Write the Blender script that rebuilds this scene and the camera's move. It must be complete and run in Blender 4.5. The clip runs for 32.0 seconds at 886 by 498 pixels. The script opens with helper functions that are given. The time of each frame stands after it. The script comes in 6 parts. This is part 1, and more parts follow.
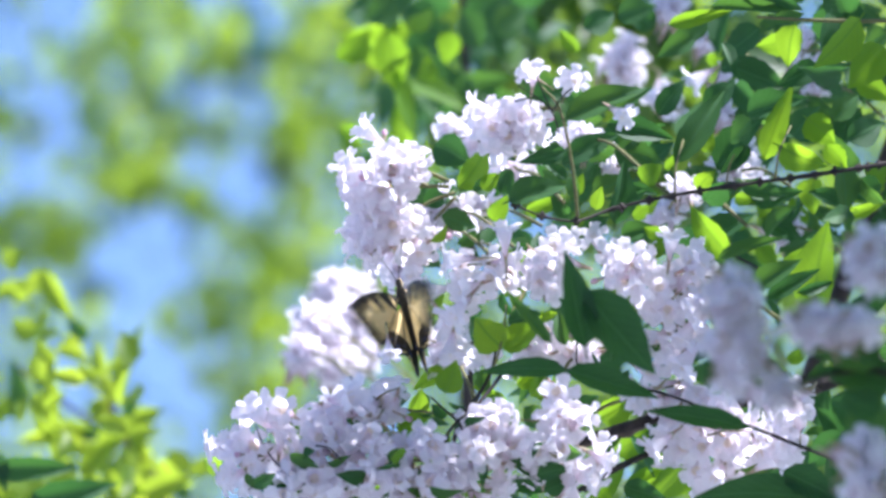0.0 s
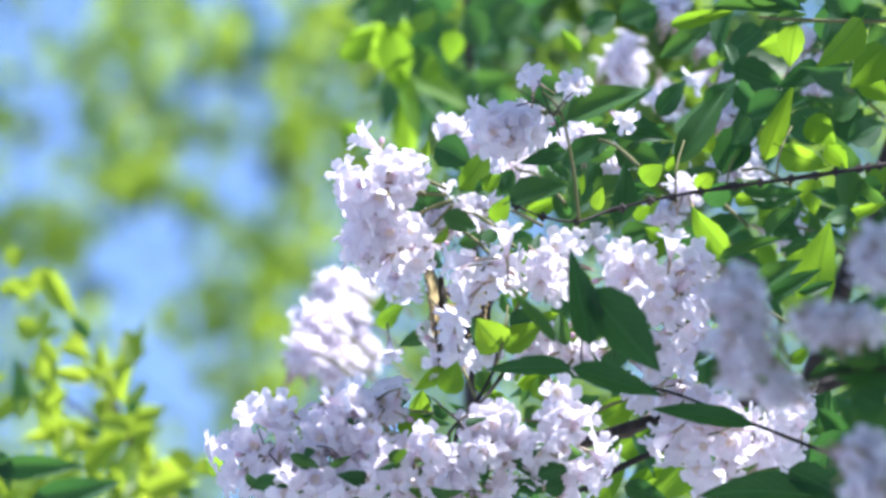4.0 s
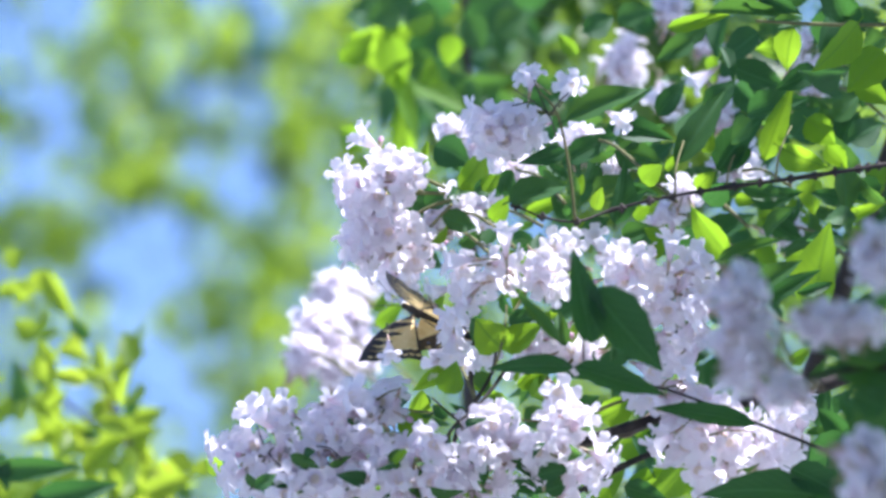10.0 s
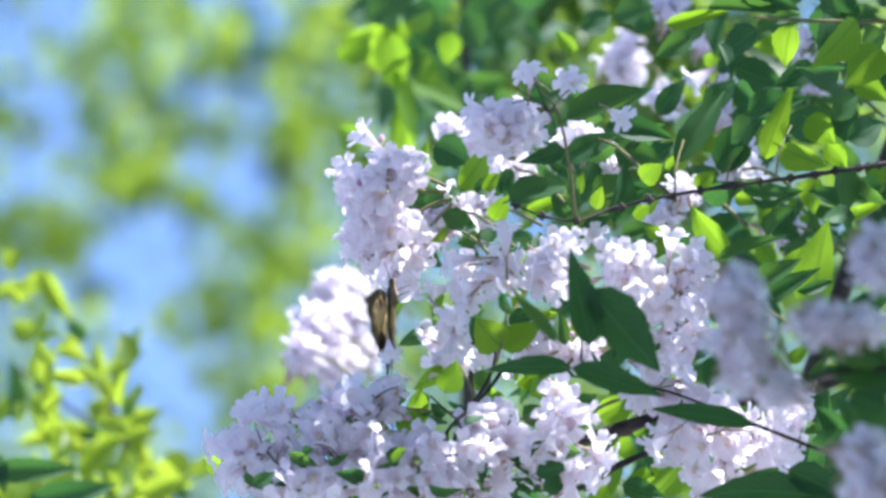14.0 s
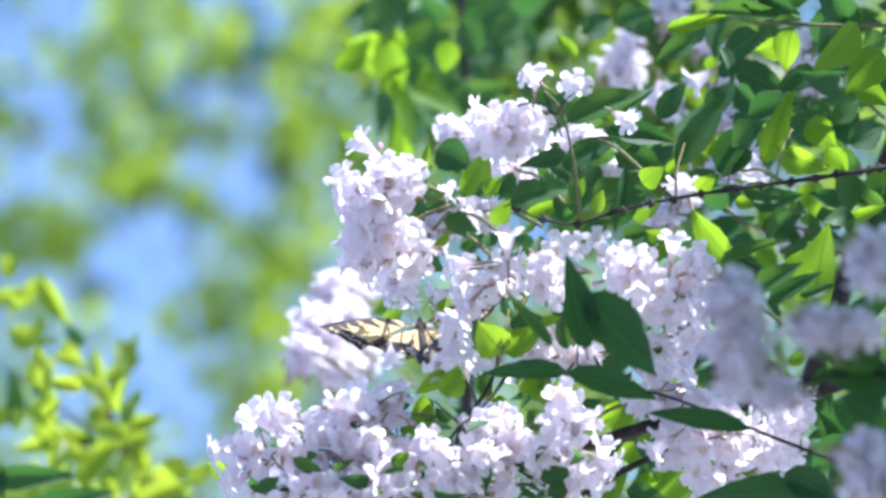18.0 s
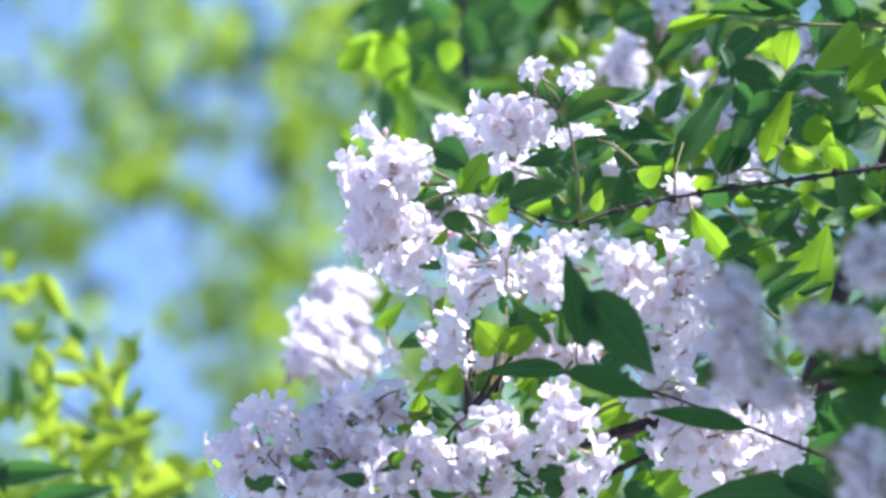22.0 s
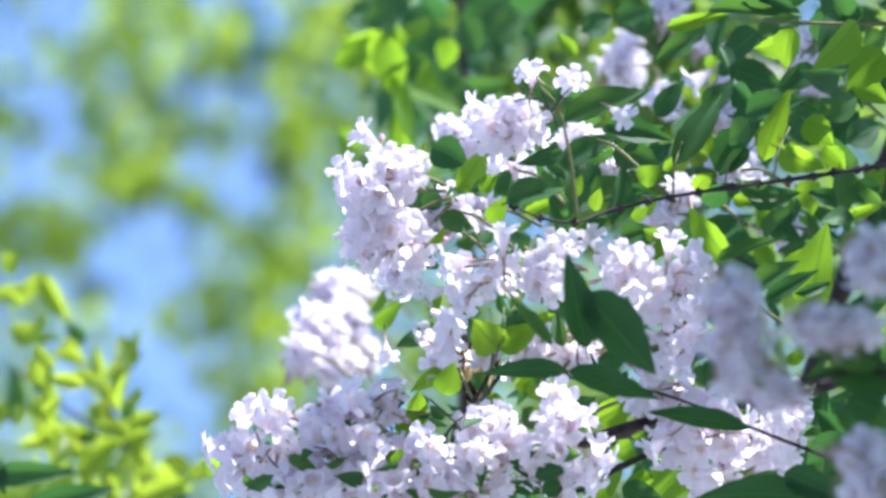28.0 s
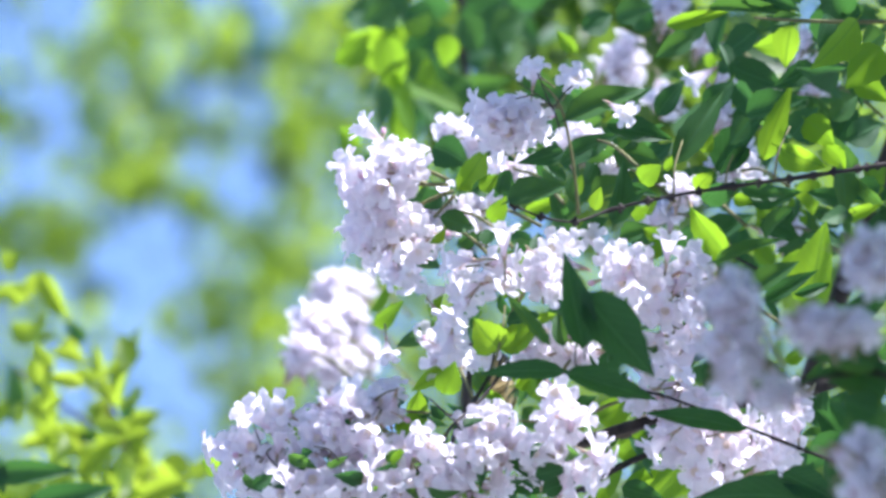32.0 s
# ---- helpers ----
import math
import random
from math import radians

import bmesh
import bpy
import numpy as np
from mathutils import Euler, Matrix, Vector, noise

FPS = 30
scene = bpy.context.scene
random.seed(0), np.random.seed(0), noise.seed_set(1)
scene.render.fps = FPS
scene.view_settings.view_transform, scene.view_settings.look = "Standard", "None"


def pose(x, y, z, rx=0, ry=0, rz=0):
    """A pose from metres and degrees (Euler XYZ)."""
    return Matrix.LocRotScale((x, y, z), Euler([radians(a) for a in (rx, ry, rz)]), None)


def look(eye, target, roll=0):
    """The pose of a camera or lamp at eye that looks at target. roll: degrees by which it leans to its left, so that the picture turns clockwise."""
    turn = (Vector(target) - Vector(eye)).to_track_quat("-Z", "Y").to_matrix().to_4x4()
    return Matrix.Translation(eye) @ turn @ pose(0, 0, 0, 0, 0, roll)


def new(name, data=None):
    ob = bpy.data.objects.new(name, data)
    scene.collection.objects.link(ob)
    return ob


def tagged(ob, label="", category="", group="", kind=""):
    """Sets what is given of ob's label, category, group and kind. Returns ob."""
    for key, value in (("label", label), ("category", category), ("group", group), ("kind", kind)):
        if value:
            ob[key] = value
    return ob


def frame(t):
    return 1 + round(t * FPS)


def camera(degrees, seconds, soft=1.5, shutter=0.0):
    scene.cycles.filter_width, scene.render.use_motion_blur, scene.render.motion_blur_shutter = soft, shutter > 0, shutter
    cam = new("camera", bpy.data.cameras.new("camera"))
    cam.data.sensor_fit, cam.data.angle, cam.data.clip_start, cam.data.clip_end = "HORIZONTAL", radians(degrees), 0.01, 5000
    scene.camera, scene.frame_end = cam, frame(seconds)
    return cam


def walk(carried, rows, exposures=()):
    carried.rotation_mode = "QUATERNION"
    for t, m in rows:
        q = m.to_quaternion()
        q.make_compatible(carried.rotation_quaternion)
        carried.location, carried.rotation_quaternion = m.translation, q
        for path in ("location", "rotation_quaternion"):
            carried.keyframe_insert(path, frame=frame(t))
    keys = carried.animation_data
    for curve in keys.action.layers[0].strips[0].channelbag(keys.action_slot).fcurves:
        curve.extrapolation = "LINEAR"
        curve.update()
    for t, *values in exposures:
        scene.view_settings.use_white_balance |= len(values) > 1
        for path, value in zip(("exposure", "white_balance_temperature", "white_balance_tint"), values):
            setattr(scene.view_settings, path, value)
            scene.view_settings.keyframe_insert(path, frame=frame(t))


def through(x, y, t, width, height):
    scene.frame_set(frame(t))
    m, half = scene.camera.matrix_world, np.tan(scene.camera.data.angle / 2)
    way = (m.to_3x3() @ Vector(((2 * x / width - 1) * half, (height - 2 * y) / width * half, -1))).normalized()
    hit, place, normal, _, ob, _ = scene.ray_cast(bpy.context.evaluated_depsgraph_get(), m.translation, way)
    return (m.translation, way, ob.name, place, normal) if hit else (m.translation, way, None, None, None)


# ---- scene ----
# The camera stands still on a tripod and looks slightly up into a flowering bush.
cam = camera(7.0, 32.0, soft=3.05, shutter=0.8)
EYE = (0.0, 0.0, 1.6)
TILT = 14.0
REACH = 3.5                      # metres to the flowers in focus
RIGHT = Vector((1, 0, 0))
UP = Vector((0, -math.sin(radians(TILT)), math.cos(radians(TILT))))
AHEAD = Vector((0, math.cos(radians(TILT)), math.sin(radians(TILT))))
cam.data.dof.use_dof = True
cam.data.dof.focus_distance = REACH
cam.data.dof.aperture_fstop = 11.8
STAND = look(EYE, Vector(EYE) + AHEAD * REACH)
walk(cam, [(0.0, STAND), (32.0, STAND)], exposures=[(0.0, 1.97, 5850, 19.5), (32.0, 1.97, 5850, 19.5)])

# ---- world and sun ----
SUN_EL, SUN_AZ = 62.0, 98.0       # azimuth from the viewing direction, clockwise from above
world = bpy.data.worlds.new("sky")
scene.world = world
world.use_nodes = True
wt = world.node_tree
wt.nodes.clear()
w_out = wt.nodes.new("ShaderNodeOutputWorld")
w_bg = wt.nodes.new("ShaderNodeBackground")
w_sky = wt.nodes.new("ShaderNodeTexSky")
w_sky.sky_type = 'NISHITA'
w_sky.sun_disc = False
w_sky.sun_elevation = radians(SUN_EL)
w_sky.sun_rotation = radians(SUN_AZ)
w_sky.air_density = 1.0
w_sky.dust_density = 0.8
w_sky.ozone_density = 6.0
w_sky.altitude = 600.0
w_bg.inputs["Strength"].default_value = 0.059
wt.links.new(w_sky.outputs[0], w_bg.inputs["Color"])
wt.links.new(w_bg.outputs[0], w_out.inputs["Surface"])
sun_data = bpy.data.lights.new("sun", 'SUN')
sun_data.energy = 3.3
sun_data.angle = radians(0.53)
sun_data.color = (1.0, 0.965, 0.91)
sun = new("sun", sun_data)
TO_SUN = Vector((math.sin(radians(SUN_AZ)) * math.cos(radians(SUN_EL)), math.cos(radians(SUN_AZ)) * math.cos(radians(SUN_EL)), math.sin(radians(SUN_EL))))
sun.matrix_basis = look(TO_SUN * 20, (0, 0, 0))


# ---- materials ----
class Mat:
    """A small builder for node materials."""

    def __init__(self, name):
        self.m = bpy.data.materials.new(name)
        self.m.use_nodes = True
        self.t = self.m.node_tree
        self.t.nodes.clear()
        self.out = self.add("ShaderNodeOutputMaterial")

    def add(self, kind, **values):
        n = self.t.nodes.new(kind)
        for key, v in values.items():
            n.inputs[key.replace("_", " ")].default_value = v
        return n

    def link(self, a, b):
        self.t.links.new(a, b)

    def noise(self, scale, detail=3.0, coord="Object"):
        c = self.add("ShaderNodeTexCoord")
        n = self.add("ShaderNodeTexNoise", Scale=scale, Detail=detail)
        self.link(c.outputs[coord], n.inputs["Vector"])
        return n.outputs["Fac"]

    def ramp(self, fac, *stops):
        r = self.add("ShaderNodeValToRGB")
        el = r.color_ramp.elements
        el[0].position, el[0].color = stops[0][0], (*stops[0][1], 1)
        el[1].position, el[1].color = stops[-1][0], (*stops[-1][1], 1)
        for p, c in stops[1:-1]:
            e = el.new(p)
            e.color = (*c, 1)
        self.link(fac, r.inputs["Fac"])
        return r.outputs["Color"]

    def mix(self, fac, a, b, mode='MIX'):
        n = self.add("ShaderNodeMix")
        n.data_type = 'RGBA'
        n.blend_type = mode
        for v, i in ((fac, n.inputs[0]), (a, n.inputs[6]), (b, n.inputs[7])):
            if hasattr(v, "is_output"):
                self.link(v, i)
            elif isinstance(v, tuple):
                i.default_value = (*v, 1)
            else:
                i.default_value = v
        return n.outputs[2]

    def bump(self, fac, strength, distance):
        b = self.add("ShaderNodeBump", Strength=strength, Distance=distance)
        self.link(fac, b.inputs["Height"])
        return b.outputs["Normal"]

    def surface(self, color, rough, normal=None, through=None, share=0.0, specular=0.5):
        p = self.add("ShaderNodeBsdfPrincipled", Roughness=rough)
        p.inputs["Specular IOR Level"].default_value = specular
        if hasattr(color, "is_output"):
            self.link(color, p.inputs["Base Color"])
        else:
            p.inputs["Base Color"].default_value = (*color, 1)
        if normal is not None:
            self.link(normal, p.inputs["Normal"])
        last = p.outputs[0]
        if share:
            tr = self.add("ShaderNodeBsdfTranslucent")
            if hasattr(through, "is_output"):
                self.link(through, tr.inputs["Color"])
            else:
                tr.inputs["Color"].default_value = (*through, 1)
            ms = self.add("ShaderNodeMixShader", Fac=share)
            self.link(last, ms.inputs[1])
            self.link(tr.outputs[0], ms.inputs[2])
            last = ms.outputs[0]
        self.link(last, self.out.inputs["Surface"])
        return self.m


def random_of(mt):
    return mt.add("ShaderNodeObjectInfo").outputs["Random"]


def leaf_material(name, dark, light, glow_a, glow_b, share, rough=0.42):
    """Leaf: blotched green, paler veins along the midrib, light shining through."""
    mt = Mat(name)
    rnd = random_of(mt)
    base = mt.mix(rnd, dark, light)
    blotch = mt.noise(9.0, 4.0, "Generated")
    base = mt.mix(mt.ramp(blotch, (0.35, (0, 0, 0)), (0.75, (0.5, 0.5, 0.5))), base, light)
    uv = mt.add("ShaderNodeUVMap")
    sep = mt.add("ShaderNodeSeparateXYZ")
    mt.link(uv.outputs[0], sep.inputs[0])
    off = mt.add("ShaderNodeMath")
    off.operation = 'SUBTRACT'
    mt.link(sep.outputs[1], off.inputs[0])
    off.inputs[1].default_value = 0.5
    side = mt.add("ShaderNodeMath")
    side.operation = 'ABSOLUTE'
    mt.link(off.outputs[0], side.inputs[0])
    rib = mt.ramp(side.outputs[0], (0.015, (1, 1, 1)), (0.045, (0, 0, 0)))
    slant = mt.add("ShaderNodeMath")
    slant.operation = 'MULTIPLY_ADD'
    mt.link(side.outputs[0], slant.inputs[0])
    slant.inputs[1].default_value = -0.7
    mt.link(sep.outputs[0], slant.inputs[2])
    wave = mt.add("ShaderNodeMath")
    wave.operation = 'MULTIPLY'
    mt.link(slant.outputs[0], wave.inputs[0])
    wave.inputs[1].default_value = 50.0
    sine = mt.add("ShaderNodeMath")
    sine.operation = 'SINE'
    mt.link(wave.outputs[0], sine.inputs[0])
    veins = mt.ramp(sine.outputs[0], (0.86, (0, 0, 0)), (0.99, (0.45, 0.45, 0.45)))
    line = mt.mix(1.0, rib, veins, 'LIGHTEN')
    base = mt.mix(line, base, tuple(min(1, c * 1.7) for c in light))
    glow = mt.mix(mt.ramp(random_of(mt), (0.5, (0, 0, 0)), (0.9, (1, 1, 1))), glow_a, glow_b)
    glow = mt.mix(line, glow, tuple(c * 0.7 for c in glow_a))
    return mt.surface(base, rough, mt.bump(line, 0.35, 0.0006), glow, share, 0.22)


LEAF = leaf_material("bush_leaf", (0.020, 0.064, 0.036), (0.048, 0.122, 0.046), (0.070, 0.22, 0.034), (0.14, 0.31, 0.030), 0.40, 0.52)
# brighter, yellower copy of the bush leaf: backlight put into its colour
BACKLIT_LEAF = leaf_material("backlit_leaf", (0.050, 0.13, 0.028), (0.090, 0.19, 0.036), (0.27, 0.50, 0.016), (0.37, 0.62, 0.022), 0.58, 0.55)
SHRUB_LEAF = leaf_material("shrub_leaf", (0.032, 0.080, 0.020), (0.066, 0.130, 0.030), (0.42, 0.59, 0.035), (0.56, 0.72, 0.045), 0.60)


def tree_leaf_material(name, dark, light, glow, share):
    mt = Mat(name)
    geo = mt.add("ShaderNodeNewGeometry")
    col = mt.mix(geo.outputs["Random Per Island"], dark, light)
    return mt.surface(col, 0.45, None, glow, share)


# lit and shaded tones of one tree leaf; the second colour holds the shade
LIT_TREE_LEAF = tree_leaf_material("lit_tree_leaf", (0.040, 0.09, 0.022), (0.080, 0.15, 0.035), (0.37, 0.54, 0.03), 0.60)
SHADED_TREE_LEAF = tree_leaf_material("shaded_tree_leaf", (0.02, 0.06, 0.03), (0.04, 0.10, 0.045), (0.05, 0.20, 0.07), 0.35)
FOLIAGE = tree_leaf_material("joined_leaf", (0.018, 0.056, 0.025), (0.046, 0.110, 0.038), (0.24, 0.40, 0.035), 0.48)


def petal_material():
    """White petals, flushed with pink towards the tube; thin enough to let light through."""
    mt = Mat("petal")
    c = mt.add("ShaderNodeTexCoord")
    sep = mt.add("ShaderNodeSeparateXYZ")
    mt.link(c.outputs["Object"], sep.inputs[0])
    up = mt.add("ShaderNodeMapRange")
    up.inputs["From Min"].default_value = 0.002
    up.inputs["From Max"].default_value = 0.015
    mt.link(sep.outputs[2], up.inputs["Value"])
    tone = mt.ramp(up.outputs[0], (0.0, (0.82, 0.66, 0.75)), (0.4, (0.90, 0.835, 0.89)), (1.0, (0.93, 0.895, 0.935)))
    tone = mt.mix(random_of(mt), tone, mt.mix(0.4, tone, (0.89, 0.84, 0.91)))
    streak = mt.noise(900.0, 3.0)
    tone = mt.mix(mt.ramp(streak, (0.45, (0, 0, 0)), (0.8, (0.25, 0.25, 0.25))), tone, (0.86, 0.81, 0.89))
    return mt.surface(tone, 0.55, mt.bump(streak, 0.25, 0.0004), mt.mix(0.3, tone, (0.97, 0.955, 0.975)), 0.66, 0.10)


PETAL = petal_material()
mt = Mat("throat")
THROAT = mt.surface(mt.ramp(mt.noise(700.0), (0.4, (0.88, 0.83, 0.78)), (0.75, (0.86, 0.74, 0.58))), 0.6, None, (0.85, 0.75, 0.6), 0.45)
mt = Mat("calyx")
CALYX = mt.surface(mt.ramp(mt.noise(400.0), (0.35, (0.34, 0.36, 0.20)), (0.70, (0.50, 0.30, 0.26))), 0.7, mt.bump(mt.noise(2500.0), 0.6, 0.0003))
mt = Mat("bud")
BUD = mt.surface(mt.ramp(mt.noise(300.0), (0.3, (0.72, 0.42, 0.55)), (0.7, (0.80, 0.60, 0.70))), 0.6, None, (0.8, 0.5, 0.65), 0.3)


def bark_material(name, a, b, scale):
    mt = Mat(name)
    c = mt.add("ShaderNodeTexCoord")
    mp = mt.add("ShaderNodeMapping")
    mp.inputs["Scale"].default_value = (1.0, 1.0, 0.35)
    mt.link(c.outputs["Object"], mp.inputs["Vector"])
    n = mt.add("ShaderNodeTexNoise", Scale=scale, Detail=6.0, Roughness=0.65)
    mt.link(mp.outputs[0], n.inputs["Vector"])
    col = mt.ramp(n.outputs["Fac"], (0.3, a), (0.7, b))
    return mt.surface(col, 0.85, mt.bump(n.outputs["Fac"], 0.8, 0.3 / scale))


BARK = bark_material("twig_bark", (0.012, 0.010, 0.010), (0.055, 0.043, 0.036), 160.0)
GREEN_TWIG = bark_material("green_twig", (0.10, 0.13, 0.04), (0.22, 0.19, 0.08), 300.0)
TREE_BARK = bark_material("tree_bark", (0.05, 0.04, 0.03), (0.20, 0.16, 0.12), 14.0)
# unseen ground, its pale tone chosen to bounce light up to the flowers
mt = Mat("pale_bounce_ground")
g1, g2 = mt.noise(0.6, 6.0), mt.noise(60.0, 6.0)
ground_tone = mt.mix(mt.ramp(g2, (0.3, (0, 0, 0)), (0.7, (1, 1, 1))), mt.ramp(g1, (0.3, (0.17, 0.18, 0.19)), (0.7, (0.22, 0.23, 0.24))), (0.27, 0.28, 0.29))
BOUNCE_GROUND = mt.surface(ground_tone, 0.9, mt.bump(g2, 0.8, 0.02))
mt = Mat("wing_yellow")
yellow = mt.ramp(mt.noise(260.0, 5.0), (0.3, (0.66, 0.49, 0.20)), (0.75, (0.80, 0.65, 0.34)))
WING_YELLOW = mt.surface(yellow, 0.6, mt.bump(mt.noise(3000.0), 0.4, 0.0002), yellow, 0.25, 0.3)
mt = Mat("wing_black")
WING_BLACK = mt.surface(mt.ramp(mt.noise(500.0), (0.3, (0.008, 0.007, 0.008)), (0.8, (0.035, 0.028, 0.024))), 0.5, mt.bump(mt.noise(3000.0), 0.4, 0.0002))
mt = Mat("wing_blue")
WING_BLUE = mt.surface(mt.ramp(mt.noise(800.0), (0.3, (0.03, 0.05, 0.14)), (0.8, (0.12, 0.18, 0.40))), 0.45)
mt = Mat("body_fur")
BODY_FUR = mt.surface(mt.ramp(mt.noise(700.0), (0.3, (0.01, 0.009, 0.008)), (0.8, (0.07, 0.055, 0.03))), 0.85, mt.bump(mt.noise(2500.0), 1.0, 0.0005))


# ---- building helpers ----
def world_of(ob):
    m = ob.matrix_basis.copy()
    while ob.parent:
        ob = ob.parent
        m = ob.matrix_basis @ m
    return m


def mesh_of(name, bm, *mats):
    me = bpy.data.meshes.new(name)
    bm.to_mesh(me)
    bm.free()
    for m in mats:
        me.materials.append(m)
    for p in me.polygons:
        p.use_smooth = True
    return me


def child(name, me, parent, m, label=""):
    """A mesh object under parent, at the world pose m."""
    ob = new(name, me)
    ob.parent = parent
    ob.matrix_basis = world_of(parent).inverted() @ m
    if label:
        tagged(ob, label)
    return ob


def part(name, bm, material, parent, label="", at=(0, 0, 0)):
    """Links a bmesh, drawn round the world point at, as one mesh object under a thing or part."""
    return child(name, mesh_of(name, bm, *(material if isinstance(material, tuple) else (material,))), parent, Matrix.Translation(at), label)


def tube(bm, pts, r0, r1, seg=7, knots=0.0, mat=0, rng=random):
    """A tapered, slightly knotty limb through pts."""
    pts = [Vector(p) for p in pts]
    fine = []
    for i in range(len(pts) - 1):
        a, b = pts[max(i - 1, 0)], pts[i]
        c, d = pts[i + 1], pts[min(i + 2, len(pts) - 1)]
        for k in range(4):
            s = k / 4
            fine.append(0.5 * (2 * b + (c - a) * s + (2 * a - 5 * b + 4 * c - d) * s * s + (3 * b - a - 3 * c + d) * s ** 3))
    fine.append(pts[-1])
    rings = []
    n = len(fine)
    side = None
    for i, p in enumerate(fine):
        way = (fine[min(i + 1, n - 1)] - fine[max(i - 1, 0)]).normalized()
        if side is None:
            side = way.orthogonal().normalized()
        side = (side - way * side.dot(way)).normalized()
        up = way.cross(side)
        r = (r0 + (r1 - r0) * i / (n - 1)) * (1 + knots * rng.uniform(-0.3, 1.0) * (i % 4 == 0))
        rings.append([bm.verts.new(p + (side * math.cos(a) + up * math.sin(a)) * r) for a in (2 * math.pi * k / seg for k in range(seg))])
    for a, b in zip(rings, rings[1:]):
        for k in range(seg):
            bm.faces.new((a[k], a[(k + 1) % seg], b[(k + 1) % seg], b[k])).material_index = mat
    for ring in (list(reversed(rings[0])), rings[-1]):
        bm.faces.new(ring).material_index = mat


def frame_on(z, spin=0.0):
    """A turn whose z axis lies along z."""
    return Vector(z).to_track_quat('Z', 'Y').to_matrix().to_4x4() @ Matrix.Rotation(spin, 4, 'Z')


# ---- leaf meshes: length 1 along x, width 1 along y ----
def leaf_mesh(seed, droop, fold, broad, material, bend=None):
    rng = random.Random(seed)
    bm = bmesh.new()
    uvl = bm.loops.layers.uv.new("UVMap")
    nx, cols, grid, where = 10, (-1.0, -0.5, 0.0, 0.5, 1.0), [], {}
    peak = broad / (broad + 1.12)
    top = peak ** broad * (1 - peak) ** 1.12
    if bend is None:
        bend = rng.uniform(-0.06, 0.06)
    for i in range(nx + 1):
        s = i / nx
        half = 0.5 * (max(s, 0.004) ** broad * max(1 - s, 0.0) ** 1.12) / top
        row = []
        for c in cols:
            tooth = 1.0 + (0.05 if i % 2 else -0.03) * (abs(c) == 1.0)
            y = c * half * tooth
            z = fold * abs(y) - droop * s * s + 0.02 * math.sin(9 * s + 3 * c + seed) * abs(c)
            v = bm.verts.new((s, y + bend * math.sin(math.pi * s), z))
            where[v] = (s, 0.5 + y)
            row.append(v)
        grid.append(row)
    for a, b in zip(grid, grid[1:]):
        for k in range(4):
            f = bm.faces.new((a[k], b[k], b[k + 1], a[k + 1]))
            for lo in f.loops:
                lo[uvl].uv = where[lo.vert]
    tube(bm, [(-0.12, 0, -0.01), (-0.05, 0, 0.0), (0.02, 0, 0.0)], 0.02, 0.016, 5)
    return mesh_of("leaf", bm, material)


LEAVES = [leaf_mesh(i, d, f, b, LEAF) for i, (d, f, b) in enumerate(((0.10, 0.25, 0.55), (0.18, 0.35, 0.62), (0.03, 0.18, 0.55), (0.26, 0.30, 0.70)))]
ARCHED_LEAVES = [leaf_mesh(40, 0.05, 0.22, 0.6, LEAF, -0.13), leaf_mesh(41, 0.04, 0.25, 0.7, LEAF, -0.10)]
BACKLIT_LEAVES = [leaf_mesh(i + 20, d, f, b, BACKLIT_LEAF) for i, (d, f, b) in enumerate(((0.08, 0.22, 0.55), (0.14, 0.30, 0.60), (0.04, 0.20, 0.58)))]
SHRUB_LEAVES = [leaf_mesh(i + 10, d, f, b, SHRUB_LEAF) for i, (d, f, b) in enumerate(((0.12, 0.28, 0.6), (0.25, 0.4, 0.7), (0.05, 0.2, 0.6)))]


def leaf(parent, base, tip, width, turn, kind, meshes=LEAVES):
    """One leaf from base to tip; turn is the roll about its own length, 0 with the upper face to the south."""
    base, tip = Vector(base), Vector(tip)
    x = tip - base
    size = x.length
    x.normalize()
    n = -AHEAD - x * (-AHEAD).dot(x)
    if n.length < 0.05:
        n = UP - x * UP.dot(x)
    n.normalize()
    n = Matrix.Rotation(radians(turn), 3, x) @ n
    y = n.cross(x)
    m = Matrix((x, y, n)).transposed().to_4x4()
    m.translation = base
    me = meshes[kind % len(meshes)]
    return child("leaf", me, parent, m @ Matrix.Diagonal((size, width, size, 1)))


def set_at(x, z, d):
    """A place given as metres across, metres up and metres ahead of the eye."""
    return Vector(EYE) + RIGHT * x + UP * z + AHEAD * d


def leaves_at(parent, rows, meshes=LEAVES):
    """Leaves from base to tip: across and up of both, width, metres ahead, and how squarely the side that looks south
    is turned to the sun (below 0: the light falls on the far side and shines through)."""
    for i, (x0, z0, x1, z1, width, d, facing) in enumerate(rows):
        base = set_at(x0, z0, d)
        tip = set_at(x1, z1, d + 0.006 * math.sin(5.1 * i + d * 40))
        x = (tip - base).normalized()
        n = (-AHEAD - x * (-AHEAD).dot(x)).normalized()
        best = min(range(-65, 66, 5), key=lambda a: 4 * ((Matrix.Rotation(radians(a), 3, x) @ n).dot(TO_SUN) - facing) ** 2 + (a / 100) ** 2)
        leaf(parent, base, tip, width / max(0.62, math.cos(radians(best))), best, i, meshes)


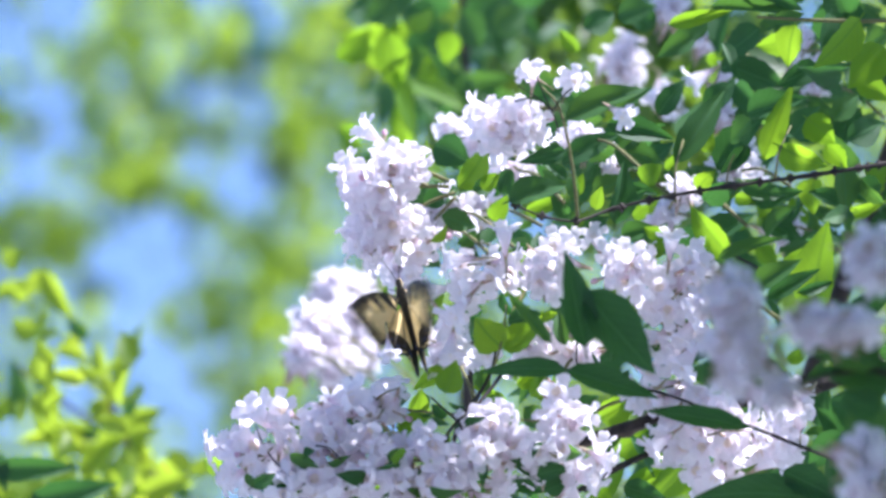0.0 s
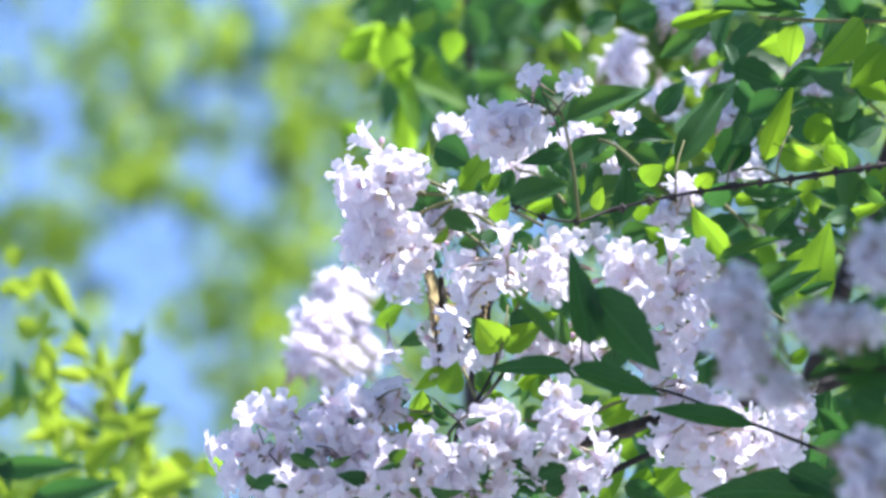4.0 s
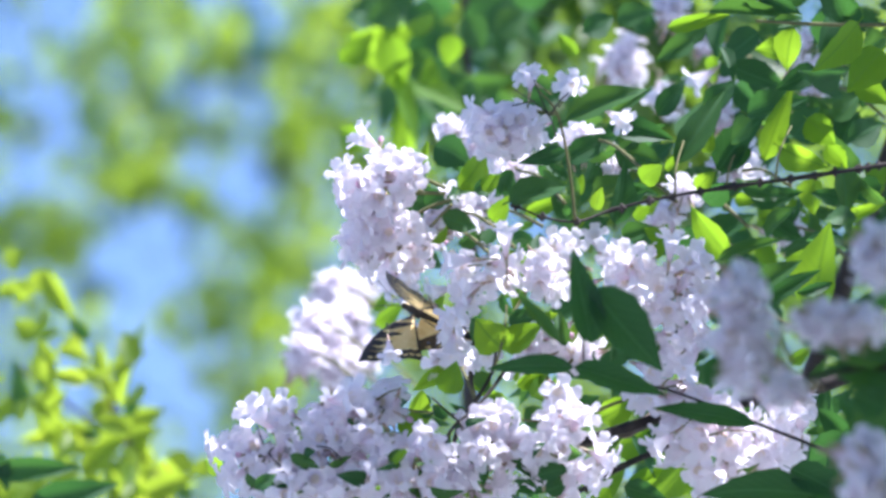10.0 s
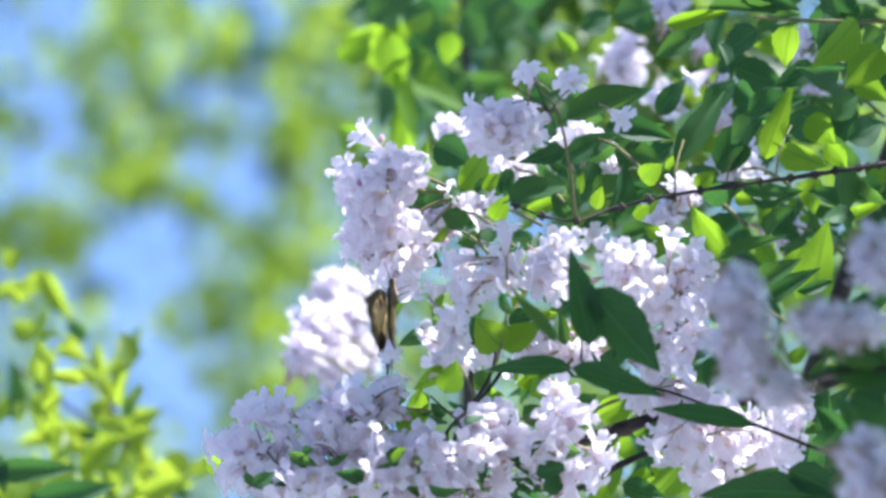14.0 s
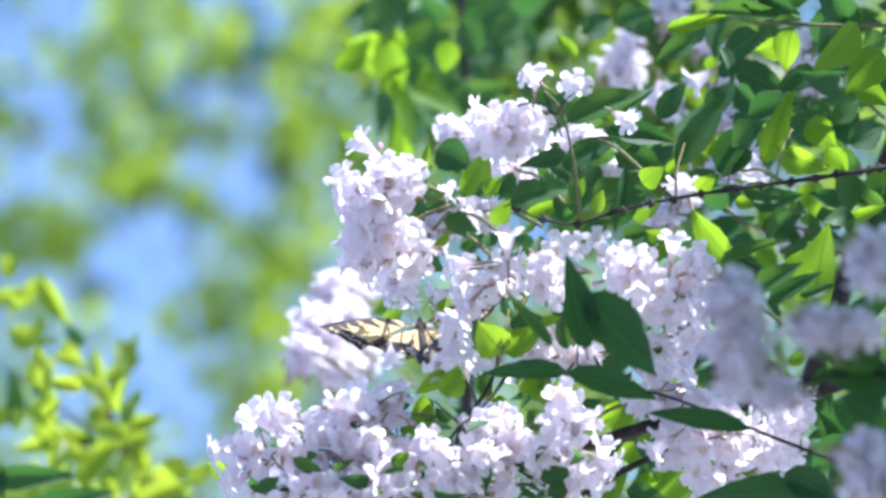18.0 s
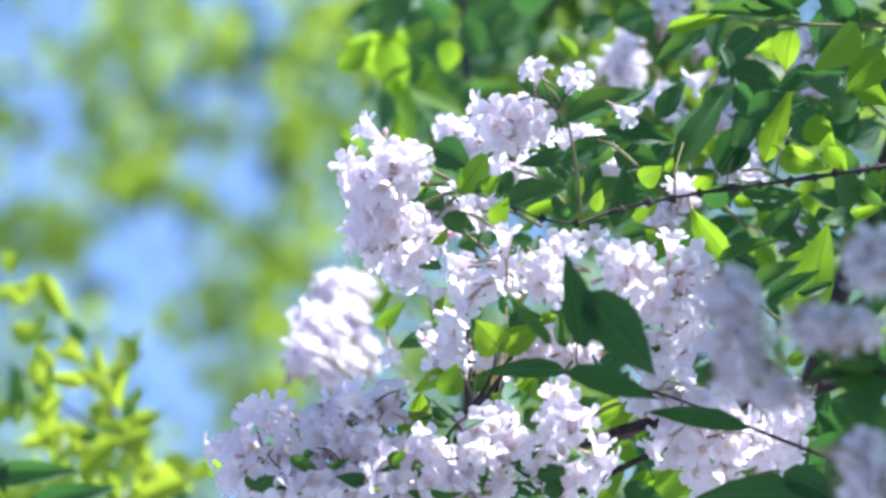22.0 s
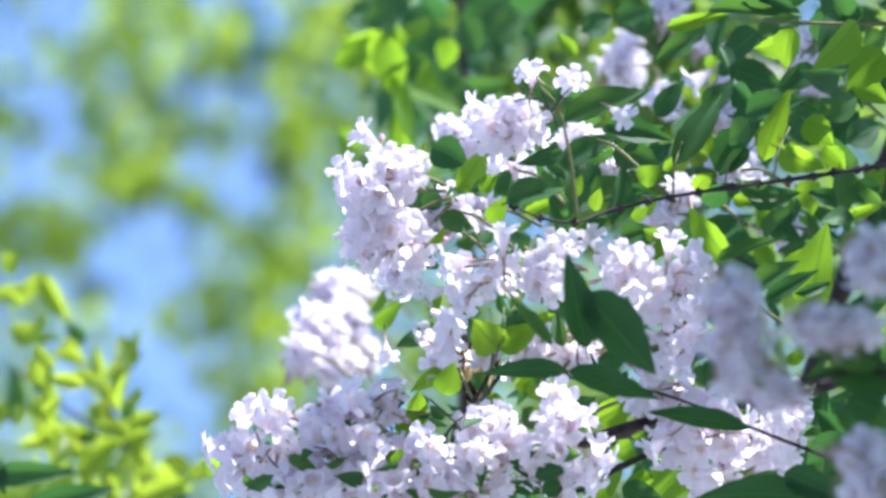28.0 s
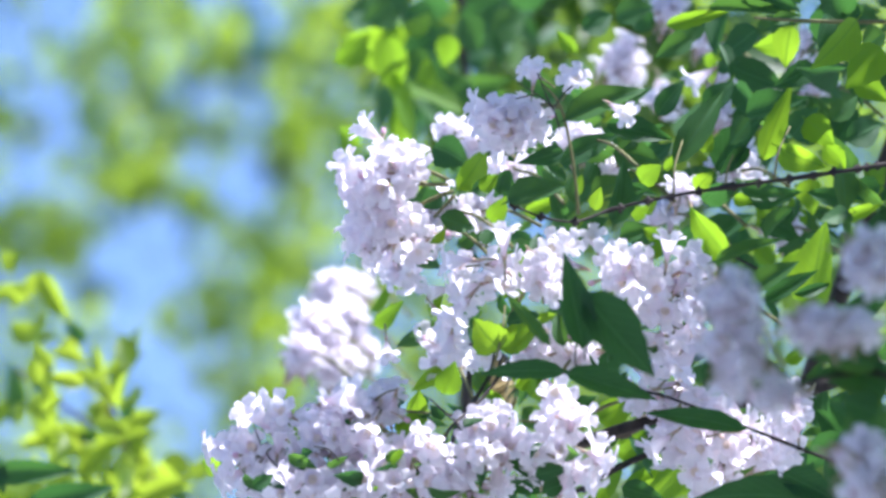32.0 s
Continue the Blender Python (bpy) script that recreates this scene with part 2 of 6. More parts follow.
# ---- flower meshes: the tube stands on the origin and opens along z ----
def flower_mesh(seed, open_):
    """A bell with five rounded lobes, hairy calyx and a short stalk."""
    rng = random.Random(seed)
    bm = bmesh.new()
    per, n = 4, 20
    rings = []
    for z, r in ((0.0, 0.0010), (0.0030, 0.0014), (0.0065, 0.0025), (0.0105, 0.0037), (0.0132, 0.0043)):
        rings.append([bm.verts.new((r * math.cos(2 * math.pi * k / n), r * math.sin(2 * math.pi * k / n) * 1.1, z)) for k in range(n)])
    for i, (a, b) in enumerate(zip(rings, rings[1:])):
        for k in range(n):
            bm.faces.new((a[k], a[(k + 1) % n], b[(k + 1) % n], b[k])).material_index = 0
    rim = rings[-1]
    for lobe in range(5):
        mid = 2 * math.pi * (lobe * per + 2) / n
        reach = (0.0052 if lobe in (0, 1) else 0.0047) * rng.uniform(0.9, 1.15)
        tilt = open_ + rng.uniform(-0.3, 0.3)
        last = [rim[(lobe * per + j) % n] for j in range(per + 1)]
        out = Vector((math.cos(mid), math.sin(mid), 0))
        across = Vector((-math.sin(mid), math.cos(mid), 0))
        centre = Vector((0, 0, 0.0132)) + out * 0.0041
        for s, w in ((0.3, 0.0027), (0.62, 0.0032), (0.88, 0.0028), (1.0, 0.0016)):
            row = []
            curl = tilt + 0.5 * s
            for j in range(per + 1):
                c = (j - 2) / 2
                p = centre + out * (reach * s * math.sin(curl)) + Vector((0, 0, reach * s * math.cos(curl))) + across * (w * c)
                p += Vector((0, 0, 0.0007 * math.sin(5 * c + seed + lobe) * s - 0.0006 * c * c))
                row.append(bm.verts.new(p))
            for j in range(per):
                bm.faces.new((last[j], last[j + 1], row[j + 1], row[j])).material_index = 0
            last = row
    inner = [bm.verts.new((v.co.x * 0.55, v.co.y * 0.55, 0.0078)) for v in rings[3]]
    cup = bm.verts.new((0, 0, 0.0070))
    for k in range(n):
        bm.faces.new((inner[k], inner[(k + 1) % n], cup)).material_index = 1
    for k in range(4):
        a = rng.uniform(0, 6.3)
        tube(bm, [(0.0008 * math.cos(a), 0.0008 * math.sin(a), 0.0076), (0.0018 * math.cos(a), 0.0018 * math.sin(a), 0.0122)], 0.00018, 0.00026, 4, 0, 1)
    for k in range(5):
        a = 2 * math.pi * k / 5 + 0.3
        d = Vector((math.cos(a), math.sin(a), 0))
        t = Vector((-d.y, d.x, 0))
        q = [d * 0.0010 + t * 0.0005, d * 0.0010 - t * 0.0005, d * 0.0032 + Vector((0, 0, 0.0030))]
        bm.faces.new([bm.verts.new(p) for p in q]).material_index = 2
    tube(bm, [(0.0003, 0, -0.006), (0, 0, -0.003), (0, 0, 0.0008)], 0.00045, 0.0012, 6, 0, 2)
    return mesh_of("flower", bm, PETAL, THROAT, CALYX)


FLOWERS = [flower_mesh(i, o) for i, o in enumerate((0.75, 1.0, 1.25, 0.9, 0.55, 1.1))]


def bud_mesh():
    bm = bmesh.new()
    prof = ((0, 0.0008), (0.002, 0.0011), (0.005, 0.0018), (0.0075, 0.0020), (0.009, 0.0012), (0.0095, 0.0002))
    rings = [[bm.verts.new((r * math.cos(k * math.pi / 4), r * math.sin(k * math.pi / 4), z)) for k in range(8)] for z, r in prof]
    for i, (a, b) in enumerate(zip(rings, rings[1:])):
        for k in range(8):
            bm.faces.new((a[k], a[(k + 1) % 8], b[(k + 1) % 8], b[k])).material_index = 0 if i > 1 else 1
    tube(bm, [(0, 0, -0.006), (0, 0, -0.003), (0, 0, 0.0006)], 0.0004, 0.0009, 5, 0, 1)
    return mesh_of("bud", bm, BUD, CALYX)


BUDS = bud_mesh()


def flower(parent, mouth, axis, kind, size=1.0, spin=0.0):
    axis = Vector(axis).normalized()
    m = Matrix.Translation(Vector(mouth) - axis * 0.0150 * size) @ frame_on(axis, spin) @ Matrix.Diagonal((size, size, size, 1))
    return child("flower", FLOWERS[kind % len(FLOWERS)], parent, m)


def cluster(parent, centre, radii, count, seed, root, face=(0, 0, 0), buds=0, size=1.0, label=""):
    """A corymb: stalks from root into the middle, flowers all round turned outwards.
    radii: half width, half height and half depth; face: a lean of all flowers."""
    rng = random.Random(seed)
    count = round(count * 0.9)
    c = Vector(centre)
    bm = bmesh.new()
    root = Vector(root) - c
    tube(bm, [root, root * 0.5 + UP * 0.004, root * 0.1, Vector((0, 0, 0))], 0.0010, 0.0007, 6)
    spots = []
    lean = Vector(face)
    for i in range(count):
        h = 1 - 2 * (i + 0.5) / count
        a = i * 2.39996 + rng.uniform(-0.4, 0.4)
        w = math.sqrt(max(0, 1 - h * h))
        d = RIGHT * (w * math.cos(a)) + UP * h - AHEAD * (w * math.sin(a))
        deep = rng.choice((0.55, 0.8, 0.95, 1.05, 1.2)) * rng.uniform(0.9, 1.1)
        p = RIGHT * d.dot(RIGHT) * radii[0] + UP * d.dot(UP) * radii[1] + AHEAD * d.dot(AHEAD) * radii[2]
        axis = (d * 0.9 + AHEAD * 0.35 * -d.dot(AHEAD) + lean + Vector((rng.uniform(-1, 1), rng.uniform(-1, 1), rng.uniform(-1, 0.7))) * 0.75).normalized()
        spots.append((p * deep, axis, i, size * rng.uniform(0.84, 1.04)))
    for p, axis, i, s in spots:
        foot = p - axis * 0.020 * s
        tube(bm, [foot * 0.25, foot * 0.6 + UP * 0.001, foot], 0.0006, 0.0004, 4)
    ob = part("flowering_shoot", bm, GREEN_TWIG, parent, label, c)
    for p, axis, i, s in spots:
        flower(ob, c + p, axis, i + seed, s, rng.uniform(0, 6.28))
    for i in range((buds + 1) // 2):
        d = (RIGHT * rng.uniform(-1, 1) + UP * rng.uniform(-0.8, 1.0) - AHEAD * rng.uniform(-0.4, 1)).normalized()
        p = c + RIGHT * d.dot(RIGHT) * radii[0] + UP * d.dot(UP) * radii[1] + AHEAD * d.dot(AHEAD) * radii[2]
        child("bud", BUDS, ob, Matrix.Translation(p) @ frame_on(d) @ Matrix.Scale(0.72, 4))
    return ob


def blooms(group, rows):
    """Single flowers on thin stalks: mouth across, up and ahead, the way it opens across, up and to the south, size."""
    for i, (x, z, d, ax, az, south, s) in enumerate(rows):
        mouth = set_at(x, z, d)
        axis = (RIGHT * ax + UP * az - AHEAD * south).normalized()
        bm = bmesh.new()
        tube(bm, [-axis * 0.007 + AHEAD * 0.012, -axis * 0.004 + AHEAD * 0.003, Vector((0, 0, 0))], 0.0006, 0.0004, 5)
        stalk = put(group, part("flower_stalk", bm, GREEN_TWIG, bush, "", mouth - axis * 0.0175 * s))
        flower(stalk, mouth, axis, i, 0.9 * s, 1.7 * i)


def twig(parent, pts, r0, r1, material=BARK, knots=0.35, label="", name="twig"):
    at = Vector(pts[0])
    bm = bmesh.new()
    tube(bm, [Vector(p) - at for p in pts], r0, r1, 8, knots, 0, random.Random(len(pts) * 7 + int(r0 * 1e5)))
    return part(name, bm, material, parent, label, at)


def leafy(parent, rows, meshes=LEAVES):
    for i, (bx, by, bz, tx, ty, tz, w, turn) in enumerate(rows):
        leaf(parent, (bx, by, bz), (tx, ty, tz), w, turn, i, meshes)


def leaf_fill(parent, low, high, count, seed, size, meshes=LEAVES, hang=0.35):
    """Leaves of a twig spread through the box between two corners."""
    rng = random.Random(seed)
    low, high = Vector(low), Vector(high)
    axes = (RIGHT, UP, AHEAD)
    for i in range(count):
        b = Vector((0, 0, 0))
        for axis in axes:
            b += axis * rng.uniform(low.dot(axis), high.dot(axis))
        d = Vector((rng.uniform(-1, 1), rng.uniform(-0.7, 0.4), rng.uniform(-1, 0.7) - hang * 0.3)).normalized()
        s = size * rng.uniform(0.65, 1.2)
        leaf(parent, b, b + d * s, s * rng.uniform(0.38, 0.52), rng.uniform(-75, 60), i, meshes)


def joined_leaves(name, spots, material, parent, label=""):
    """Many small leaves in one mesh; spots: (place, length, seed)."""
    verts, faces = [], []
    for place, size, seed in spots:
        rng = random.Random(seed)
        m = Euler((rng.uniform(-1.5, 1.5), rng.uniform(-0.4, 1.5), rng.uniform(0, 6.28))).to_matrix()
        k = len(verts)
        for x, y, z in ((0, 0, 0), (0.3, -0.26, 0.07), (0.7, -0.2, 0.05), (1, 0, -0.1), (0.7, 0.2, 0.05), (0.3, 0.26, 0.07), (0.5, 0, -0.02)):
            verts.append(Vector(place) + m @ Vector((x, y, z)) * size)
        faces += [(k, k + 1, k + 6), (k + 1, k + 2, k + 6), (k + 2, k + 3, k + 6), (k + 3, k + 4, k + 6), (k + 4, k + 5, k + 6), (k + 5, k, k + 6)]
    me = bpy.data.meshes.new(name)
    me.from_pydata(verts, [], faces)
    me.materials.append(material)
    for p in me.polygons:
        p.use_smooth = True
    ob = child(name, me, parent, Matrix.Identity(4), label)
    return tagged(ob, kind="stuff")


# ---- ground ----
bm = bmesh.new()
bmesh.ops.create_grid(bm, x_segments=60, y_segments=60, size=600)
for v in bm.verts:
    v.co.z = 0.25 * noise.noise(v.co * 0.02) * min(1.0, v.co.length / 60)
ground = new("ground", mesh_of("ground", bm, BOUNCE_GROUND))
tagged(ground, "unseen ground toned pale to bounce light up, reaching to the horizon", "ground", kind="structure")

# ---- the flowering bush: stems first ----
bush = new("beauty_bush")
bush.location = (0.42, 3.95, 0.0)
tagged(bush, "arching beauty bush covered in pale pink-white bell flowers", "bush")


FOOT = Vector(bush.location)
STEM_TOPS = []
for i in range(7):
    a = i * 0.9 + 0.3
    top = FOOT + Vector((0.45 * math.cos(a), 0.32 * math.sin(a) + 0.15, 2.15 + 0.12 * (i % 3)))
    twig(bush, [FOOT + Vector((0.07 * math.cos(a), 0.07 * math.sin(a), -0.03)), FOOT + Vector((0.15 * math.cos(a), 0.12 * math.sin(a), 0.8)),
                FOOT + Vector((0.28 * math.cos(a), 0.22 * math.sin(a) + 0.05, 1.6)), top], 0.017, 0.006, BARK, 0.2, "", "stem")
    STEM_TOPS.append(top)

# main twigs, each with its leaves
MOVES = {k: [] for k in ("upper", "top", "middle", "right", "low", "corner", "front", "dark", "bough", "high", "glow", "far")}


def put(group, ob):
    MOVES[group].append(ob)
    return ob


bough = put("bough", twig(bush, [(0.266, 3.4132, 2.5018), (0.2141, 3.3862, 2.4862), (0.1791, 3.3875, 2.4809), (0.1382, 3.3888, 2.4756), (0.1054, 3.3902, 2.4703), (0.0824, 3.4012, 2.4675), (0.0644, 3.3929, 2.4594), (0.0481, 3.3923, 2.4616), (0.035, 3.391, 2.4669)], 0.0011, 0.0005, BARK, 0.9, "dark knotty twig"))
for spot in ((0.1409, 3.3888, 2.4759), (0.1532, 3.3884, 2.4775), (0.1797, 3.3875, 2.4809), (0.1895, 3.3871, 2.4828), (0.201, 3.3867, 2.4843), (0.2053, 3.3865, 2.4849), (0.1109, 3.39, 2.4708), (0.0644, 3.3929, 2.4594), (0.0863, 3.3913, 2.4655), (0.035, 3.391, 2.4669), (0.1245, 3.3894, 2.4735), (0.1682, 3.3879, 2.4793), (0.2105, 3.3863, 2.4857), (0.0999, 3.3905, 2.469), (0.0481, 3.3923, 2.4616)):
    bm = bmesh.new()
    for k in range(4):
        a = k * 1.7 + spot[0] * 90
        bmesh.ops.create_icosphere(bm, subdivisions=1, radius=0.0014, matrix=Matrix.Translation((0.0011 * math.cos(a), 0, 0.0011 * math.sin(a))) @ Matrix.Rotation(a, 4, 'Y') @ Matrix.Diagonal((1.25, 0.9, 0.9, 1)))
    part("node", bm, BARK, bough, "", spot)
put("top", twig(bush, [(0.0642, 3.3927, 2.4602), (0.0616, 3.3829, 2.4831), (0.0556, 3.3743, 2.509), (0.0466, 3.3736, 2.5201)], 0.0009, 0.0005, GREEN_TWIG, 0.1))
high = put("high", twig(bush, [(0.2653, 3.3888, 2.5584), (0.2153, 3.3893, 2.5565), (0.1801, 3.3892, 2.5568), (0.1513, 3.3888, 2.5584)], 0.0014, 0.0007, GREEN_TWIG, 0.2))
glow = put("glow", twig(bush, [(0.2167, 3.4905, 2.3986), (0.1933, 3.4643, 2.4211), (0.1831, 3.4512, 2.4322), (0.1581, 3.4763, 2.4555), (0.1435, 3.4937, 2.4685)], 0.0011, 0.0007, BARK, 0.3))
spray = put("right", twig(bush, [(0.1791, 3.4065, 2.4046), (0.1595, 3.3942, 2.4129), (0.1455, 3.3818, 2.4211), (0.1333, 3.3785, 2.4342)], 0.0011, 0.0006, GREEN_TWIG, 0.2))
front = put("dark", twig(bush, [(0.2257, 3.3057, 2.3131), (0.1862, 3.303, 2.3238), (0.1598, 3.3006, 2.3335), (0.1361, 3.2984, 2.3425), (0.1044, 3.2955, 2.354), (0.0677, 3.303, 2.3652), (0.0677, 3.2969, 2.3896)], 0.0010, 0.0005, BARK, 0.25, "shaded slender twig"))
low = put("low", twig(bush, [(0.2137, 3.4384, 2.4008), (0.1774, 3.432, 2.3852), (0.128, 3.4341, 2.3767), (0.0947, 3.4262, 2.367), (0.0646, 3.4285, 2.3577), (0.0319, 3.4403, 2.3519), (-0.0066, 3.4413, 2.3479), (-0.0615, 3.4406, 2.3506), (-0.0969, 3.4295, 2.3538)], 0.0038, 0.0007, BARK, 0.25, "brown woody branch"))
side = put("low", twig(bush, [(0.1139, 3.4285, 2.3577), (0.0865, 3.4312, 2.3471), (0.0701, 3.4336, 2.3373), (0.0483, 3.4459, 2.3293)], 0.0016, 0.0010, BARK, 0.3))
fork = put("middle", twig(bush, [(0.0262, 3.4065, 2.4046), (0.024, 3.4102, 2.39), (0.0167, 3.4135, 2.3768), (0.0085, 3.4161, 2.3662), (0.0044, 3.4295, 2.3538)], 0.0006, 0.0012, BARK, 0.3))
leaves_at(bough, (
    (0.0595, 0.0619, 0.0994, 0.079, 0.0132, 3.48, 0.25), (0.084, 0.0659, 0.1027, 0.0807, 0.0075, 3.579, 0), (0.06, 0.0425, 0.0878, 0.057, 0.0125, 3.563, 0.2), (0.0801, 0.0603, 0.1124, 0.0554, 0.0129, 3.53, 0.05), (0.0846, 0.0476, 0.1097, 0.0415, 0.0155, 3.569, 0), (0.0837, 0.0118, 0.0903, 0.043, 0.0119, 3.53, 0), (0.0822, 0.0147, 0.1003, 0.0286, 0.0105, 3.56, 0), (0.0723, 0.0327, 0.0813, 0.0545, 0.0122, 3.618, 0.05), (0.0586, 0.047, 0.0364, 0.041, 0.0088, 3.48, 0), (0.0322, 0.0227, 0.0595, 0.033, 0.0128, 3.5, 0.25), (0.0923, 0.0312, 0.1081, 0.0262, 0.0056, 3.607, 0.1), (0.1131, 0.041, 0.1381, 0.0795, 0.0144, 3.527, 0.05),))
leaves_at(bough, (
    (0.1364, 0.0386, 0.1573, 0.0665, 0.0161, 3.582, 0), (0.1466, 0.0303, 0.1705, 0.0258, 0.0105, 3.56, 0), (0.1547, 0.0222, 0.1791, 0.0284, 0.0111, 3.599, 0), (0.1483, 0.0917, 0.1747, 0.0831, 0.016, 3.684, 0), (0.088, 0.0499, 0.1019, 0.0629, 0.0113, 3.57, 0.1), (0.1059, 0.0408, 0.116, 0.0553, 0.0104, 3.709, 0), (0.0448, 0.0003, 0.0347, 0.0103, 0.0103, 3.68, 0.1), (0.0472, -0.003, 0.0464, 0.0091, 0.008, 3.54, 0.1), (0.1983, 0.0396, 0.2016, 0.0157, 0.0131, 3.6, 0.1), (0.1341, 0.0026, 0.1571, 0.0199, 0.0129, 3.688, 0.1), (0.062, 0.0318, 0.0505, 0.0405, 0.0116, 3.678, 0.05), (0.0742, 0.0268, 0.0909, 0.0365, 0.01, 3.576, 0.1),))
leaves_at(bough, (
    (0.1076, 0.0666, 0.1217, 0.085, 0.0114, 3.62, 0), (0.1325, 0.0699, 0.1467, 0.0856, 0.0128, 3.644, 0), (0.1754, 0.0554, 0.1881, 0.0709, 0.0127, 3.62, 0), (0.2011, 0.0536, 0.2202, 0.0635, 0.0152, 3.6, 0), (0.2196, 0.0314, 0.2027, 0.0272, 0.0127, 3.628, 0), (0.088, 0.0058, 0.1047, 0.0114, 0.01, 3.569, 0), (0.0677, 0.0058, 0.0815, 0.0154, 0.0099, 3.53, 0), (0.193, 0.0631, 0.2056, 0.0771, 0.0113, 3.58, 0), (0.1516, 0.0628, 0.1405, 0.0517, 0.0112, 3.56, 0.05),))
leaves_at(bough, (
    (0.0412, 0.0181, 0.0627, 0.0257, 0.0081, 3.621, -0.4), (0.0657, 0.0263, 0.0702, 0.0371, 0.0066, 3.63, -0.5), (0.0737, 0.0188, 0.077, 0.0298, 0.0069, 3.5, -0.5), (0.0961, 0.0325, 0.1059, 0.0401, 0.0113, 3.5, -0.55), (0.0999, 0.0195, 0.1106, 0.0268, 0.0066, 3.617, -0.5), (0.0948, 0.0149, 0.1033, 0.0216, 0.0071, 3.597, -0.5), (0.1584, 0.0438, 0.1729, 0.0811, 0.012, 3.574, -0.25), (0.1637, 0.0499, 0.1885, 0.0383, 0.0134, 3.532, -0.55), (0.1905, 0.0514, 0.2011, 0.039, 0.0106, 3.601, -0.5), (0.1871, 0.0589, 0.1938, 0.0499, 0.0076, 3.611, -0.5), (0.1887, 0.0358, 0.187, 0.0169, 0.0129, 3.676, -0.6), (0.1809, 0.0643, 0.1949, 0.0514, 0.0147, 3.6, -0.5),), BACKLIT_LEAVES)
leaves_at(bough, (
    (0.1255, 0.029, 0.1339, 0.0377, 0.0095, 3.576, -0.5), (0.1281, 0.0476, 0.1336, 0.0565, 0.007, 3.569, -0.45), (0.1117, 0.0394, 0.1231, 0.0491, 0.0056, 3.635, -0.45), (0.1987, 0.015, 0.2237, 0.023, 0.0077, 3.639, -0.5), (0.2165, 0.0346, 0.2293, 0.0416, 0.0168, 3.73, -0.55), (0.1395, -0.0044, 0.12, 0.0206, 0.0143, 3.519, -0.6), (0.1655, 0.0202, 0.1796, 0.0114, 0.0111, 3.749, -0.5), (0.1691, 0.0277, 0.1605, 0.0147, 0.0094, 3.7, -0.4), (0.1457, 0.0251, 0.1556, 0.0223, 0.0071, 3.62, -0.3), (0.1081, 0.0003, 0.0999, 0.0025, 0.0111, 3.5, -0.45), (0.1271, -0.0107, 0.1353, -0.0141, 0.0064, 3.533, -0.45), (0.107, 0.0064, 0.0987, 0.01, 0.0075, 3.554, -0.35),), BACKLIT_LEAVES)
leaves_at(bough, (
    (0.2192, 0.0003, 0.2076, 0.0119, 0.013, 3.716, -0.4), (0.1665, 0.0033, 0.1785, -0.0117, 0.0108, 3.838, -0.35), (0.1883, 0.0115, 0.1824, 0.0284, 0.0107, 3.795, -0.5), (0.2152, 0.0003, 0.2242, 0.0138, 0.0124, 3.852, -0.5), (0.1627, 0.0126, 0.1738, 0.0231, 0.0095, 3.75, -0.5), (0.2182, 0.0257, 0.2067, 0.0349, 0.0114, 3.7, -0.5), (0.1532, 0.0122, 0.1636, 0.0181, 0.008, 3.805, -0.4),), BACKLIT_LEAVES)
leaves_at(high, (
    (0.1562, 0.125, 0.1781, 0.116, 0.0086, 3.6, -0.1), (0.1322, 0.1176, 0.1763, 0.1165, 0.0081, 3.599, 0.1), (0.1602, 0.1089, 0.1759, 0.1122, 0.0065, 3.534, 0.1), (0.1913, 0.1215, 0.2234, 0.1146, 0.0134, 3.681, 0), (0.134, 0.1159, 0.1151, 0.1014, 0.0136, 3.725, 0), (0.1273, 0.1056, 0.1085, 0.0955, 0.0117, 3.7, 0.05), (0.1596, 0.1094, 0.1395, 0.095, 0.0142, 3.68, 0), (0.1796, 0.0767, 0.1605, 0.0811, 0.0132, 3.767, 0), (0.2079, 0.1189, 0.1937, 0.1076, 0.0127, 3.62, 0.05), (0.2202, 0.1042, 0.2067, 0.0958, 0.0126, 3.6, 0), (0.0928, 0.1217, 0.1141, 0.1277, 0.0137, 3.889, 0), (0.0736, 0.114, 0.0915, 0.1229, 0.014, 3.834, 0),))
leaves_at(high, (
    (0.1116, 0.1161, 0.0994, 0.1314, 0.0137, 3.907, 0),))
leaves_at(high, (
    (0.1112, 0.109, 0.1427, 0.1154, 0.0081, 3.6, -0.3), (0.1712, 0.1072, 0.1673, 0.0861, 0.0135, 3.55, -0.55), (0.1714, 0.1008, 0.1533, 0.0974, 0.0121, 3.579, -0.55), (0.2001, 0.1084, 0.1786, 0.0838, 0.0157, 3.5, -0.4), (0.2131, 0.0958, 0.1966, 0.075, 0.0193, 3.52, -0.12), (0.2036, 0.0805, 0.2195, 0.0699, 0.0125, 3.57, -0.12), (0.1402, 0.097, 0.1499, 0.1012, 0.0082, 3.874, -0.5), (0.1258, 0.091, 0.1322, 0.097, 0.0073, 3.85, -0.5), (0.1346, 0.0866, 0.1403, 0.092, 0.0059, 3.843, -0.4), (0.1474, 0.0845, 0.1527, 0.0886, 0.0063, 3.75, -0.4), (0.2029, 0.083, 0.1976, 0.0915, 0.0079, 3.747, -0.5), (0.0709, 0.1024, 0.0604, 0.1144, 0.0081, 3.85, -0.3),), BACKLIT_LEAVES)
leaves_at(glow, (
    (0.1779, -0.0293, 0.1828, 0.0135, 0.0205, 3.45, -0.62), (0.1621, -0.0528, 0.174, -0.0462, 0.0069, 3.4, -0.3), (0.173, -0.0138, 0.18, 0.0003, 0.0112, 3.6, -0.3),), BACKLIT_LEAVES)
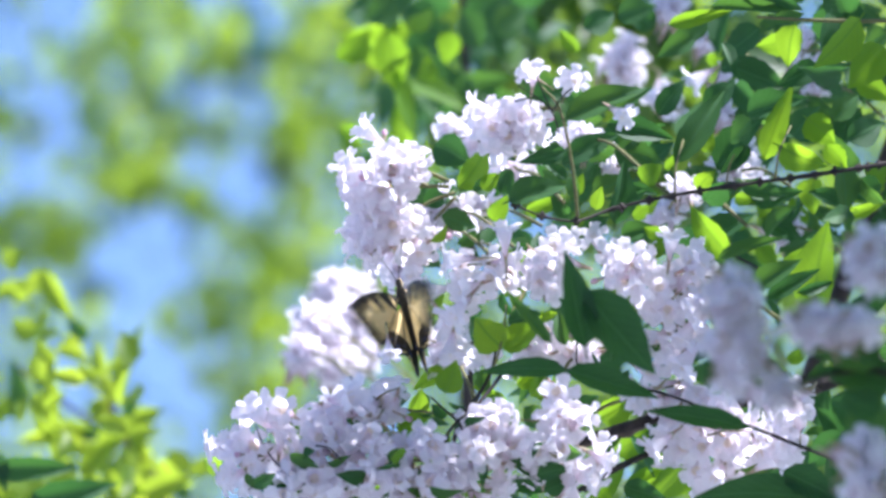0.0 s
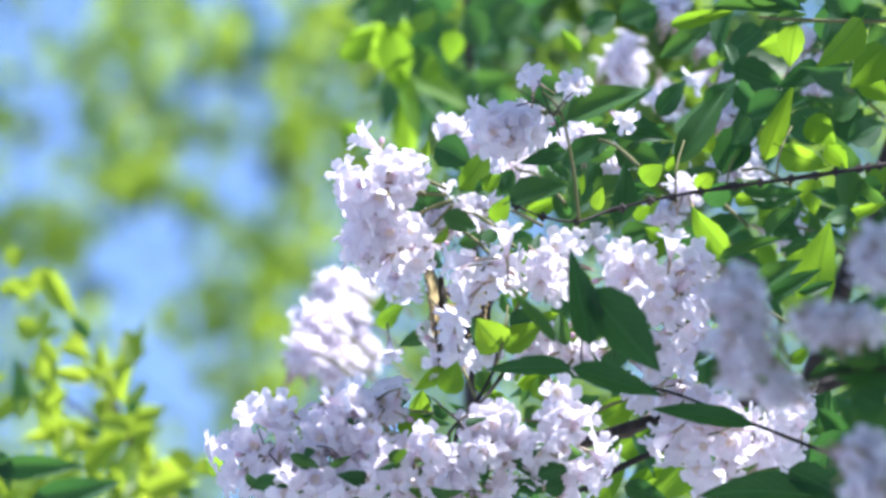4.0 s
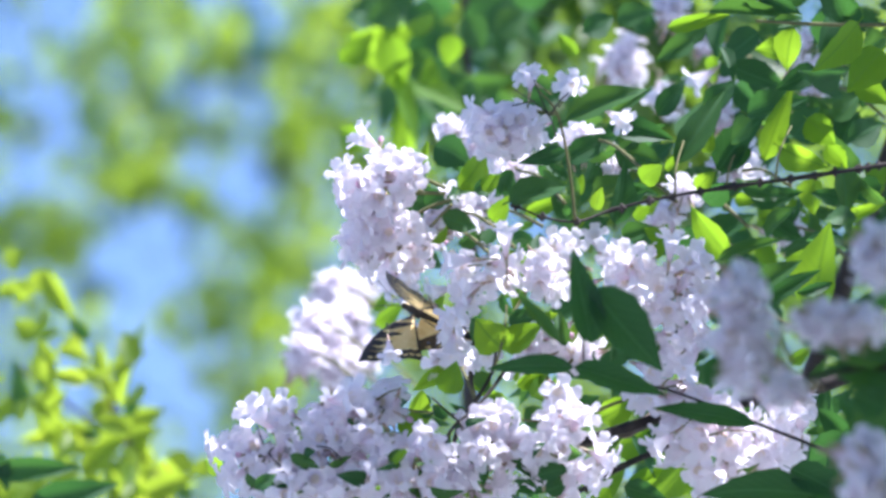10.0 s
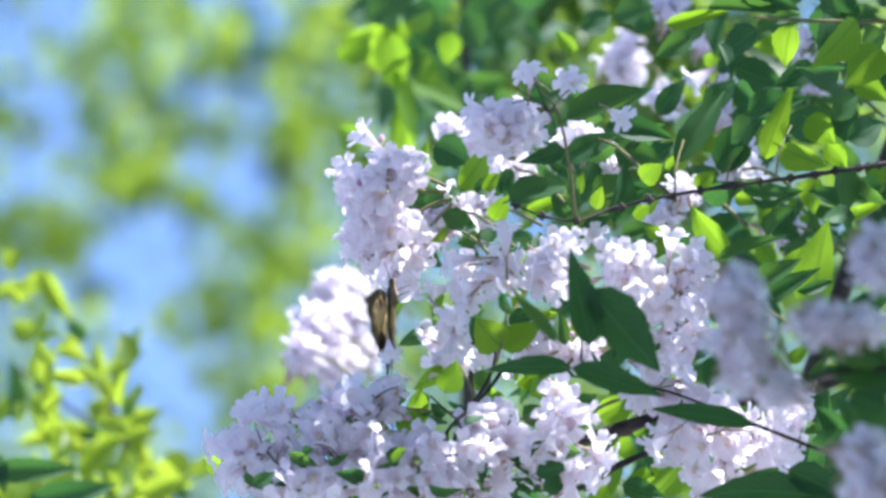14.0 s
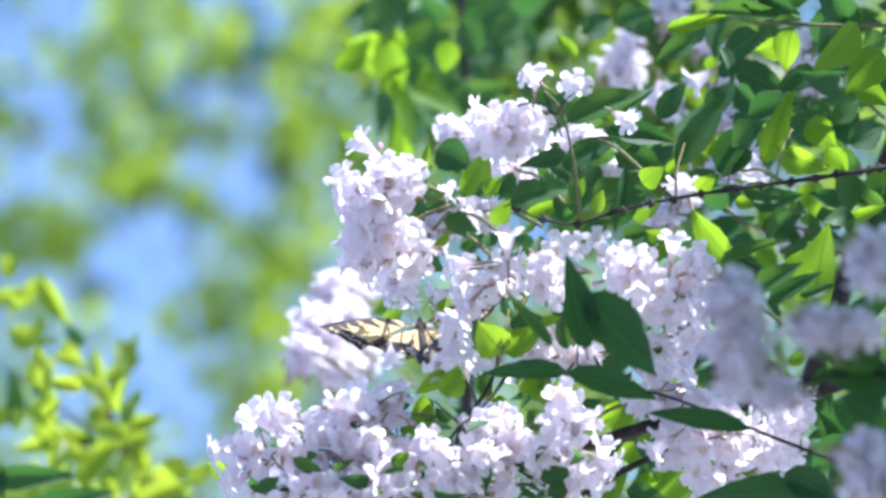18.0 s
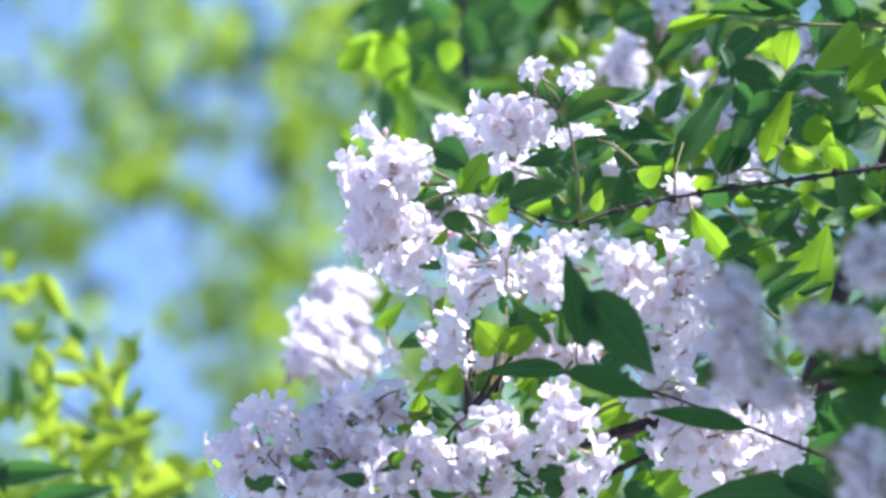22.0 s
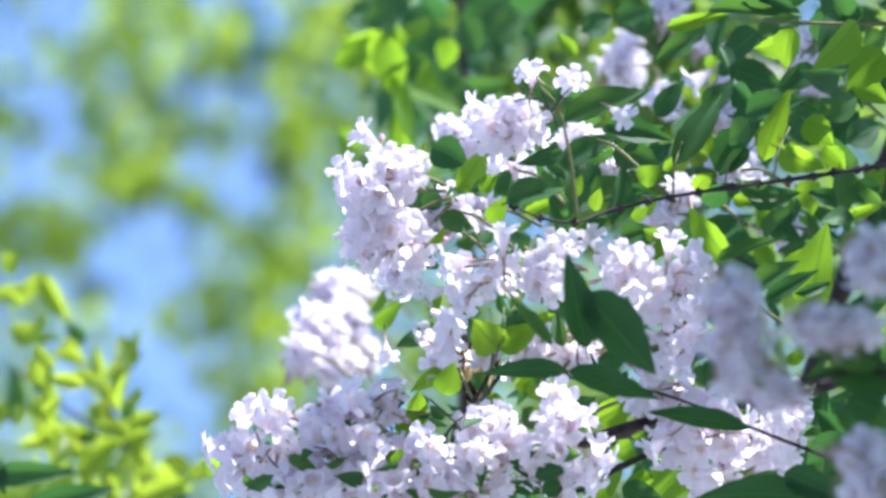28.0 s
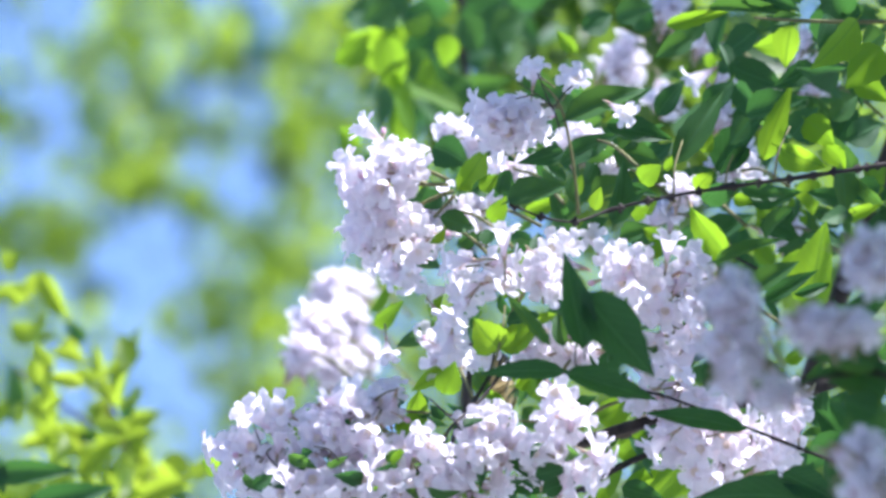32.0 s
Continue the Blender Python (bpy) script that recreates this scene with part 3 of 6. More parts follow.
leaves_at(spray, (
    (0.1302, -0.0051, 0.1628, 0.0067, 0.0064, 3.42, 0), (0.1467, -0.0195, 0.1681, -0.004, 0.0107, 3.42, 0), (0.1529, -0.0237, 0.1788, -0.0096, 0.0085, 3.42, 0), (0.1675, -0.0211, 0.1873, -0.0158, 0.0059, 3.43, 0),))
leaves_at(front, (
    (0.0662, -0.0422, 0.0586, 0.0008, 0.0152, 3.24, 0), (0.0662, -0.0179, 0.0996, -0.0543, 0.0222, 3.24, 0), (0.0517, -0.0412, 0.0307, -0.0161, 0.0061, 3.28, 0), (0.0602, -0.0545, 0.1016, -0.0654, 0.012, 3.34, 0.05), (0.1609, -0.102, 0.189, -0.1161, 0.0147, 3.36, 0), (0.1828, -0.0466, 0.1512, -0.0372, 0.014, 3, 0), (0.1835, -0.0653, 0.1676, -0.0583, 0.014, 3, 0), (0.1877, -0.1203, 0.1667, -0.1098, 0.0131, 3.36, 0), (0.1847, -0.0398, 0.164, -0.0492, 0.013, 3.02, 0), (0.1828, -0.0771, 0.1683, -0.0626, 0.0121, 3.1, 0),))
leaves_at(front, (
    (0.0598, -0.0548, 0.0194, -0.0558, 0.0094, 3.36, 0), (0.1444, -0.0815, 0.0965, -0.0737, 0.01, 3.36, 0), (0.172, -0.114, 0.1185, -0.114, 0.0173, 3.36, 0),), ARCHED_LEAVES)
leaves_at(fork, (
    (-0.0039, 0.0514, 0.014, 0.0418, 0.0174, 3.6, -0.15), (0.0148, 0.0283, 0.0269, 0.0338, 0.0088, 3.52, 0.05), (0.0286, 0.0264, 0.0332, 0.0387, 0.0071, 3.52, 0), (0.0003, 0.0262, -0.0099, 0.0207, 0.0105, 3.53, 0), (-0.0165, 0.0245, -0.0099, 0.0157, 0.0099, 3.53, 0.15), (-0.0005, 0.0156, 0.0175, 0.0106, 0.0109, 3.5, 0.2), (0.0214, 0.0025, 0.0253, 0.0118, 0.0077, 3.52, 0.15), (0.019, -0.0058, 0.0077, -0.0102, 0.011, 3.53, 0.1), (0.0317, -0.0358, 0.0475, -0.0314, 0.0087, 3.5, 0), (0.0186, -0.0451, 0.0137, -0.033, 0.0104, 3.5, 0.05), (0.0158, -0.0598, 0.0229, -0.0707, 0.0082, 3.5, 0.1), (0.0335, 0.039, 0.0266, 0.0252, 0.0083, 3.55, 0.05),))
leaves_at(fork, (
    (0.059, -0.0467, 0.0557, -0.0284, 0.0076, 3.5, 0.05),))
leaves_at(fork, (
    (-0.0088, 0.041, -0.0077, 0.054, 0.0044, 3.53, -0.35), (0.0083, 0.0296, 0.0233, 0.0496, 0.0144, 3.55, -0.4), (0.0192, 0.0285, 0.0279, 0.0364, 0.0082, 3.51, -0.3), (0.0022, 0.0106, -0.0055, 0.0025, 0.0066, 3.5, -0.45), (0.0243, 0.0135, 0.0315, 0.0257, 0.0099, 3.54, -0.45), (0.0319, -0.0113, 0.0419, -0.003, 0.0077, 3.53, -0.5), (0.0283, -0.0474, 0.0156, -0.0331, 0.0178, 3.45, -0.32), (0.0286, -0.0475, 0.047, -0.0348, 0.0135, 3.46, -0.22), (0.033, -0.044, 0.0448, -0.038, 0.006, 3.5, -0.5), (0.0467, -0.0341, 0.0557, -0.0314, 0.0055, 3.5, -0.35), (0.0011, -0.0683, 0.0064, -0.0531, 0.0128, 3.42, -0.35), (0.0339, -0.062, 0.0388, -0.0565, 0.006, 3.5, -0.5),), BACKLIT_LEAVES)
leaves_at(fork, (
    (0.0355, -0.0658, 0.0552, -0.0571, 0.0087, 3.5, -0.35), (0.0426, -0.0713, 0.0486, -0.0609, 0.0098, 3.5, -0.5), (-0.036, -0.0311, -0.0244, -0.0171, 0.007, 3.72, -0.5), (-0.035, -0.0382, -0.0181, -0.0277, 0.0093, 3.74, -0.5), (-0.0107, 0.0284, -0.0176, 0.0306, 0.0083, 3.53, -0.4), (0.0557, 0.0003, 0.0487, -0.008, 0.0072, 3.55, -0.4), (0.0621, -0.0464, 0.0676, -0.0327, 0.0077, 3.52, -0.35), (0.0752, -0.0442, 0.0791, -0.0327, 0.0071, 3.52, -0.4),), BACKLIT_LEAVES)
leaves_at(low, (
    (-0.0393, -0.0833, -0.0508, -0.0767, 0.0115, 3.5, 0.1), (-0.0881, -0.1117, -0.078, -0.1053, 0.0069, 3.4, 0), (-0.0228, -0.0747, -0.0152, -0.0703, 0.0076, 3.48, 0.05), (-0.0261, -0.0974, -0.016, -0.1006, 0.0096, 3.42, 0.05), (0.0448, -0.107, 0.0608, -0.1033, 0.0085, 3.42, 0.1), (-0.0656, -0.0979, -0.0608, -0.0947, 0.0043, 3.42, 0), (-0.0708, -0.1124, -0.0843, -0.1057, 0.0097, 3.44, 0.05), (0.0483, -0.1145, 0.059, -0.1097, 0.0091, 3.42, 0), (0.0758, -0.0986, 0.0868, -0.0903, 0.0099, 3.52, 0), (0.0889, -0.1166, 0.1097, -0.1216, 0.0111, 3.55, 0), (0.0622, -0.0823, 0.076, -0.0713, 0.011, 3.53, 0), (0.0402, -0.0774, 0.0485, -0.0878, 0.0099, 3.53, 0.1),))
leaves_at(low, (
    (-0.0066, -0.0762, -0.0134, -0.0707, 0.0082, 3.5, 0.05), (-0.0448, -0.0816, -0.0352, -0.0871, 0.0071, 3.5, -0.1), (0.0016, -0.0805, -0.0051, -0.074, 0.0065, 3.45, 0), (0.0097, -0.0885, 0.0178, -0.0818, 0.0075, 3.45, 0), (0.0328, -0.0893, 0.0261, -0.0798, 0.0081, 3.48, 0),))
leaves_at(low, (
    (-0.0219, -0.0855, -0.0054, -0.0815, 0.0119, 3.47, -0.45), (-0.0734, -0.1055, -0.0772, -0.0947, 0.0103, 3.46, -0.55), (-0.0239, -0.0987, -0.0165, -0.0955, 0.0059, 3.41, -0.4), (-0.0115, -0.0811, -0.0098, -0.068, 0.0109, 3.5, -0.4), (0.077, -0.0834, 0.0969, -0.0717, 0.0144, 3.55, -0.4), (0.1019, -0.0902, 0.0838, -0.1005, 0.0178, 3.57, -0.5), (0.1234, -0.0997, 0.1045, -0.1248, 0.0223, 3.58, -0.4), (0.0761, -0.1186, 0.0911, -0.1091, 0.0089, 3.56, -0.45), (0.0908, -0.115, 0.1108, -0.1078, 0.0089, 3.57, -0.45), (0.0958, -0.1189, 0.1081, -0.1139, 0.0067, 3.57, -0.5), (0.046, -0.1036, 0.0578, -0.1062, 0.0059, 3.43, -0.4), (0.107, -0.1008, 0.1154, -0.0952, 0.0112, 3.6, -0.4),), BACKLIT_LEAVES)
leaves_at(low, (
    (-0.0375, -0.0983, -0.0429, -0.0915, 0.0059, 3.46, -0.4), (-0.1049, -0.1013, -0.0939, -0.0969, 0.006, 3.5, -0.5), (-0.1077, -0.1072, -0.1174, -0.1036, 0.01, 3.55, -0.5), (0.0456, -0.0711, 0.0552, -0.0684, 0.0082, 3.52, -0.5), (0.0235, -0.0707, 0.0317, -0.0748, 0.0076, 3.5, -0.4), (-0.0255, -0.0825, -0.0228, -0.0736, 0.0065, 3.48, -0.4), (0.0841, -0.1142, 0.0715, -0.1212, 0.0095, 3.58, -0.4), (0.1168, -0.0896, 0.1281, -0.1008, 0.0084, 3.6, -0.4),), BACKLIT_LEAVES)
put("low", twig(bush, [(0.0327, 3.3702, 2.3849), (0.0226, 3.3639, 2.3691), (0.0129, 3.3566, 2.3570), (0.0075, 3.3479, 2.3506), (0.0021, 3.3593, 2.3460), (0.0005, 3.3904, 2.3452)], 0.001, 0.0007, BARK, 0.3))
put("low", twig(bush, [(0.0075, 3.3479, 2.3506), (0.0016, 3.3565, 2.3575), (-0.0051, 3.3646, 2.3659)], 0.0006, 0.0004, BARK, 0.3))
put("low", twig(bush, [(0.0075, 3.3479, 2.3506), (0.0096, 3.3491, 2.3457), (0.0084, 3.3800, 2.3456)], 0.0008, 0.0005, BARK, 0.3))
put("low", twig(bush, [(-0.0886, 3.3580, 2.3512), (-0.0864, 3.3595, 2.3452), (-0.0832, 3.3611, 2.3387), (-0.0760, 3.3532, 2.3293), (-0.0655, 3.3644, 2.3257), (-0.0551, 3.3859, 2.3221)], 0.0003, 0.0004, BARK, 0.3))
put("low", twig(bush, [(-0.0920, 3.3558, 2.3189), (-0.0840, 3.3546, 2.3236), (-0.0747, 3.3534, 2.3283)], 0.0003, 0.0004, BARK, 0.3))
put("low", twig(bush, [(-0.0596, 3.3312, 2.3349), (-0.0529, 3.3315, 2.3336), (-0.0478, 3.3426, 2.3306)], 0.0004, 0.0005, BARK, 0.3))
put("low", twig(bush, [(0.0685, 3.4244, 2.3331), (0.0781, 3.4227, 2.3397), (0.0890, 3.4213, 2.3453), (0.1046, 3.4393, 2.3559)], 0.0012, 0.0009, BARK, 0.3))
put("low", twig(bush, [(0.0621, 3.4386, 2.3586), (0.0758, 3.4376, 2.3626), (0.0895, 3.4368, 2.3660), (0.1035, 3.4449, 2.3746), (0.1207, 3.4619, 2.3892)], 0.0034, 0.003, TREE_BARK, 0.3))
put("low", twig(bush, [(0.0748, 3.4150, 2.3707), (0.0822, 3.4141, 2.3741), (0.0923, 3.4330, 2.3812)], 0.001, 0.0006, GREEN_TWIG, 0.3))
put("top", twig(bush, [(0.0548, 3.3634, 2.4948), (0.0514, 3.3515, 2.5015), (0.0436, 3.3497, 2.5086), (0.0347, 3.3484, 2.5138)], 0.0004, 0.0003, BARK, 0.3))
put("top", twig(bush, [(0.0514, 3.3515, 2.5015), (0.0482, 3.3498, 2.5080), (0.0439, 3.3472, 2.5185)], 0.0004, 0.0003, BARK, 0.3))
put("top", twig(bush, [(0.0514, 3.3515, 2.5015), (0.0563, 3.3497, 2.5086), (0.0612, 3.3487, 2.5128)], 0.0004, 0.0003, BARK, 0.3))
put("top", twig(bush, [(0.0436, 3.3497, 2.5086), (0.0381, 3.3403, 2.5049), (0.0335, 3.3406, 2.5038)], 0.0004, 0.0003, BARK, 0.3))
put("middle", twig(bush, [(0.0295, 3.3678, 2.4358), (0.0262, 3.3960, 2.4470), (0.0181, 3.4147, 2.4545)], 0.0005, 0.0004, GREEN_TWIG, 0.3))
put("middle", twig(bush, [(0.0152, 3.3777, 2.4374), (0.0196, 3.3873, 2.4403), (0.0263, 3.4057, 2.4494)], 0.0005, 0.0005, GREEN_TWIG, 0.3))
put("middle", twig(bush, [(0.0305, 3.3637, 2.4111), (0.0293, 3.3566, 2.3983), (0.0272, 3.3592, 2.3879), (0.0238, 3.3715, 2.3797)], 0.0005, 0.0006, GREEN_TWIG, 0.3))
put("bough", twig(bush, [(0.1606, 3.3880, 2.4788), (0.1627, 3.3847, 2.4920), (0.1692, 3.4011, 2.5091)], 0.0006, 0.0004, GREEN_TWIG, 0.3))
put("bough", twig(bush, [(0.1122, 3.3900, 2.4708), (0.1125, 3.3867, 2.4841), (0.1170, 3.4028, 2.5025)], 0.0006, 0.0004, GREEN_TWIG, 0.3))
put("bough", twig(bush, [(0.1368, 3.3890, 2.4748), (0.1382, 3.3867, 2.4841), (0.1409, 3.3851, 2.4907)], 0.0005, 0.0004, GREEN_TWIG, 0.3))
# leaves behind and between
LEAFLIFE = ((bough, (0.06, 3.4542, 2.4615), (0.2416, 3.8125, 2.6366), 64, 1, 0.027), (high, (0.1332, 3.4284, 2.5236), (0.2447, 3.8456, 2.7103), 42, 2, 0.028),
            (glow, (0.1246, 3.4858, 2.4176), (0.2515, 3.8259, 2.5828), 44, 3, 0.027), (low, (0.0709, 3.4746, 2.3382), (0.2483, 3.7973, 2.4907), 66, 4, 0.025),
            (fork, (-0.0122, 3.4722, 2.387), (0.067, 3.5408, 2.525), 34, 5, 0.021), (low, (-0.0862, 3.4453, 2.3319), (0.0713, 3.4861, 2.3748), 45, 6, 0.018), (low, (-0.097, 3.3421, 2.3116), (0.0691, 3.3754, 2.364), 34, 7, 0.014), (spray, (0.0749, 3.391, 2.3842), (0.1362, 3.4147, 2.4545), 14, 8, 0.013))
for parent, a, b, count, seed, size in LEAFLIFE:
    leaf_fill(parent, a, b, count, seed, size)
leaf_fill(fork, (-0.0122, 3.4622, 2.395), (0.060, 3.5308, 2.475), 18, 52, 0.02, BACKLIT_LEAVES)
leaf_fill(low, (-0.08, 3.4553, 2.3319), (0.09, 3.4861, 2.3748), 18, 53, 0.018, BACKLIT_LEAVES)

# flower clusters
PINK = "cluster of pale pink-white bell flowers"
for group, seed, centre, radii, count, root, buds in (
    ("upper", 1, (-0.0317, 3.3875, 2.4809), (0.0169, 0.0153, 0.0153), 12, (0.0016, 3.3984, 2.4786), 1),
    ("upper", 2, (-0.0352, 3.3915, 2.465), (0.015, 0.0137, 0.015), 7, (0.0016, 3.399, 2.476), 1),
    ("upper", 3, (-0.0257, 3.4047, 2.4534), (0.0219, 0.0148, 0.0151), 15, (0.0044, 3.3997, 2.4733), 1),
    ("upper", 4, (-0.0218, 3.5131, 2.4609), (0.0133, 0.0124, 0.0111), 7, (0.0044, 3.4101, 2.4731), 1),
    ("middle", 7, (0.0505, 3.4190, 2.4390), (0.0110, 0.013, 0.0110), 9, (0.033, 3.4039, 2.4152), 2),
    ("right", 9, (0.0896, 3.3986, 2.4364), (0.0158, 0.0142, 0.015), 9, (0.1276, 3.4136, 2.4175), 1)):
    put(group, cluster(bush, centre, radii, count, seed, root, (-0.25, -0.25, 0.05), buds, 1.0, PINK))
for group, seed, centre, radii, count, root, buds in (
    ("right", 10, (0.1136, 3.3999, 2.4311), (0.0191, 0.0169, 0.0164), 13, (0.1331, 3.4136, 2.4175), 1),
    ("right", 11, (0.1125, 3.4156, 2.4096), (0.0142, 0.0159, 0.0137), 9, (0.1331, 3.4163, 2.4069), 1),
    ("low", 12, (-0.0868, 3.3762, 2.3404), (0.0167, 0.0156, 0.0148), 11, (-0.078, 3.4403, 2.3519), 1),
    ("low", 13, (-0.059, 3.3760, 2.3412), (0.0202, 0.0151, 0.0162), 13, (-0.0505, 3.4406, 2.3506), 1),
    ("low", 14, (-0.0348, 3.3702, 2.3642), (0.0167, 0.0113, 0.0135), 8, (-0.0231, 3.4393, 2.3559), 1),
    ("low", 15, (-0.0253, 3.367, 2.3359), (0.0242, 0.0167, 0.0161), 16, (-0.0121, 3.4413, 2.3479), 1),
    ("low", 16, (0.0191, 3.3657, 2.3411), (0.0237, 0.0183, 0.0161), 15, (0.0264, 3.4413, 2.3479), 1),
    ("low", 17, (0.0515, 3.3774, 2.3354), (0.0221, 0.0167, 0.0162), 12, (0.0591, 3.4295, 2.3538), 1),
    ("low", 18, (-0.0602, 3.3704, 2.3221), (0.0296, 0.0134, 0.0161), 14, (-0.0505, 3.4413, 2.3479), 1)):
    put(group, cluster(bush, centre, radii, count, seed, root, (-0.2, -0.25, 0.1), buds, 1.0, PINK))
for group, seed, centre, radii, count, root, buds in (
    ("low", 19, (-0.0011, 3.3663, 2.3179), (0.0295, 0.0121, 0.0134), 14, (0.0044, 3.4413, 2.3479), 1),
    ("low", 20, (0.0608, 3.3667, 2.3579), (0.0108, 0.0094, 0.0094), 3, (0.0619, 3.4285, 2.3577), 1),
    ("middle", 21, (0.0017, 3.4760, 2.4150), (0.0116, 0.013, 0.01), 9, (0.0153, 3.4135, 2.3768), 1),
    ("middle", 49, (0.0443, 3.4381, 2.4019), (0.0116, 0.0094, 0.0094), 6, (0.0537, 3.4229, 2.3803), 1),
    ("middle", 22, (0.0677, 3.4372, 2.4056), (0.0116, 0.0105, 0.011), 5, (0.0537, 3.4229, 2.3803), 1),
    ("corner", 24, (0.1095, 3.4133, 2.3776), (0.0169, 0.0098, 0.0123), 9, (0.128, 3.4341, 2.3767), 1),
    ("corner", 25, (0.13, 3.4181, 2.3582), (0.0251, 0.015, 0.015), 16, (0.1417, 3.4346, 2.3746), 1),
    ("corner", 26, (0.1641, 3.4188, 2.3556), (0.0142, 0.0093, 0.0109), 7, (0.1692, 3.4326, 2.3826), 1),
    ("corner", 27, (0.1313, 3.4234, 2.337), (0.015, 0.0115, 0.0123), 8, (0.1417, 3.4366, 2.3666), 1)):
    put(group, cluster(bush, centre, radii, count, seed, root, (-0.1, -0.25, 0.1), buds, 1.0, PINK))
for group, seed, centre, radii, count, root, buds in (
    ("corner", 28, (0.1715, 3.4139, 2.3749), (0.0055, 0.0115, 0.0068), 6, (0.1774, 3.432, 2.3852), 0),
    ("top", 29, (0.0311, 3.376, 2.5024), (0.0169, 0.0142, 0.0136), 10, (0.0548, 3.3743, 2.509), 1),
    ("far", 35, (0.1223, 3.8612, 2.6479), (0.0106, 0.0125, 0.0112), 5, (0.1418, 3.7708, 2.5969), 0),
    ("far", 36, (0.0047, 3.6235, 2.5677), (0.0082, 0.0064, 0.0073), 6, (0.0335, 3.5823, 2.5262), 0)):
    put(group, cluster(bush, centre, radii, count, seed, root, (-0.1, -0.3, 0.15), buds, 1.0, PINK))
for rows, lean in ((((50, -0.0603, -0.021, 4.2, 0.0098, 0.0085, 20), (51, -0.0688, -0.0431, 4.12, 0.0109, 0.0096, 22), (52, -0.0526, -0.0386, 4.16, 0.0097, 0.011, 20), (53, -0.0764, -0.0573, 4.1, 0.007, 0.0096, 13), (54, -0.0575, -0.064, 4.12, 0.0096, 0.0096, 18), (55, -0.0474, -0.0194, 4.22, 0.0059, 0.0066, 9), (56, -0.0435, -0.0597, 4.16, 0.0058, 0.0097, 9), (74, 0.1036, 0.1078, 4.1, 0.0102, 0.0122, 13)), (0.8, -0.9, 1.2)), (((60, 0.1267, 0.1339, 4, 0.0094, 0.0037, 9), (61, 0.1436, 0.1159, 3.95, 0.0043, 0.0037, 3), (62, 0.1466, 0.0705, 3.75, 0.0053, 0.0064, 5), (63, 0.1802, 0.0136, 3.78, 0.0047, 0.0077, 5), (64, 0.0853, 0.0432, 3.62, 0.0028, 0.0056, 3), (65, 0.0693, 0.0567, 3.58, 0.0089, 0.0034, 5), (66, 0.0167, 0.0563, 3.68, 0.0023, 0.0075, 4), (67, 0.1989, 0.0877, 3.8, 0.0042, 0.0042, 3), (68, 0.1222, 0.0311, 3.66, 0.0069, 0.0046, 4), (69, 0.1164, 0.0206, 3.72, 0.0075, 0.0041, 4), (70, 0.0044, 0.0208, 3.56, 0.0128, 0.0083, 12), (73, -0.0025, 0.0128, 3.57, 0.0084, 0.0056, 6), (71, 0.1711, -0.0818, 2.92, 0.0059, 0.0068, 12), (72, 0.1733, -0.0948, 2.9, 0.0054, 0.005, 9)), (0.35, -0.6, 0.7))):
    for seed, x, z, d, wide, high_, count in rows:
        put("far", cluster(bush, set_at(x, z, d), (wide, high_, wide * 0.8), count * 1.7, seed, set_at(x + 0.03, z - 0.02, d - 0.05), lean, 0, 1.0, PINK))
SHADED = "cluster of pale bell flowers in the bush's own shade"
for group, seed, centre, radii, count, root, buds in (
    ("far", 37, (0.0153, 3.5078, 2.4947), (0.013, 0.013, 0.0113), 10, (0.0487, 3.4418, 2.4698), 0),
    ("far", 38, (0.0361, 3.5026, 2.5155), (0.0124, 0.0051, 0.0085), 7, (0.0598, 3.4391, 2.4806), 0),
    ("far", 39, (0.1489, 3.5802, 2.5346), (0.0173, 0.0115, 0.0115), 8, (0.173, 3.4855, 2.5012), 0),
    ("far", 40, (0.1885, 3.662, 2.6203), (0.0071, 0.0119, 0.0089), 4, (0.2067, 3.5677, 2.585), 0),
    ("far", 41, (0.1411, 3.6677, 2.5973), (0.0178, 0.0208, 0.0119), 5, (0.1778, 3.5733, 2.5626), 0),
    ("front", 42, (0.1194, 2.8379, 2.2878), (0.0077, 0.0096, 0.0114), 22, (0.1442, 2.9222, 2.2806), 0),
    ("front", 43, (0.1216, 2.8427, 2.2686), (0.0096, 0.0141, 0.0114), 36, (0.1488, 2.9244, 2.2715), 0),
    ("front", 44, (0.1581, 2.8405, 2.2775), (0.0173, 0.0046, 0.0091), 22, (0.1828, 2.9416, 2.2851), 0),
    ("front", 45, (0.175, 2.834, 2.3033), (0.0082, 0.0109, 0.0103), 20, (0.2017, 2.9371, 2.3034), 0)):
    put(group, cluster(bush, centre, radii, count, seed, root, (0.0, -0.35, 0.0), buds, 1.0, SHADED))
put("front", cluster(bush, (0.1769, 2.8354, 2.2151), (0.0059, 0.01, 0.0081), 6, 46, (0.2017, 2.9485, 2.2577), (0, -0.35, 0), 0, 1.0, SHADED))
put("front", cluster(bush, (0.1346, 2.847, 2.2514), (0.008, 0.0068, 0.0091), 8, 47, (0.1488, 2.9244, 2.2715), (0, -0.35, 0), 0, 1.0, SHADED))
nook = put("front", twig(bush, [(0.2394, 2.9508, 2.2485), (0.2017, 2.9451, 2.2714), (0.1828, 2.9422, 2.2828), (0.1488, 2.9239, 2.2738)], 0.0019, 0.0008, BARK, 0.3))
leafy(nook, [(0.1828, 2.9416, 2.2851, 0.1498, 2.9394, 2.2943, 0.0165, 35), (0.1875, 2.9445, 2.2737, 0.1593, 2.9416, 2.2851, 0.0188, 30), (0.1847, 2.9451, 2.2714, 0.1687, 2.949, 2.2554, 0.0165, 30), (0.1905, 2.9514, 2.2874, 0.1716, 2.9548, 2.2736, 0.0156, 20)])
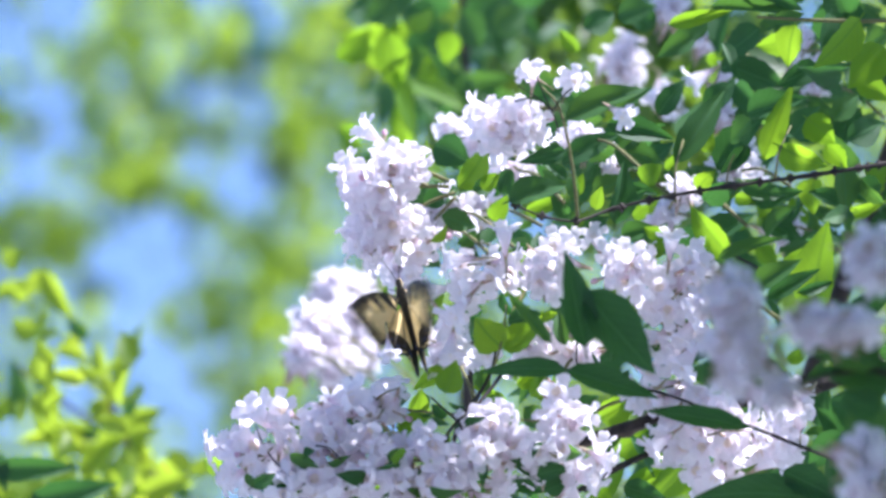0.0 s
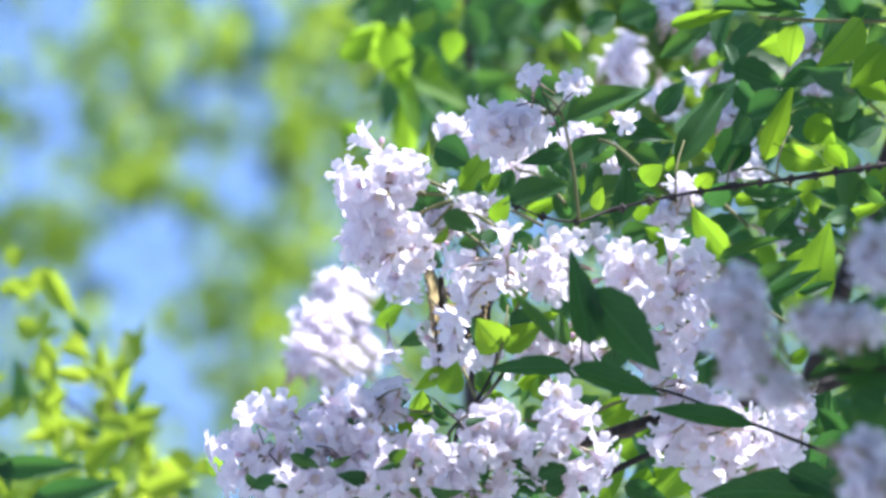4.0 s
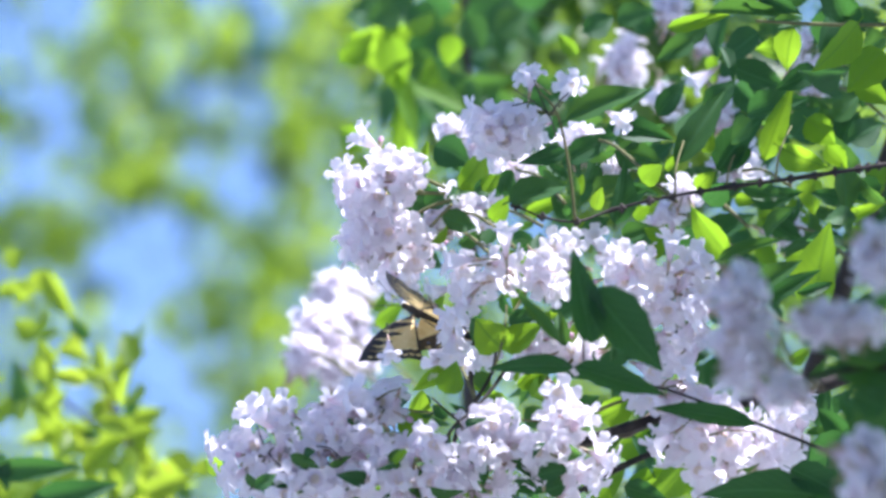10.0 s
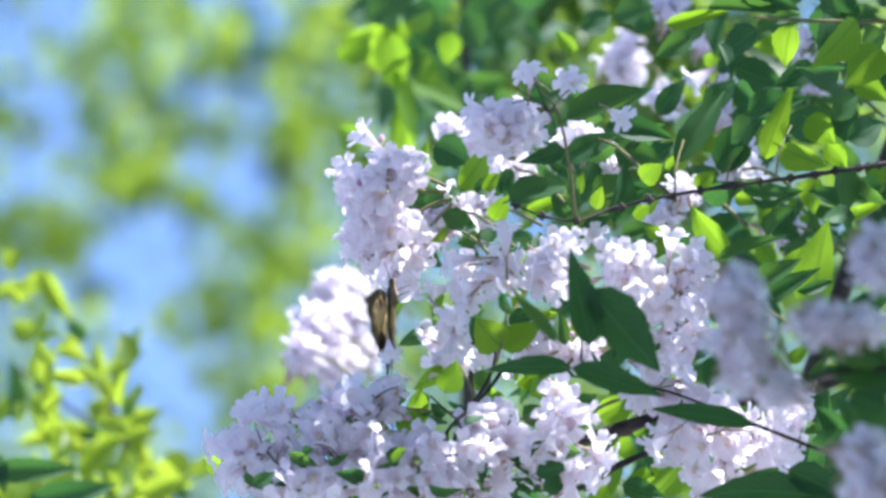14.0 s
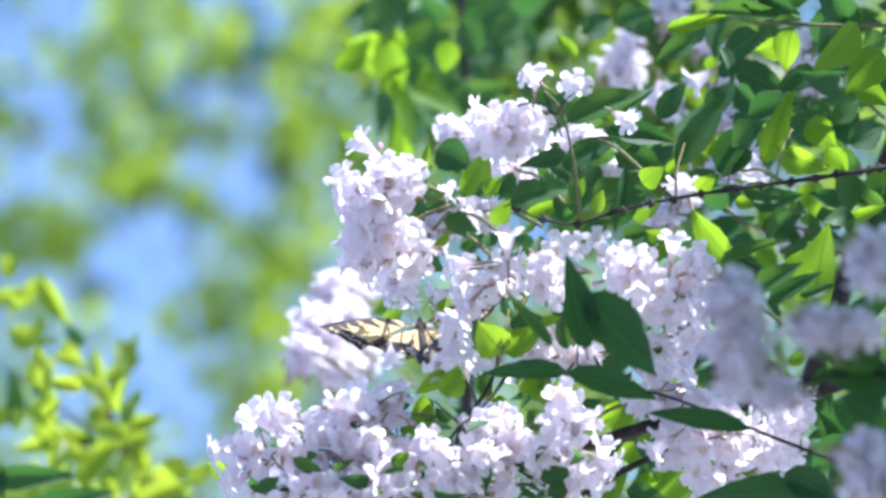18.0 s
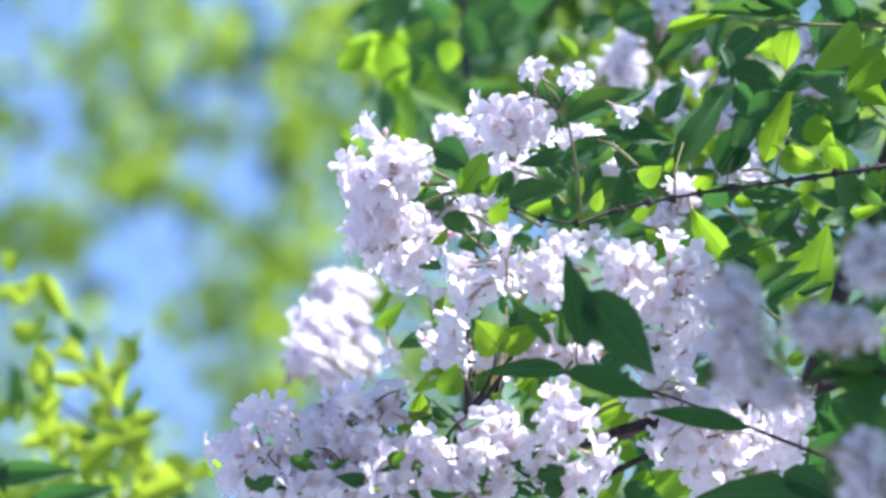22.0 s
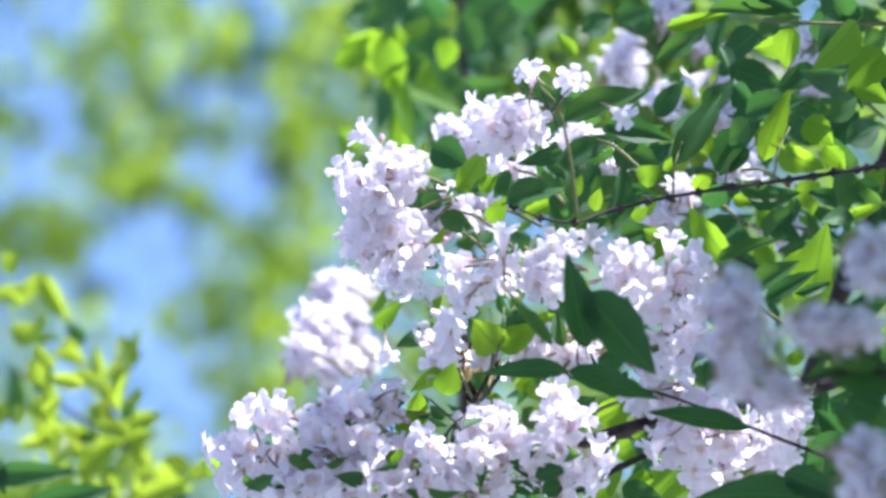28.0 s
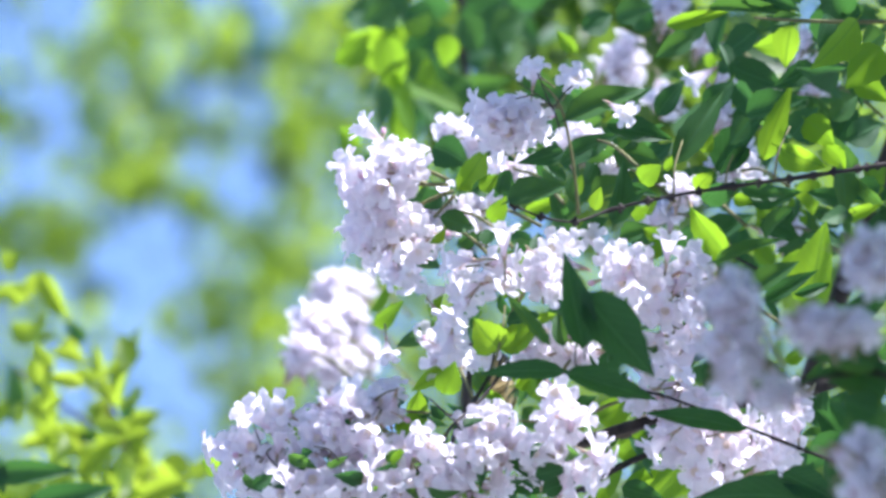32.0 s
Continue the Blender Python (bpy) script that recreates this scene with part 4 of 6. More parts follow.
# flowers that stand out by themselves
blooms("middle", (
    (0.0294, 0.0111, 3.46, -0.05, 1, 0.25, 1.12), (-0.0005, -0.0059, 3.46, -1, -0.05, 0.2, 1.2), (0.0049, -0.0208, 3.455, -0.85, -0.25, 0.55, 1.2), (0.0032, -0.0347, 3.45, -0.6, -0.7, 0.45, 1.25), (0.0211, -0.0165, 3.46, -0.2, -0.3, 0.9, 1.1), (0.0227, -0.0057, 3.47, -0.5, 0.3, 0.6, 1.1), (0.0374, -0.0057, 3.47, 1, 0.1, 0.3, 1.1), (0.0466, -0.003, 3.47, -0.1, 0.9, 0.5, 1.1), (0.0531, -0.0068, 3.47, 0.3, 0.5, 0.7, 1.1), (0.0406, -0.0111, 3.47, -0.95, 0.1, 0.3, 1.1), (0.0552, -0.0208, 3.47, 0.6, -0.35, 0.6, 1.15), (0.0449, -0.0192, 3.47, -0.3, -0.5, 0.8, 1.1),))
blooms("middle", (
    (0.0547, 0.003, 3.49, 0.2, 0.3, 0.8, 1.1), (0.0639, 0.0046, 3.5, 0.5, 0.4, 0.6, 1.05), (-0.009, -0.0465, 3.61, -0.7, -0.5, 0.5, 1.2), (-0.0252, -0.0518, 3.44, 0.08, -0.75, 0.65, 0.8), (0.0052, -0.0448, 3.48, -0.1, -0.9, 0.4, 1.15), (0.013, -0.0269, 3.48, 0.2, -0.5, 0.8, 1.15), (0.0483, -0.0415, 3.52, -0.3, -0.2, 0.9, 1.1), (0.0634, -0.0514, 3.52, 0.2, -0.3, 0.85, 1.15), (0.0703, -0.0546, 3.52, 0.6, -0.2, 0.7, 1.1), (0.0552, -0.0464, 3.52, -0.4, -0.6, 0.6, 1.1), (0.0328, -0.016, 3.48, 0.4, 0.2, 0.8, 1.1), (0.0126, -0.0106, 3.5, 0.4, -0.3, 0.6, 1.1),))
blooms("middle", (
    (0.0043, -0.0376, 3.47, 0.4, -0.5, 0.7, 1.15), (0.0022, -0.0537, 3.46, -0.2, -0.9, 0.4, 1.1), (0.0208, -0.0545, 3.51, 0.1, -0.6, 0.7, 1.1), (0.0401, -0.0464, 3.52, 0, 0.2, 0.9, 1), (0.0085, -0.0057, 3.5, 0.1, 0.6, 0.7, 1), (0.073, 0.0085, 3.52, -0.2, 0.6, 0.6, 1), (-0.0054, 0.0073, 3.61, -0.5, -0.4, 0.7, 1.1), (-0.0079, -0.0223, 3.62, -0.9, -0.2, 0.3, 1),))
blooms("upper", (
    (-0.0415, 0.0565, 3.5, -0.75, 0.5, 0.4, 1.1), (-0.0283, 0.0476, 3.49, -0.05, 0.85, 0.6, 1.1), (-0.0152, 0.0482, 3.49, 0.15, 0.95, 0.35, 1.15), (-0.0098, 0.0368, 3.49, 0.75, -0.1, 0.5, 1.1), (-0.0506, 0.0406, 3.49, -0.6, 0.75, 0.3, 1.15), (-0.0523, 0.0297, 3.49, -0.95, -0.05, 0.3, 1.15), (-0.0391, 0.0334, 3.48, -0.2, 0.2, 0.95, 1.15), (-0.0244, 0.0361, 3.48, 0.1, 0.1, 1, 1.15), (-0.0163, 0.0302, 3.49, 0.5, -0.2, 0.8, 1.1), (-0.0457, 0.0182, 3.49, -0.75, -0.55, 0.35, 1.15), (-0.0315, 0.0231, 3.48, -0.1, -0.4, 0.9, 1.15), (-0.0218, 0.0204, 3.49, 0.3, -0.4, 0.85, 1.1),))
blooms("upper", (
    (-0.0392, 0.0106, 3.49, -0.7, -0.4, 0.5, 1.15), (-0.0256, 0.0068, 3.49, 0, -0.3, 0.9, 1.1), (-0.0125, 0.0106, 3.49, 0.5, 0.1, 0.7, 1.1), (-0.0366, -0.0014, 3.5, -0.8, -0.2, 0.4, 1.15), (-0.0235, -0.0039, 3.58, -0.2, -0.6, 0.7, 1.15), (-0.0118, -0.002, 3.6, 0.3, -0.3, 0.8, 1.1), (-0.0426, 0.0035, 3.5, -0.95, 0.1, 0.3, 1.1), (-0.0335, -0.0159, 3.58, -0.5, -0.8, 0.3, 1.1), (-0.0192, -0.0138, 3.62, 0.1, -0.9, 0.4, 1.1), (-0.0394, -0.0096, 3.51, -0.8, -0.5, 0.3, 1.1),))
blooms("right", (
    (0.0888, 0.0014, 3.47, 0, 0.9, 0.4, 1.15), (0.0996, -0.0057, 3.47, 0.8, 0.1, 0.5, 1.15), (0.0785, -0.0111, 3.47, -0.8, 0.2, 0.5, 1.1), (0.0861, -0.0171, 3.47, -0.2, -0.2, 0.95, 1.1), (0.0923, -0.0213, 3.46, 0.1, -0.7, 0.6, 1.1), (0.1031, -0.016, 3.47, -0.1, 0.4, 0.9, 1.15), (0.1099, 0.0073, 3.47, 0.1, 0.9, 0.35, 1.05), (0.1186, -0.003, 3.47, -0.1, 0.5, 0.8, 1.15), (0.1272, -0.0057, 3.47, 0.7, 0.3, 0.6, 1.15), (0.1256, -0.0181, 3.47, 0.3, 0.7, 0.6, 1.1), (0.1215, -0.0283, 3.46, -0.6, -0.5, 0.5, 1.15), (0.1166, -0.0337, 3.46, -0.8, -0.5, 0.3, 1.1),))
blooms("right", (
    (0.1135, -0.0464, 3.48, -0.5, -0.8, 0.3, 1.15), (0.1075, -0.0323, 3.48, -0.1, -0.4, 0.9, 1.15), (0.098, -0.029, 3.48, -0.5, -0.3, 0.8, 1.1), (0.0831, -0.0041, 3.48, -0.5, 0.6, 0.6, 1.1), (0.1265, -0.0432, 3.48, 0.3, -0.7, 0.6, 1.1), (0.1027, -0.0489, 3.5, -0.3, -0.6, 0.7, 1.1),))
blooms("low", (
    (-0.0915, -0.0772, 3.45, 0.35, 0.85, 0.35, 1.1), (-0.1042, -0.0883, 3.46, -0.4, 0.8, 0.4, 1.1), (-0.1139, -0.0958, 3.46, -0.95, -0.1, 0.3, 1.15), (-0.0762, -0.0845, 3.44, 0.1, 1, 0.25, 1), (-0.0641, -0.0797, 3.44, -0.35, 0.85, 0.4, 1.15), (-0.0564, -0.0727, 3.44, -0.1, 0.9, 0.4, 1.15), (-0.051, -0.0706, 3.44, 0.4, 0.8, 0.4, 1.1), (-0.0599, -0.0875, 3.43, -0.2, 0.3, 0.95, 1.1), (-0.0476, -0.0875, 3.43, 0.5, 0.2, 0.8, 1.15), (-0.0907, -0.0926, 3.44, -0.1, 0.2, 0.95, 1.15), (-0.102, -0.1006, 3.44, -0.7, -0.3, 0.6, 1.15), (-0.1063, -0.1114, 3.44, -0.8, -0.4, 0.4, 1.15),))
blooms("low", (
    (-0.0359, -0.0896, 3.43, -0.3, -0.5, 0.8, 1.15), (-0.0289, -0.0939, 3.43, 0.8, -0.2, 0.5, 1), (0.0632, -0.0731, 3.43, 0.1, 0.95, 0.35, 1.1), (0.0482, -0.0752, 3.43, -0.5, 0.8, 0.35, 1.1), (0.0717, -0.0795, 3.43, 1, 0, 0.3, 1.1), (0.0599, -0.0848, 3.43, -0.4, -0.3, 0.8, 1.05), (0.021, -0.0756, 3.45, -0.4, 0.8, 0.4, 1.1), (0.0275, -0.0746, 3.45, 0.2, 0.85, 0.4, 1.1), (0.0235, -0.0816, 3.43, 0, 0.3, 0.95, 1.15), (-0.0096, -0.0886, 3.43, -0.5, 0.2, 0.8, 1.15), (-0.0032, -0.0947, 3.42, 0.2, -0.3, 0.95, 1.15), (0.0112, -0.0952, 3.42, -0.3, 0, 0.95, 1.15),))
blooms("low", (
    (0.0208, -0.0974, 3.42, 0.3, -0.2, 0.95, 1.15), (0.0348, -0.0912, 3.43, 0.3, 0.6, 0.7, 1.1), (0.0448, -0.0947, 3.42, 0, 0.2, 0.95, 1.1), (0.0587, -0.0926, 3.42, 0.3, 0.3, 0.9, 1.1), (0.0752, -0.0894, 3.42, 0.1, 0.95, 0.3, 1), (0.0822, -0.1017, 3.42, 0.9, -0.4, 0.3, 1.1), (0.0656, -0.1043, 3.42, 0.6, -0.3, 0.6, 1.1), (0.0736, -0.1091, 3.42, 0.9, -0.1, 0.3, 1.1), (-0.0224, -0.107, 3.42, -0.2, 0.5, 0.85, 1.1), (-0.0037, -0.1086, 3.42, 0.3, 0.3, 0.9, 1.1), (-0.0384, -0.107, 3.42, -0.3, 0.2, 0.9, 1.1), (-0.0598, -0.1081, 3.42, 0.1, 0.1, 1, 1.15),))
blooms("low", (
    (-0.0758, -0.1139, 3.42, -0.1, 0.3, 0.95, 1.1), (-0.0254, -0.0764, 3.46, -0.1, 0.5, 0.8, 1.05), (-0.0389, -0.0732, 3.46, -0.6, 0.6, 0.5, 1.1), (-0.0227, -0.0674, 3.47, 0.2, 0.8, 0.5, 1), (-0.0464, -0.0672, 3.46, -0.6, 0.5, 0.4, 1),))
blooms("corner", (
    (0.0883, -0.0685, 3.47, -0.9, -0.1, 0.4, 1.1), (0.0964, -0.0744, 3.47, -0.5, -0.5, 0.6, 1.1), (0.1045, -0.0907, 3.47, -0.5, -0.8, 0.3, 1.1), (0.0988, -0.0969, 3.46, -0.8, -0.6, 0.3, 1.1), (0.1153, -0.0885, 3.47, 0, -0.7, 0.7, 1.15), (0.137, -0.0761, 3.47, 0.3, 0.8, 0.4, 1.1), (0.1501, -0.0812, 3.46, 0.8, 0.3, 0.4, 1.1), (0.1571, -0.085, 3.46, 0.9, 0.1, 0.4, 1.05), (0.17, -0.0755, 3.47, -0.1, 0.7, 0.5, 1.1), (0.1722, -0.0823, 3.47, 0.3, -0.8, 0.4, 1), (0.1234, -0.0972, 3.47, -0.2, -0.3, 0.95, 1.15), (0.1397, -0.0945, 3.47, 0.3, -0.2, 0.9, 1.15),))
blooms("corner", (
    (0.1289, -0.1123, 3.47, -0.4, -0.5, 0.7, 1.15), (0.1668, -0.0934, 3.47, 0.6, -0.3, 0.6, 1.1), (0.1532, -0.1004, 3.47, 0.2, -0.6, 0.7, 1.1),))
blooms("top", (
    (0.0114, 0.0665, 3.48, -0.95, 0.15, 0.3, 1.1), (0.0434, 0.0877, 3.48, 0.1, 0.9, 0.4, 0.95), (0.0641, 0.0817, 3.48, 0.3, 0.5, 0.8, 1), (0.0877, 0.0609, 3.47, 0.6, -0.4, 0.6, 1), (0.0223, 0.0557, 3.48, -0.1, -0.2, 1, 1.15), (0.0328, 0.0622, 3.48, 0.2, 0.3, 0.95, 1.1), (0.0445, 0.0551, 3.48, 0.8, -0.2, 0.5, 1.15), (0.0261, 0.0466, 3.49, -0.2, -0.8, 0.5, 1.15), (0.0376, 0.0471, 3.49, 0.3, -0.8, 0.5, 1.1), (0.0233, 0.0687, 3.48, -0.3, 0.8, 0.5, 1.1), (0.0457, 0.064, 3.49, 0.5, 0.6, 0.6, 1.05), (0.037, 0.0847, 3.49, -0.7, 0.4, 0.6, 0.9),))
blooms("top", (
    (0.0588, 0.0792, 3.49, -0.5, -0.1, 0.8, 0.95), (0.0158, 0.0596, 3.49, -0.8, -0.2, 0.5, 1.1),))

# unseen shoots added to the upper bush, swaying between sun and flowers for shade
def overhang(pts, count, seed):
    rng = random.Random(seed)
    ob = twig(bush, pts, 0.004, 0.0015, BARK, 0.2, "", "overhanging_shoot")
    a, b = Vector(pts[1]), Vector(pts[-1])
    for i in range(count):
        p = a.lerp(b, rng.random()) + Vector((rng.gauss(0, 0.006), rng.gauss(0, 0.010), rng.gauss(0, 0.02)))
        d = Vector((rng.uniform(-1, 1), rng.uniform(-0.7, 0.7), rng.uniform(-0.8, 0.1))).normalized()
        size = rng.uniform(0.024, 0.032)
        leaf(ob, p, p + d * size, size * 0.55, rng.uniform(-90, 90), i)
    return ob


shade_upper = overhang(((0.45, 3.50, 3.02), (0.235, 3.36, 2.91), (0.20, 3.357, 2.90), (0.165, 3.354, 2.89)), 56, 61)
shade_top = overhang(((0.45, 3.45, 3.05), (0.256, 3.35, 2.92), (0.24, 3.346, 2.90), (0.224, 3.344, 2.90)), 26, 62)

shade_low = overhang(((0.52, 3.45, 3.0), (0.31, 3.335, 2.90), (0.24, 3.333, 2.89), (0.17, 3.332, 2.88)), 62, 63)

# flowers that stick out of the mass on stalks of their own
rng = random.Random(91)
for group, start, end, count, spread in (
    ("low", (-0.0963, 3.3576, 2.3531), (-0.0494, 3.3590, 2.3500), 5, 0.006), ("low", (-0.0492, 3.3462, 2.3574), (0.0687, 3.3572, 2.3500), 7, 0.010),
    ("low", (-0.0919, 3.3497, 2.3225), (0.0684, 3.3497, 2.3225), 12, 0.008), ("corner", (0.0939, 3.393, 2.3763), (0.1727, 3.3996, 2.35), 10, 0.008),
    ):
    a, b = Vector(start), Vector(end)
    stalk = put(group, twig(bush, [a + AHEAD * 0.03, a.lerp(b, 0.5) + AHEAD * 0.03, b + AHEAD * 0.03], 0.0008, 0.0006, GREEN_TWIG, 0.1, "", "flower_stalk"))
    for i in range(count):
        p = a.lerp(b, (i + rng.random()) / count) + RIGHT * rng.gauss(0, spread) + UP * rng.gauss(0, spread)
        flower(stalk, p, RIGHT * rng.uniform(-1, 0.7) + UP * rng.uniform(-0.5, 1.0) - AHEAD * rng.uniform(0.0, 0.7), i, rng.uniform(1.05, 1.3), rng.uniform(0, 6))


# the rest of the bush, above, behind and below, plus unseen shade masses
# first an unseen canopy over the front flowers, added to shade them
rest = []
rr = random.Random(8)
while len(rest) < 2400:
    d = Vector((rr.uniform(-1, 1), rr.uniform(-1, 1), rr.uniform(-1, 1)))
    if d.length < 1 + 0.25 * noise.noise(d * 4):
        rest.append((Vector((0.51 + 0.32 * d.x, 2.86 + 0.34 * d.y, 2.88 + 0.11 * d.z)), rr.uniform(0.035, 0.06), len(rest)))
# unseen branches added only to carry the shading leaf masses
for k, end in ((5, (0.18, 2.80, 1.92)), (6, (0.44, 2.42, 2.30)), (4, (0.46, 2.62, 2.10))):
    end = Vector(end)
    twig(bush, [STEM_TOPS[k] + Vector((0, 0, -0.9)), Vector((0.55, 3.45, 1.75)).lerp(end, 0.15), Vector((0.45, 3.0, 1.85)).lerp(end, 0.5), end], 0.007, 0.002, BARK, 0.2, "", "arching_branch")
for k in range(5):
    end = Vector((0.35 + 0.09 * k, 2.80 + 0.08 * (k % 3), 2.86))
    twig(bush, [STEM_TOPS[k] + Vector((0, 0, -0.3)), STEM_TOPS[k].lerp(end, 0.5) + Vector((0.1, 0, 0.45)), end + Vector((0.02, 0.25, 0.08)), end], 0.006, 0.002, BARK, 0.2, "", "arching_branch")


def leaf_cloud(centre, radii, count, first):
    """Leaves through an uneven ellipsoid, of the bush or added for shade."""
    n = 0
    while n < count:
        d = Vector((rr.uniform(-1, 1), rr.uniform(-1, 1), rr.uniform(-1, 1)))
        if d.length < 0.85 + 0.4 * noise.noise(d * 3 + Vector(centre)):
            rest.append((Vector([centre[k] + radii[k] * d[k] for k in range(3)]), rr.uniform(0.032, 0.055), first + n))
            n += 1


# the next thirteen are unseen masses added to block sun, sky and bounced light
leaf_cloud((0.64, 3.88, 2.98), (0.30, 0.36, 0.18), 700, 3000)
leaf_cloud((0.37, 3.212, 2.90), (0.17, 0.045, 0.06), 320, 7000)
leaf_cloud((0.38, 3.11, 2.90), (0.20, 0.050, 0.06), 340, 7500)
leaf_cloud((0.32, 2.42, 1.98), (0.18, 0.34, 0.10), 600, 44000)
leaf_cloud((0.22, 2.25, 1.80), (0.50, 0.55, 0.14), 1500, 45000)
leaf_cloud((0.345, 3.366, 2.86), (0.034, 0.018, 0.03), 9, 46000)
leaf_cloud((0.34, 3.83, 2.98), (0.12, 0.09, 0.10), 200, 4000)
leaf_cloud((0.37, 3.63, 2.98), (0.11, 0.10, 0.09), 170, 5000)
leaf_cloud((0.45, 3.60, 3.00), (0.10, 0.07, 0.09), 110, 6000)
leaf_cloud((0.48, 2.90, 2.42), (0.22, 0.36, 0.48), 900, 20000)
leaf_cloud((0.15, 2.55, 2.68), (0.34, 0.42, 0.11), 1000, 41000)
leaf_cloud((0.20, 2.62, 1.82), (0.34, 0.42, 0.14), 1000, 42000)
leaf_cloud((0.47, 2.35, 2.22), (0.20, 0.46, 0.44), 1200, 43000)
leaf_cloud((0.13, 4.72, 2.90), (0.15, 0.16, 0.10), 330, 8000)
leaf_cloud((0.60, 4.62, 2.50), (0.62, 0.42, 0.52), 1900, 9000)
leaf_cloud((0.52, 4.00, 1.45), (0.70, 0.62, 0.75), 2600, 30000)
joined_leaves("foliage", rest, FOLIAGE, bush)

# ---- a second shrub behind, with long yellow-green leaves ----
shrub = new("shrub")
shrub.location = (-0.06, 4.75, 0.0)
tagged(shrub, "young shrub with long yellow-green leaves on thin brown shoots", "shrub")
base = Vector(shrub.location)
shoot = twig(shrub, [base + Vector((0, 0, -0.03)), (-0.0301, 4.7029, 1.7521), (-0.0947, 4.5900, 2.2048), (-0.1342, 4.5379, 2.4137), (-0.1575, 4.5145, 2.5077), (-0.1773, 4.5015, 2.5600), (-0.1995, 4.4932, 2.5931), (-0.2124, 4.4858, 2.6227), (-0.2153, 4.4825, 2.6359)], 0.011, 0.0011, BARK, 0.2, "", "stem")
leaves_at(shoot, (
    (-0.2534, -0.0133, -0.2749, -0.0384, 0.0108, 4.6, -0.4), (-0.2503, -0.0132, -0.2346, -0.0453, 0.0135, 4.57, -0.3), (-0.2359, -0.0535, -0.2221, -0.0726, 0.0099, 4.54, -0.12), (-0.2146, -0.08, -0.2196, -0.0571, 0.0093, 4.6, -0.4), (-0.2118, -0.0788, -0.1861, -0.0478, 0.0121, 4.57, -0.3), (-0.2086, -0.0765, -0.1849, -0.0623, 0.0106, 4.54, -0.12), (-0.2447, -0.065, -0.2591, -0.0815, 0.0093, 4.6, -0.4), (-0.2795, -0.0282, -0.261, -0.0203, 0.0114, 4.57, -0.3), (-0.2678, -0.0475, -0.2515, -0.0535, 0.0149, 4.54, -0.12), (-0.2605, -0.0937, -0.239, -0.1059, 0.0144, 4.6, -0.4), (-0.2225, -0.1109, -0.2724, -0.123, 0.0121, 4.57, -0.3), (-0.2238, -0.1243, -0.2515, -0.1165, 0.0149, 4.54, -0.12),), SHRUB_LEAVES)
leaves_at(shoot, (
    (-0.2218, -0.1295, -0.2311, -0.1073, 0.0129, 4.6, -0.4), (-0.2032, -0.1095, -0.1754, -0.1009, 0.015, 4.57, -0.3), (-0.1983, -0.1172, -0.1757, -0.1112, 0.0106, 4.54, -0.12), (-0.2218, -0.1059, -0.2096, -0.0922, 0.0136, 4.6, -0.4), (-0.1897, -0.1287, -0.1861, -0.1095, 0.0114, 4.57, -0.3), (-0.1601, -0.1272, -0.1714, -0.142, 0.0184, 4.54, -0.12), (-0.1773, -0.1511, -0.1852, -0.136, 0.0151, 4.6, -0.4), (-0.1939, -0.1358, -0.2032, -0.1244, 0.0114, 4.57, -0.3), (-0.2068, -0.1569, -0.2012, -0.1406, 0.0149, 4.54, -0.12), (-0.1586, -0.1439, -0.1443, -0.1288, 0.0115, 4.6, -0.4), (-0.2695, -0.1537, -0.2467, -0.1387, 0.015, 4.57, -0.3), (-0.2741, -0.0103, -0.2635, 0.0004, 0.0142, 4.54, -0.12),), SHRUB_LEAVES)
leaves_at(shoot, (
    (-0.2598, -0.0571, -0.2742, -0.0427, 0.0129, 4.6, -0.4), (-0.2367, -0.128, -0.2474, -0.1423, 0.0143, 4.57, -0.3),), SHRUB_LEAVES)
leaves_at(shoot, (
    (-0.225, -0.0571, -0.2343, -0.0415, 0.0099, 4.55, 0), (-0.2694, -0.1068, -0.2669, -0.0685, 0.0128, 4.55, 0), (-0.1988, -0.1054, -0.1888, -0.0884, 0.0099, 4.55, 0), (-0.257, -0.0784, -0.2392, -0.0919, 0.0092, 4.55, 0), (-0.1718, -0.1452, -0.1576, -0.1558, 0.0142, 4.55, 0), (-0.2321, -0.1132, -0.2108, -0.1186, 0.0092, 4.55, 0),))
leaves_at(shoot, (
    (-0.2496, -0.1223, -0.1969, -0.1195, 0.0137, 3.98, 0), (-0.2273, -0.1394, -0.177, -0.1276, 0.0168, 3.98, 0), (-0.2447, -0.1115, -0.2391, -0.1338, 0.0093, 3.98, 0),))
side_shoot = twig(shrub, [(-0.1995, 4.4932, 2.5931), (-0.2275, 4.4889, 2.6105), (-0.2598, 4.4831, 2.6338), (-0.2742, 4.4806, 2.6435)], 0.0016, 0.0008, BARK, 0.2, "", "shoot")
leaf_fill(side_shoot, (-0.2731, 4.2595, 2.4909), (-0.1754, 4.4922, 2.5909), 60, 31, 0.030, SHRUB_LEAVES)
leaf_fill(side_shoot, (-0.2844, 4.2144, 2.5539), (-0.234, 4.3245, 2.6499), 14, 32, 0.026, SHRUB_LEAVES)
leaf_fill(side_shoot, (-0.2429, 4.2014, 2.5234), (-0.1715, 4.3345, 2.6095), 16, 33, 0.026, SHRUB_LEAVES)
lower = []
lr = random.Random(77)
for i in range(500):
    a, h = lr.uniform(0, 6.28), lr.uniform(0.4, 2.1)
    lower.append((base + Vector((lr.uniform(0.05, 0.32) * math.cos(a), 0.3 * lr.random() * math.sin(a) + 0.05, h)), lr.uniform(0.03, 0.05), i))
joined_leaves("foliage", lower, FOLIAGE, shrub)

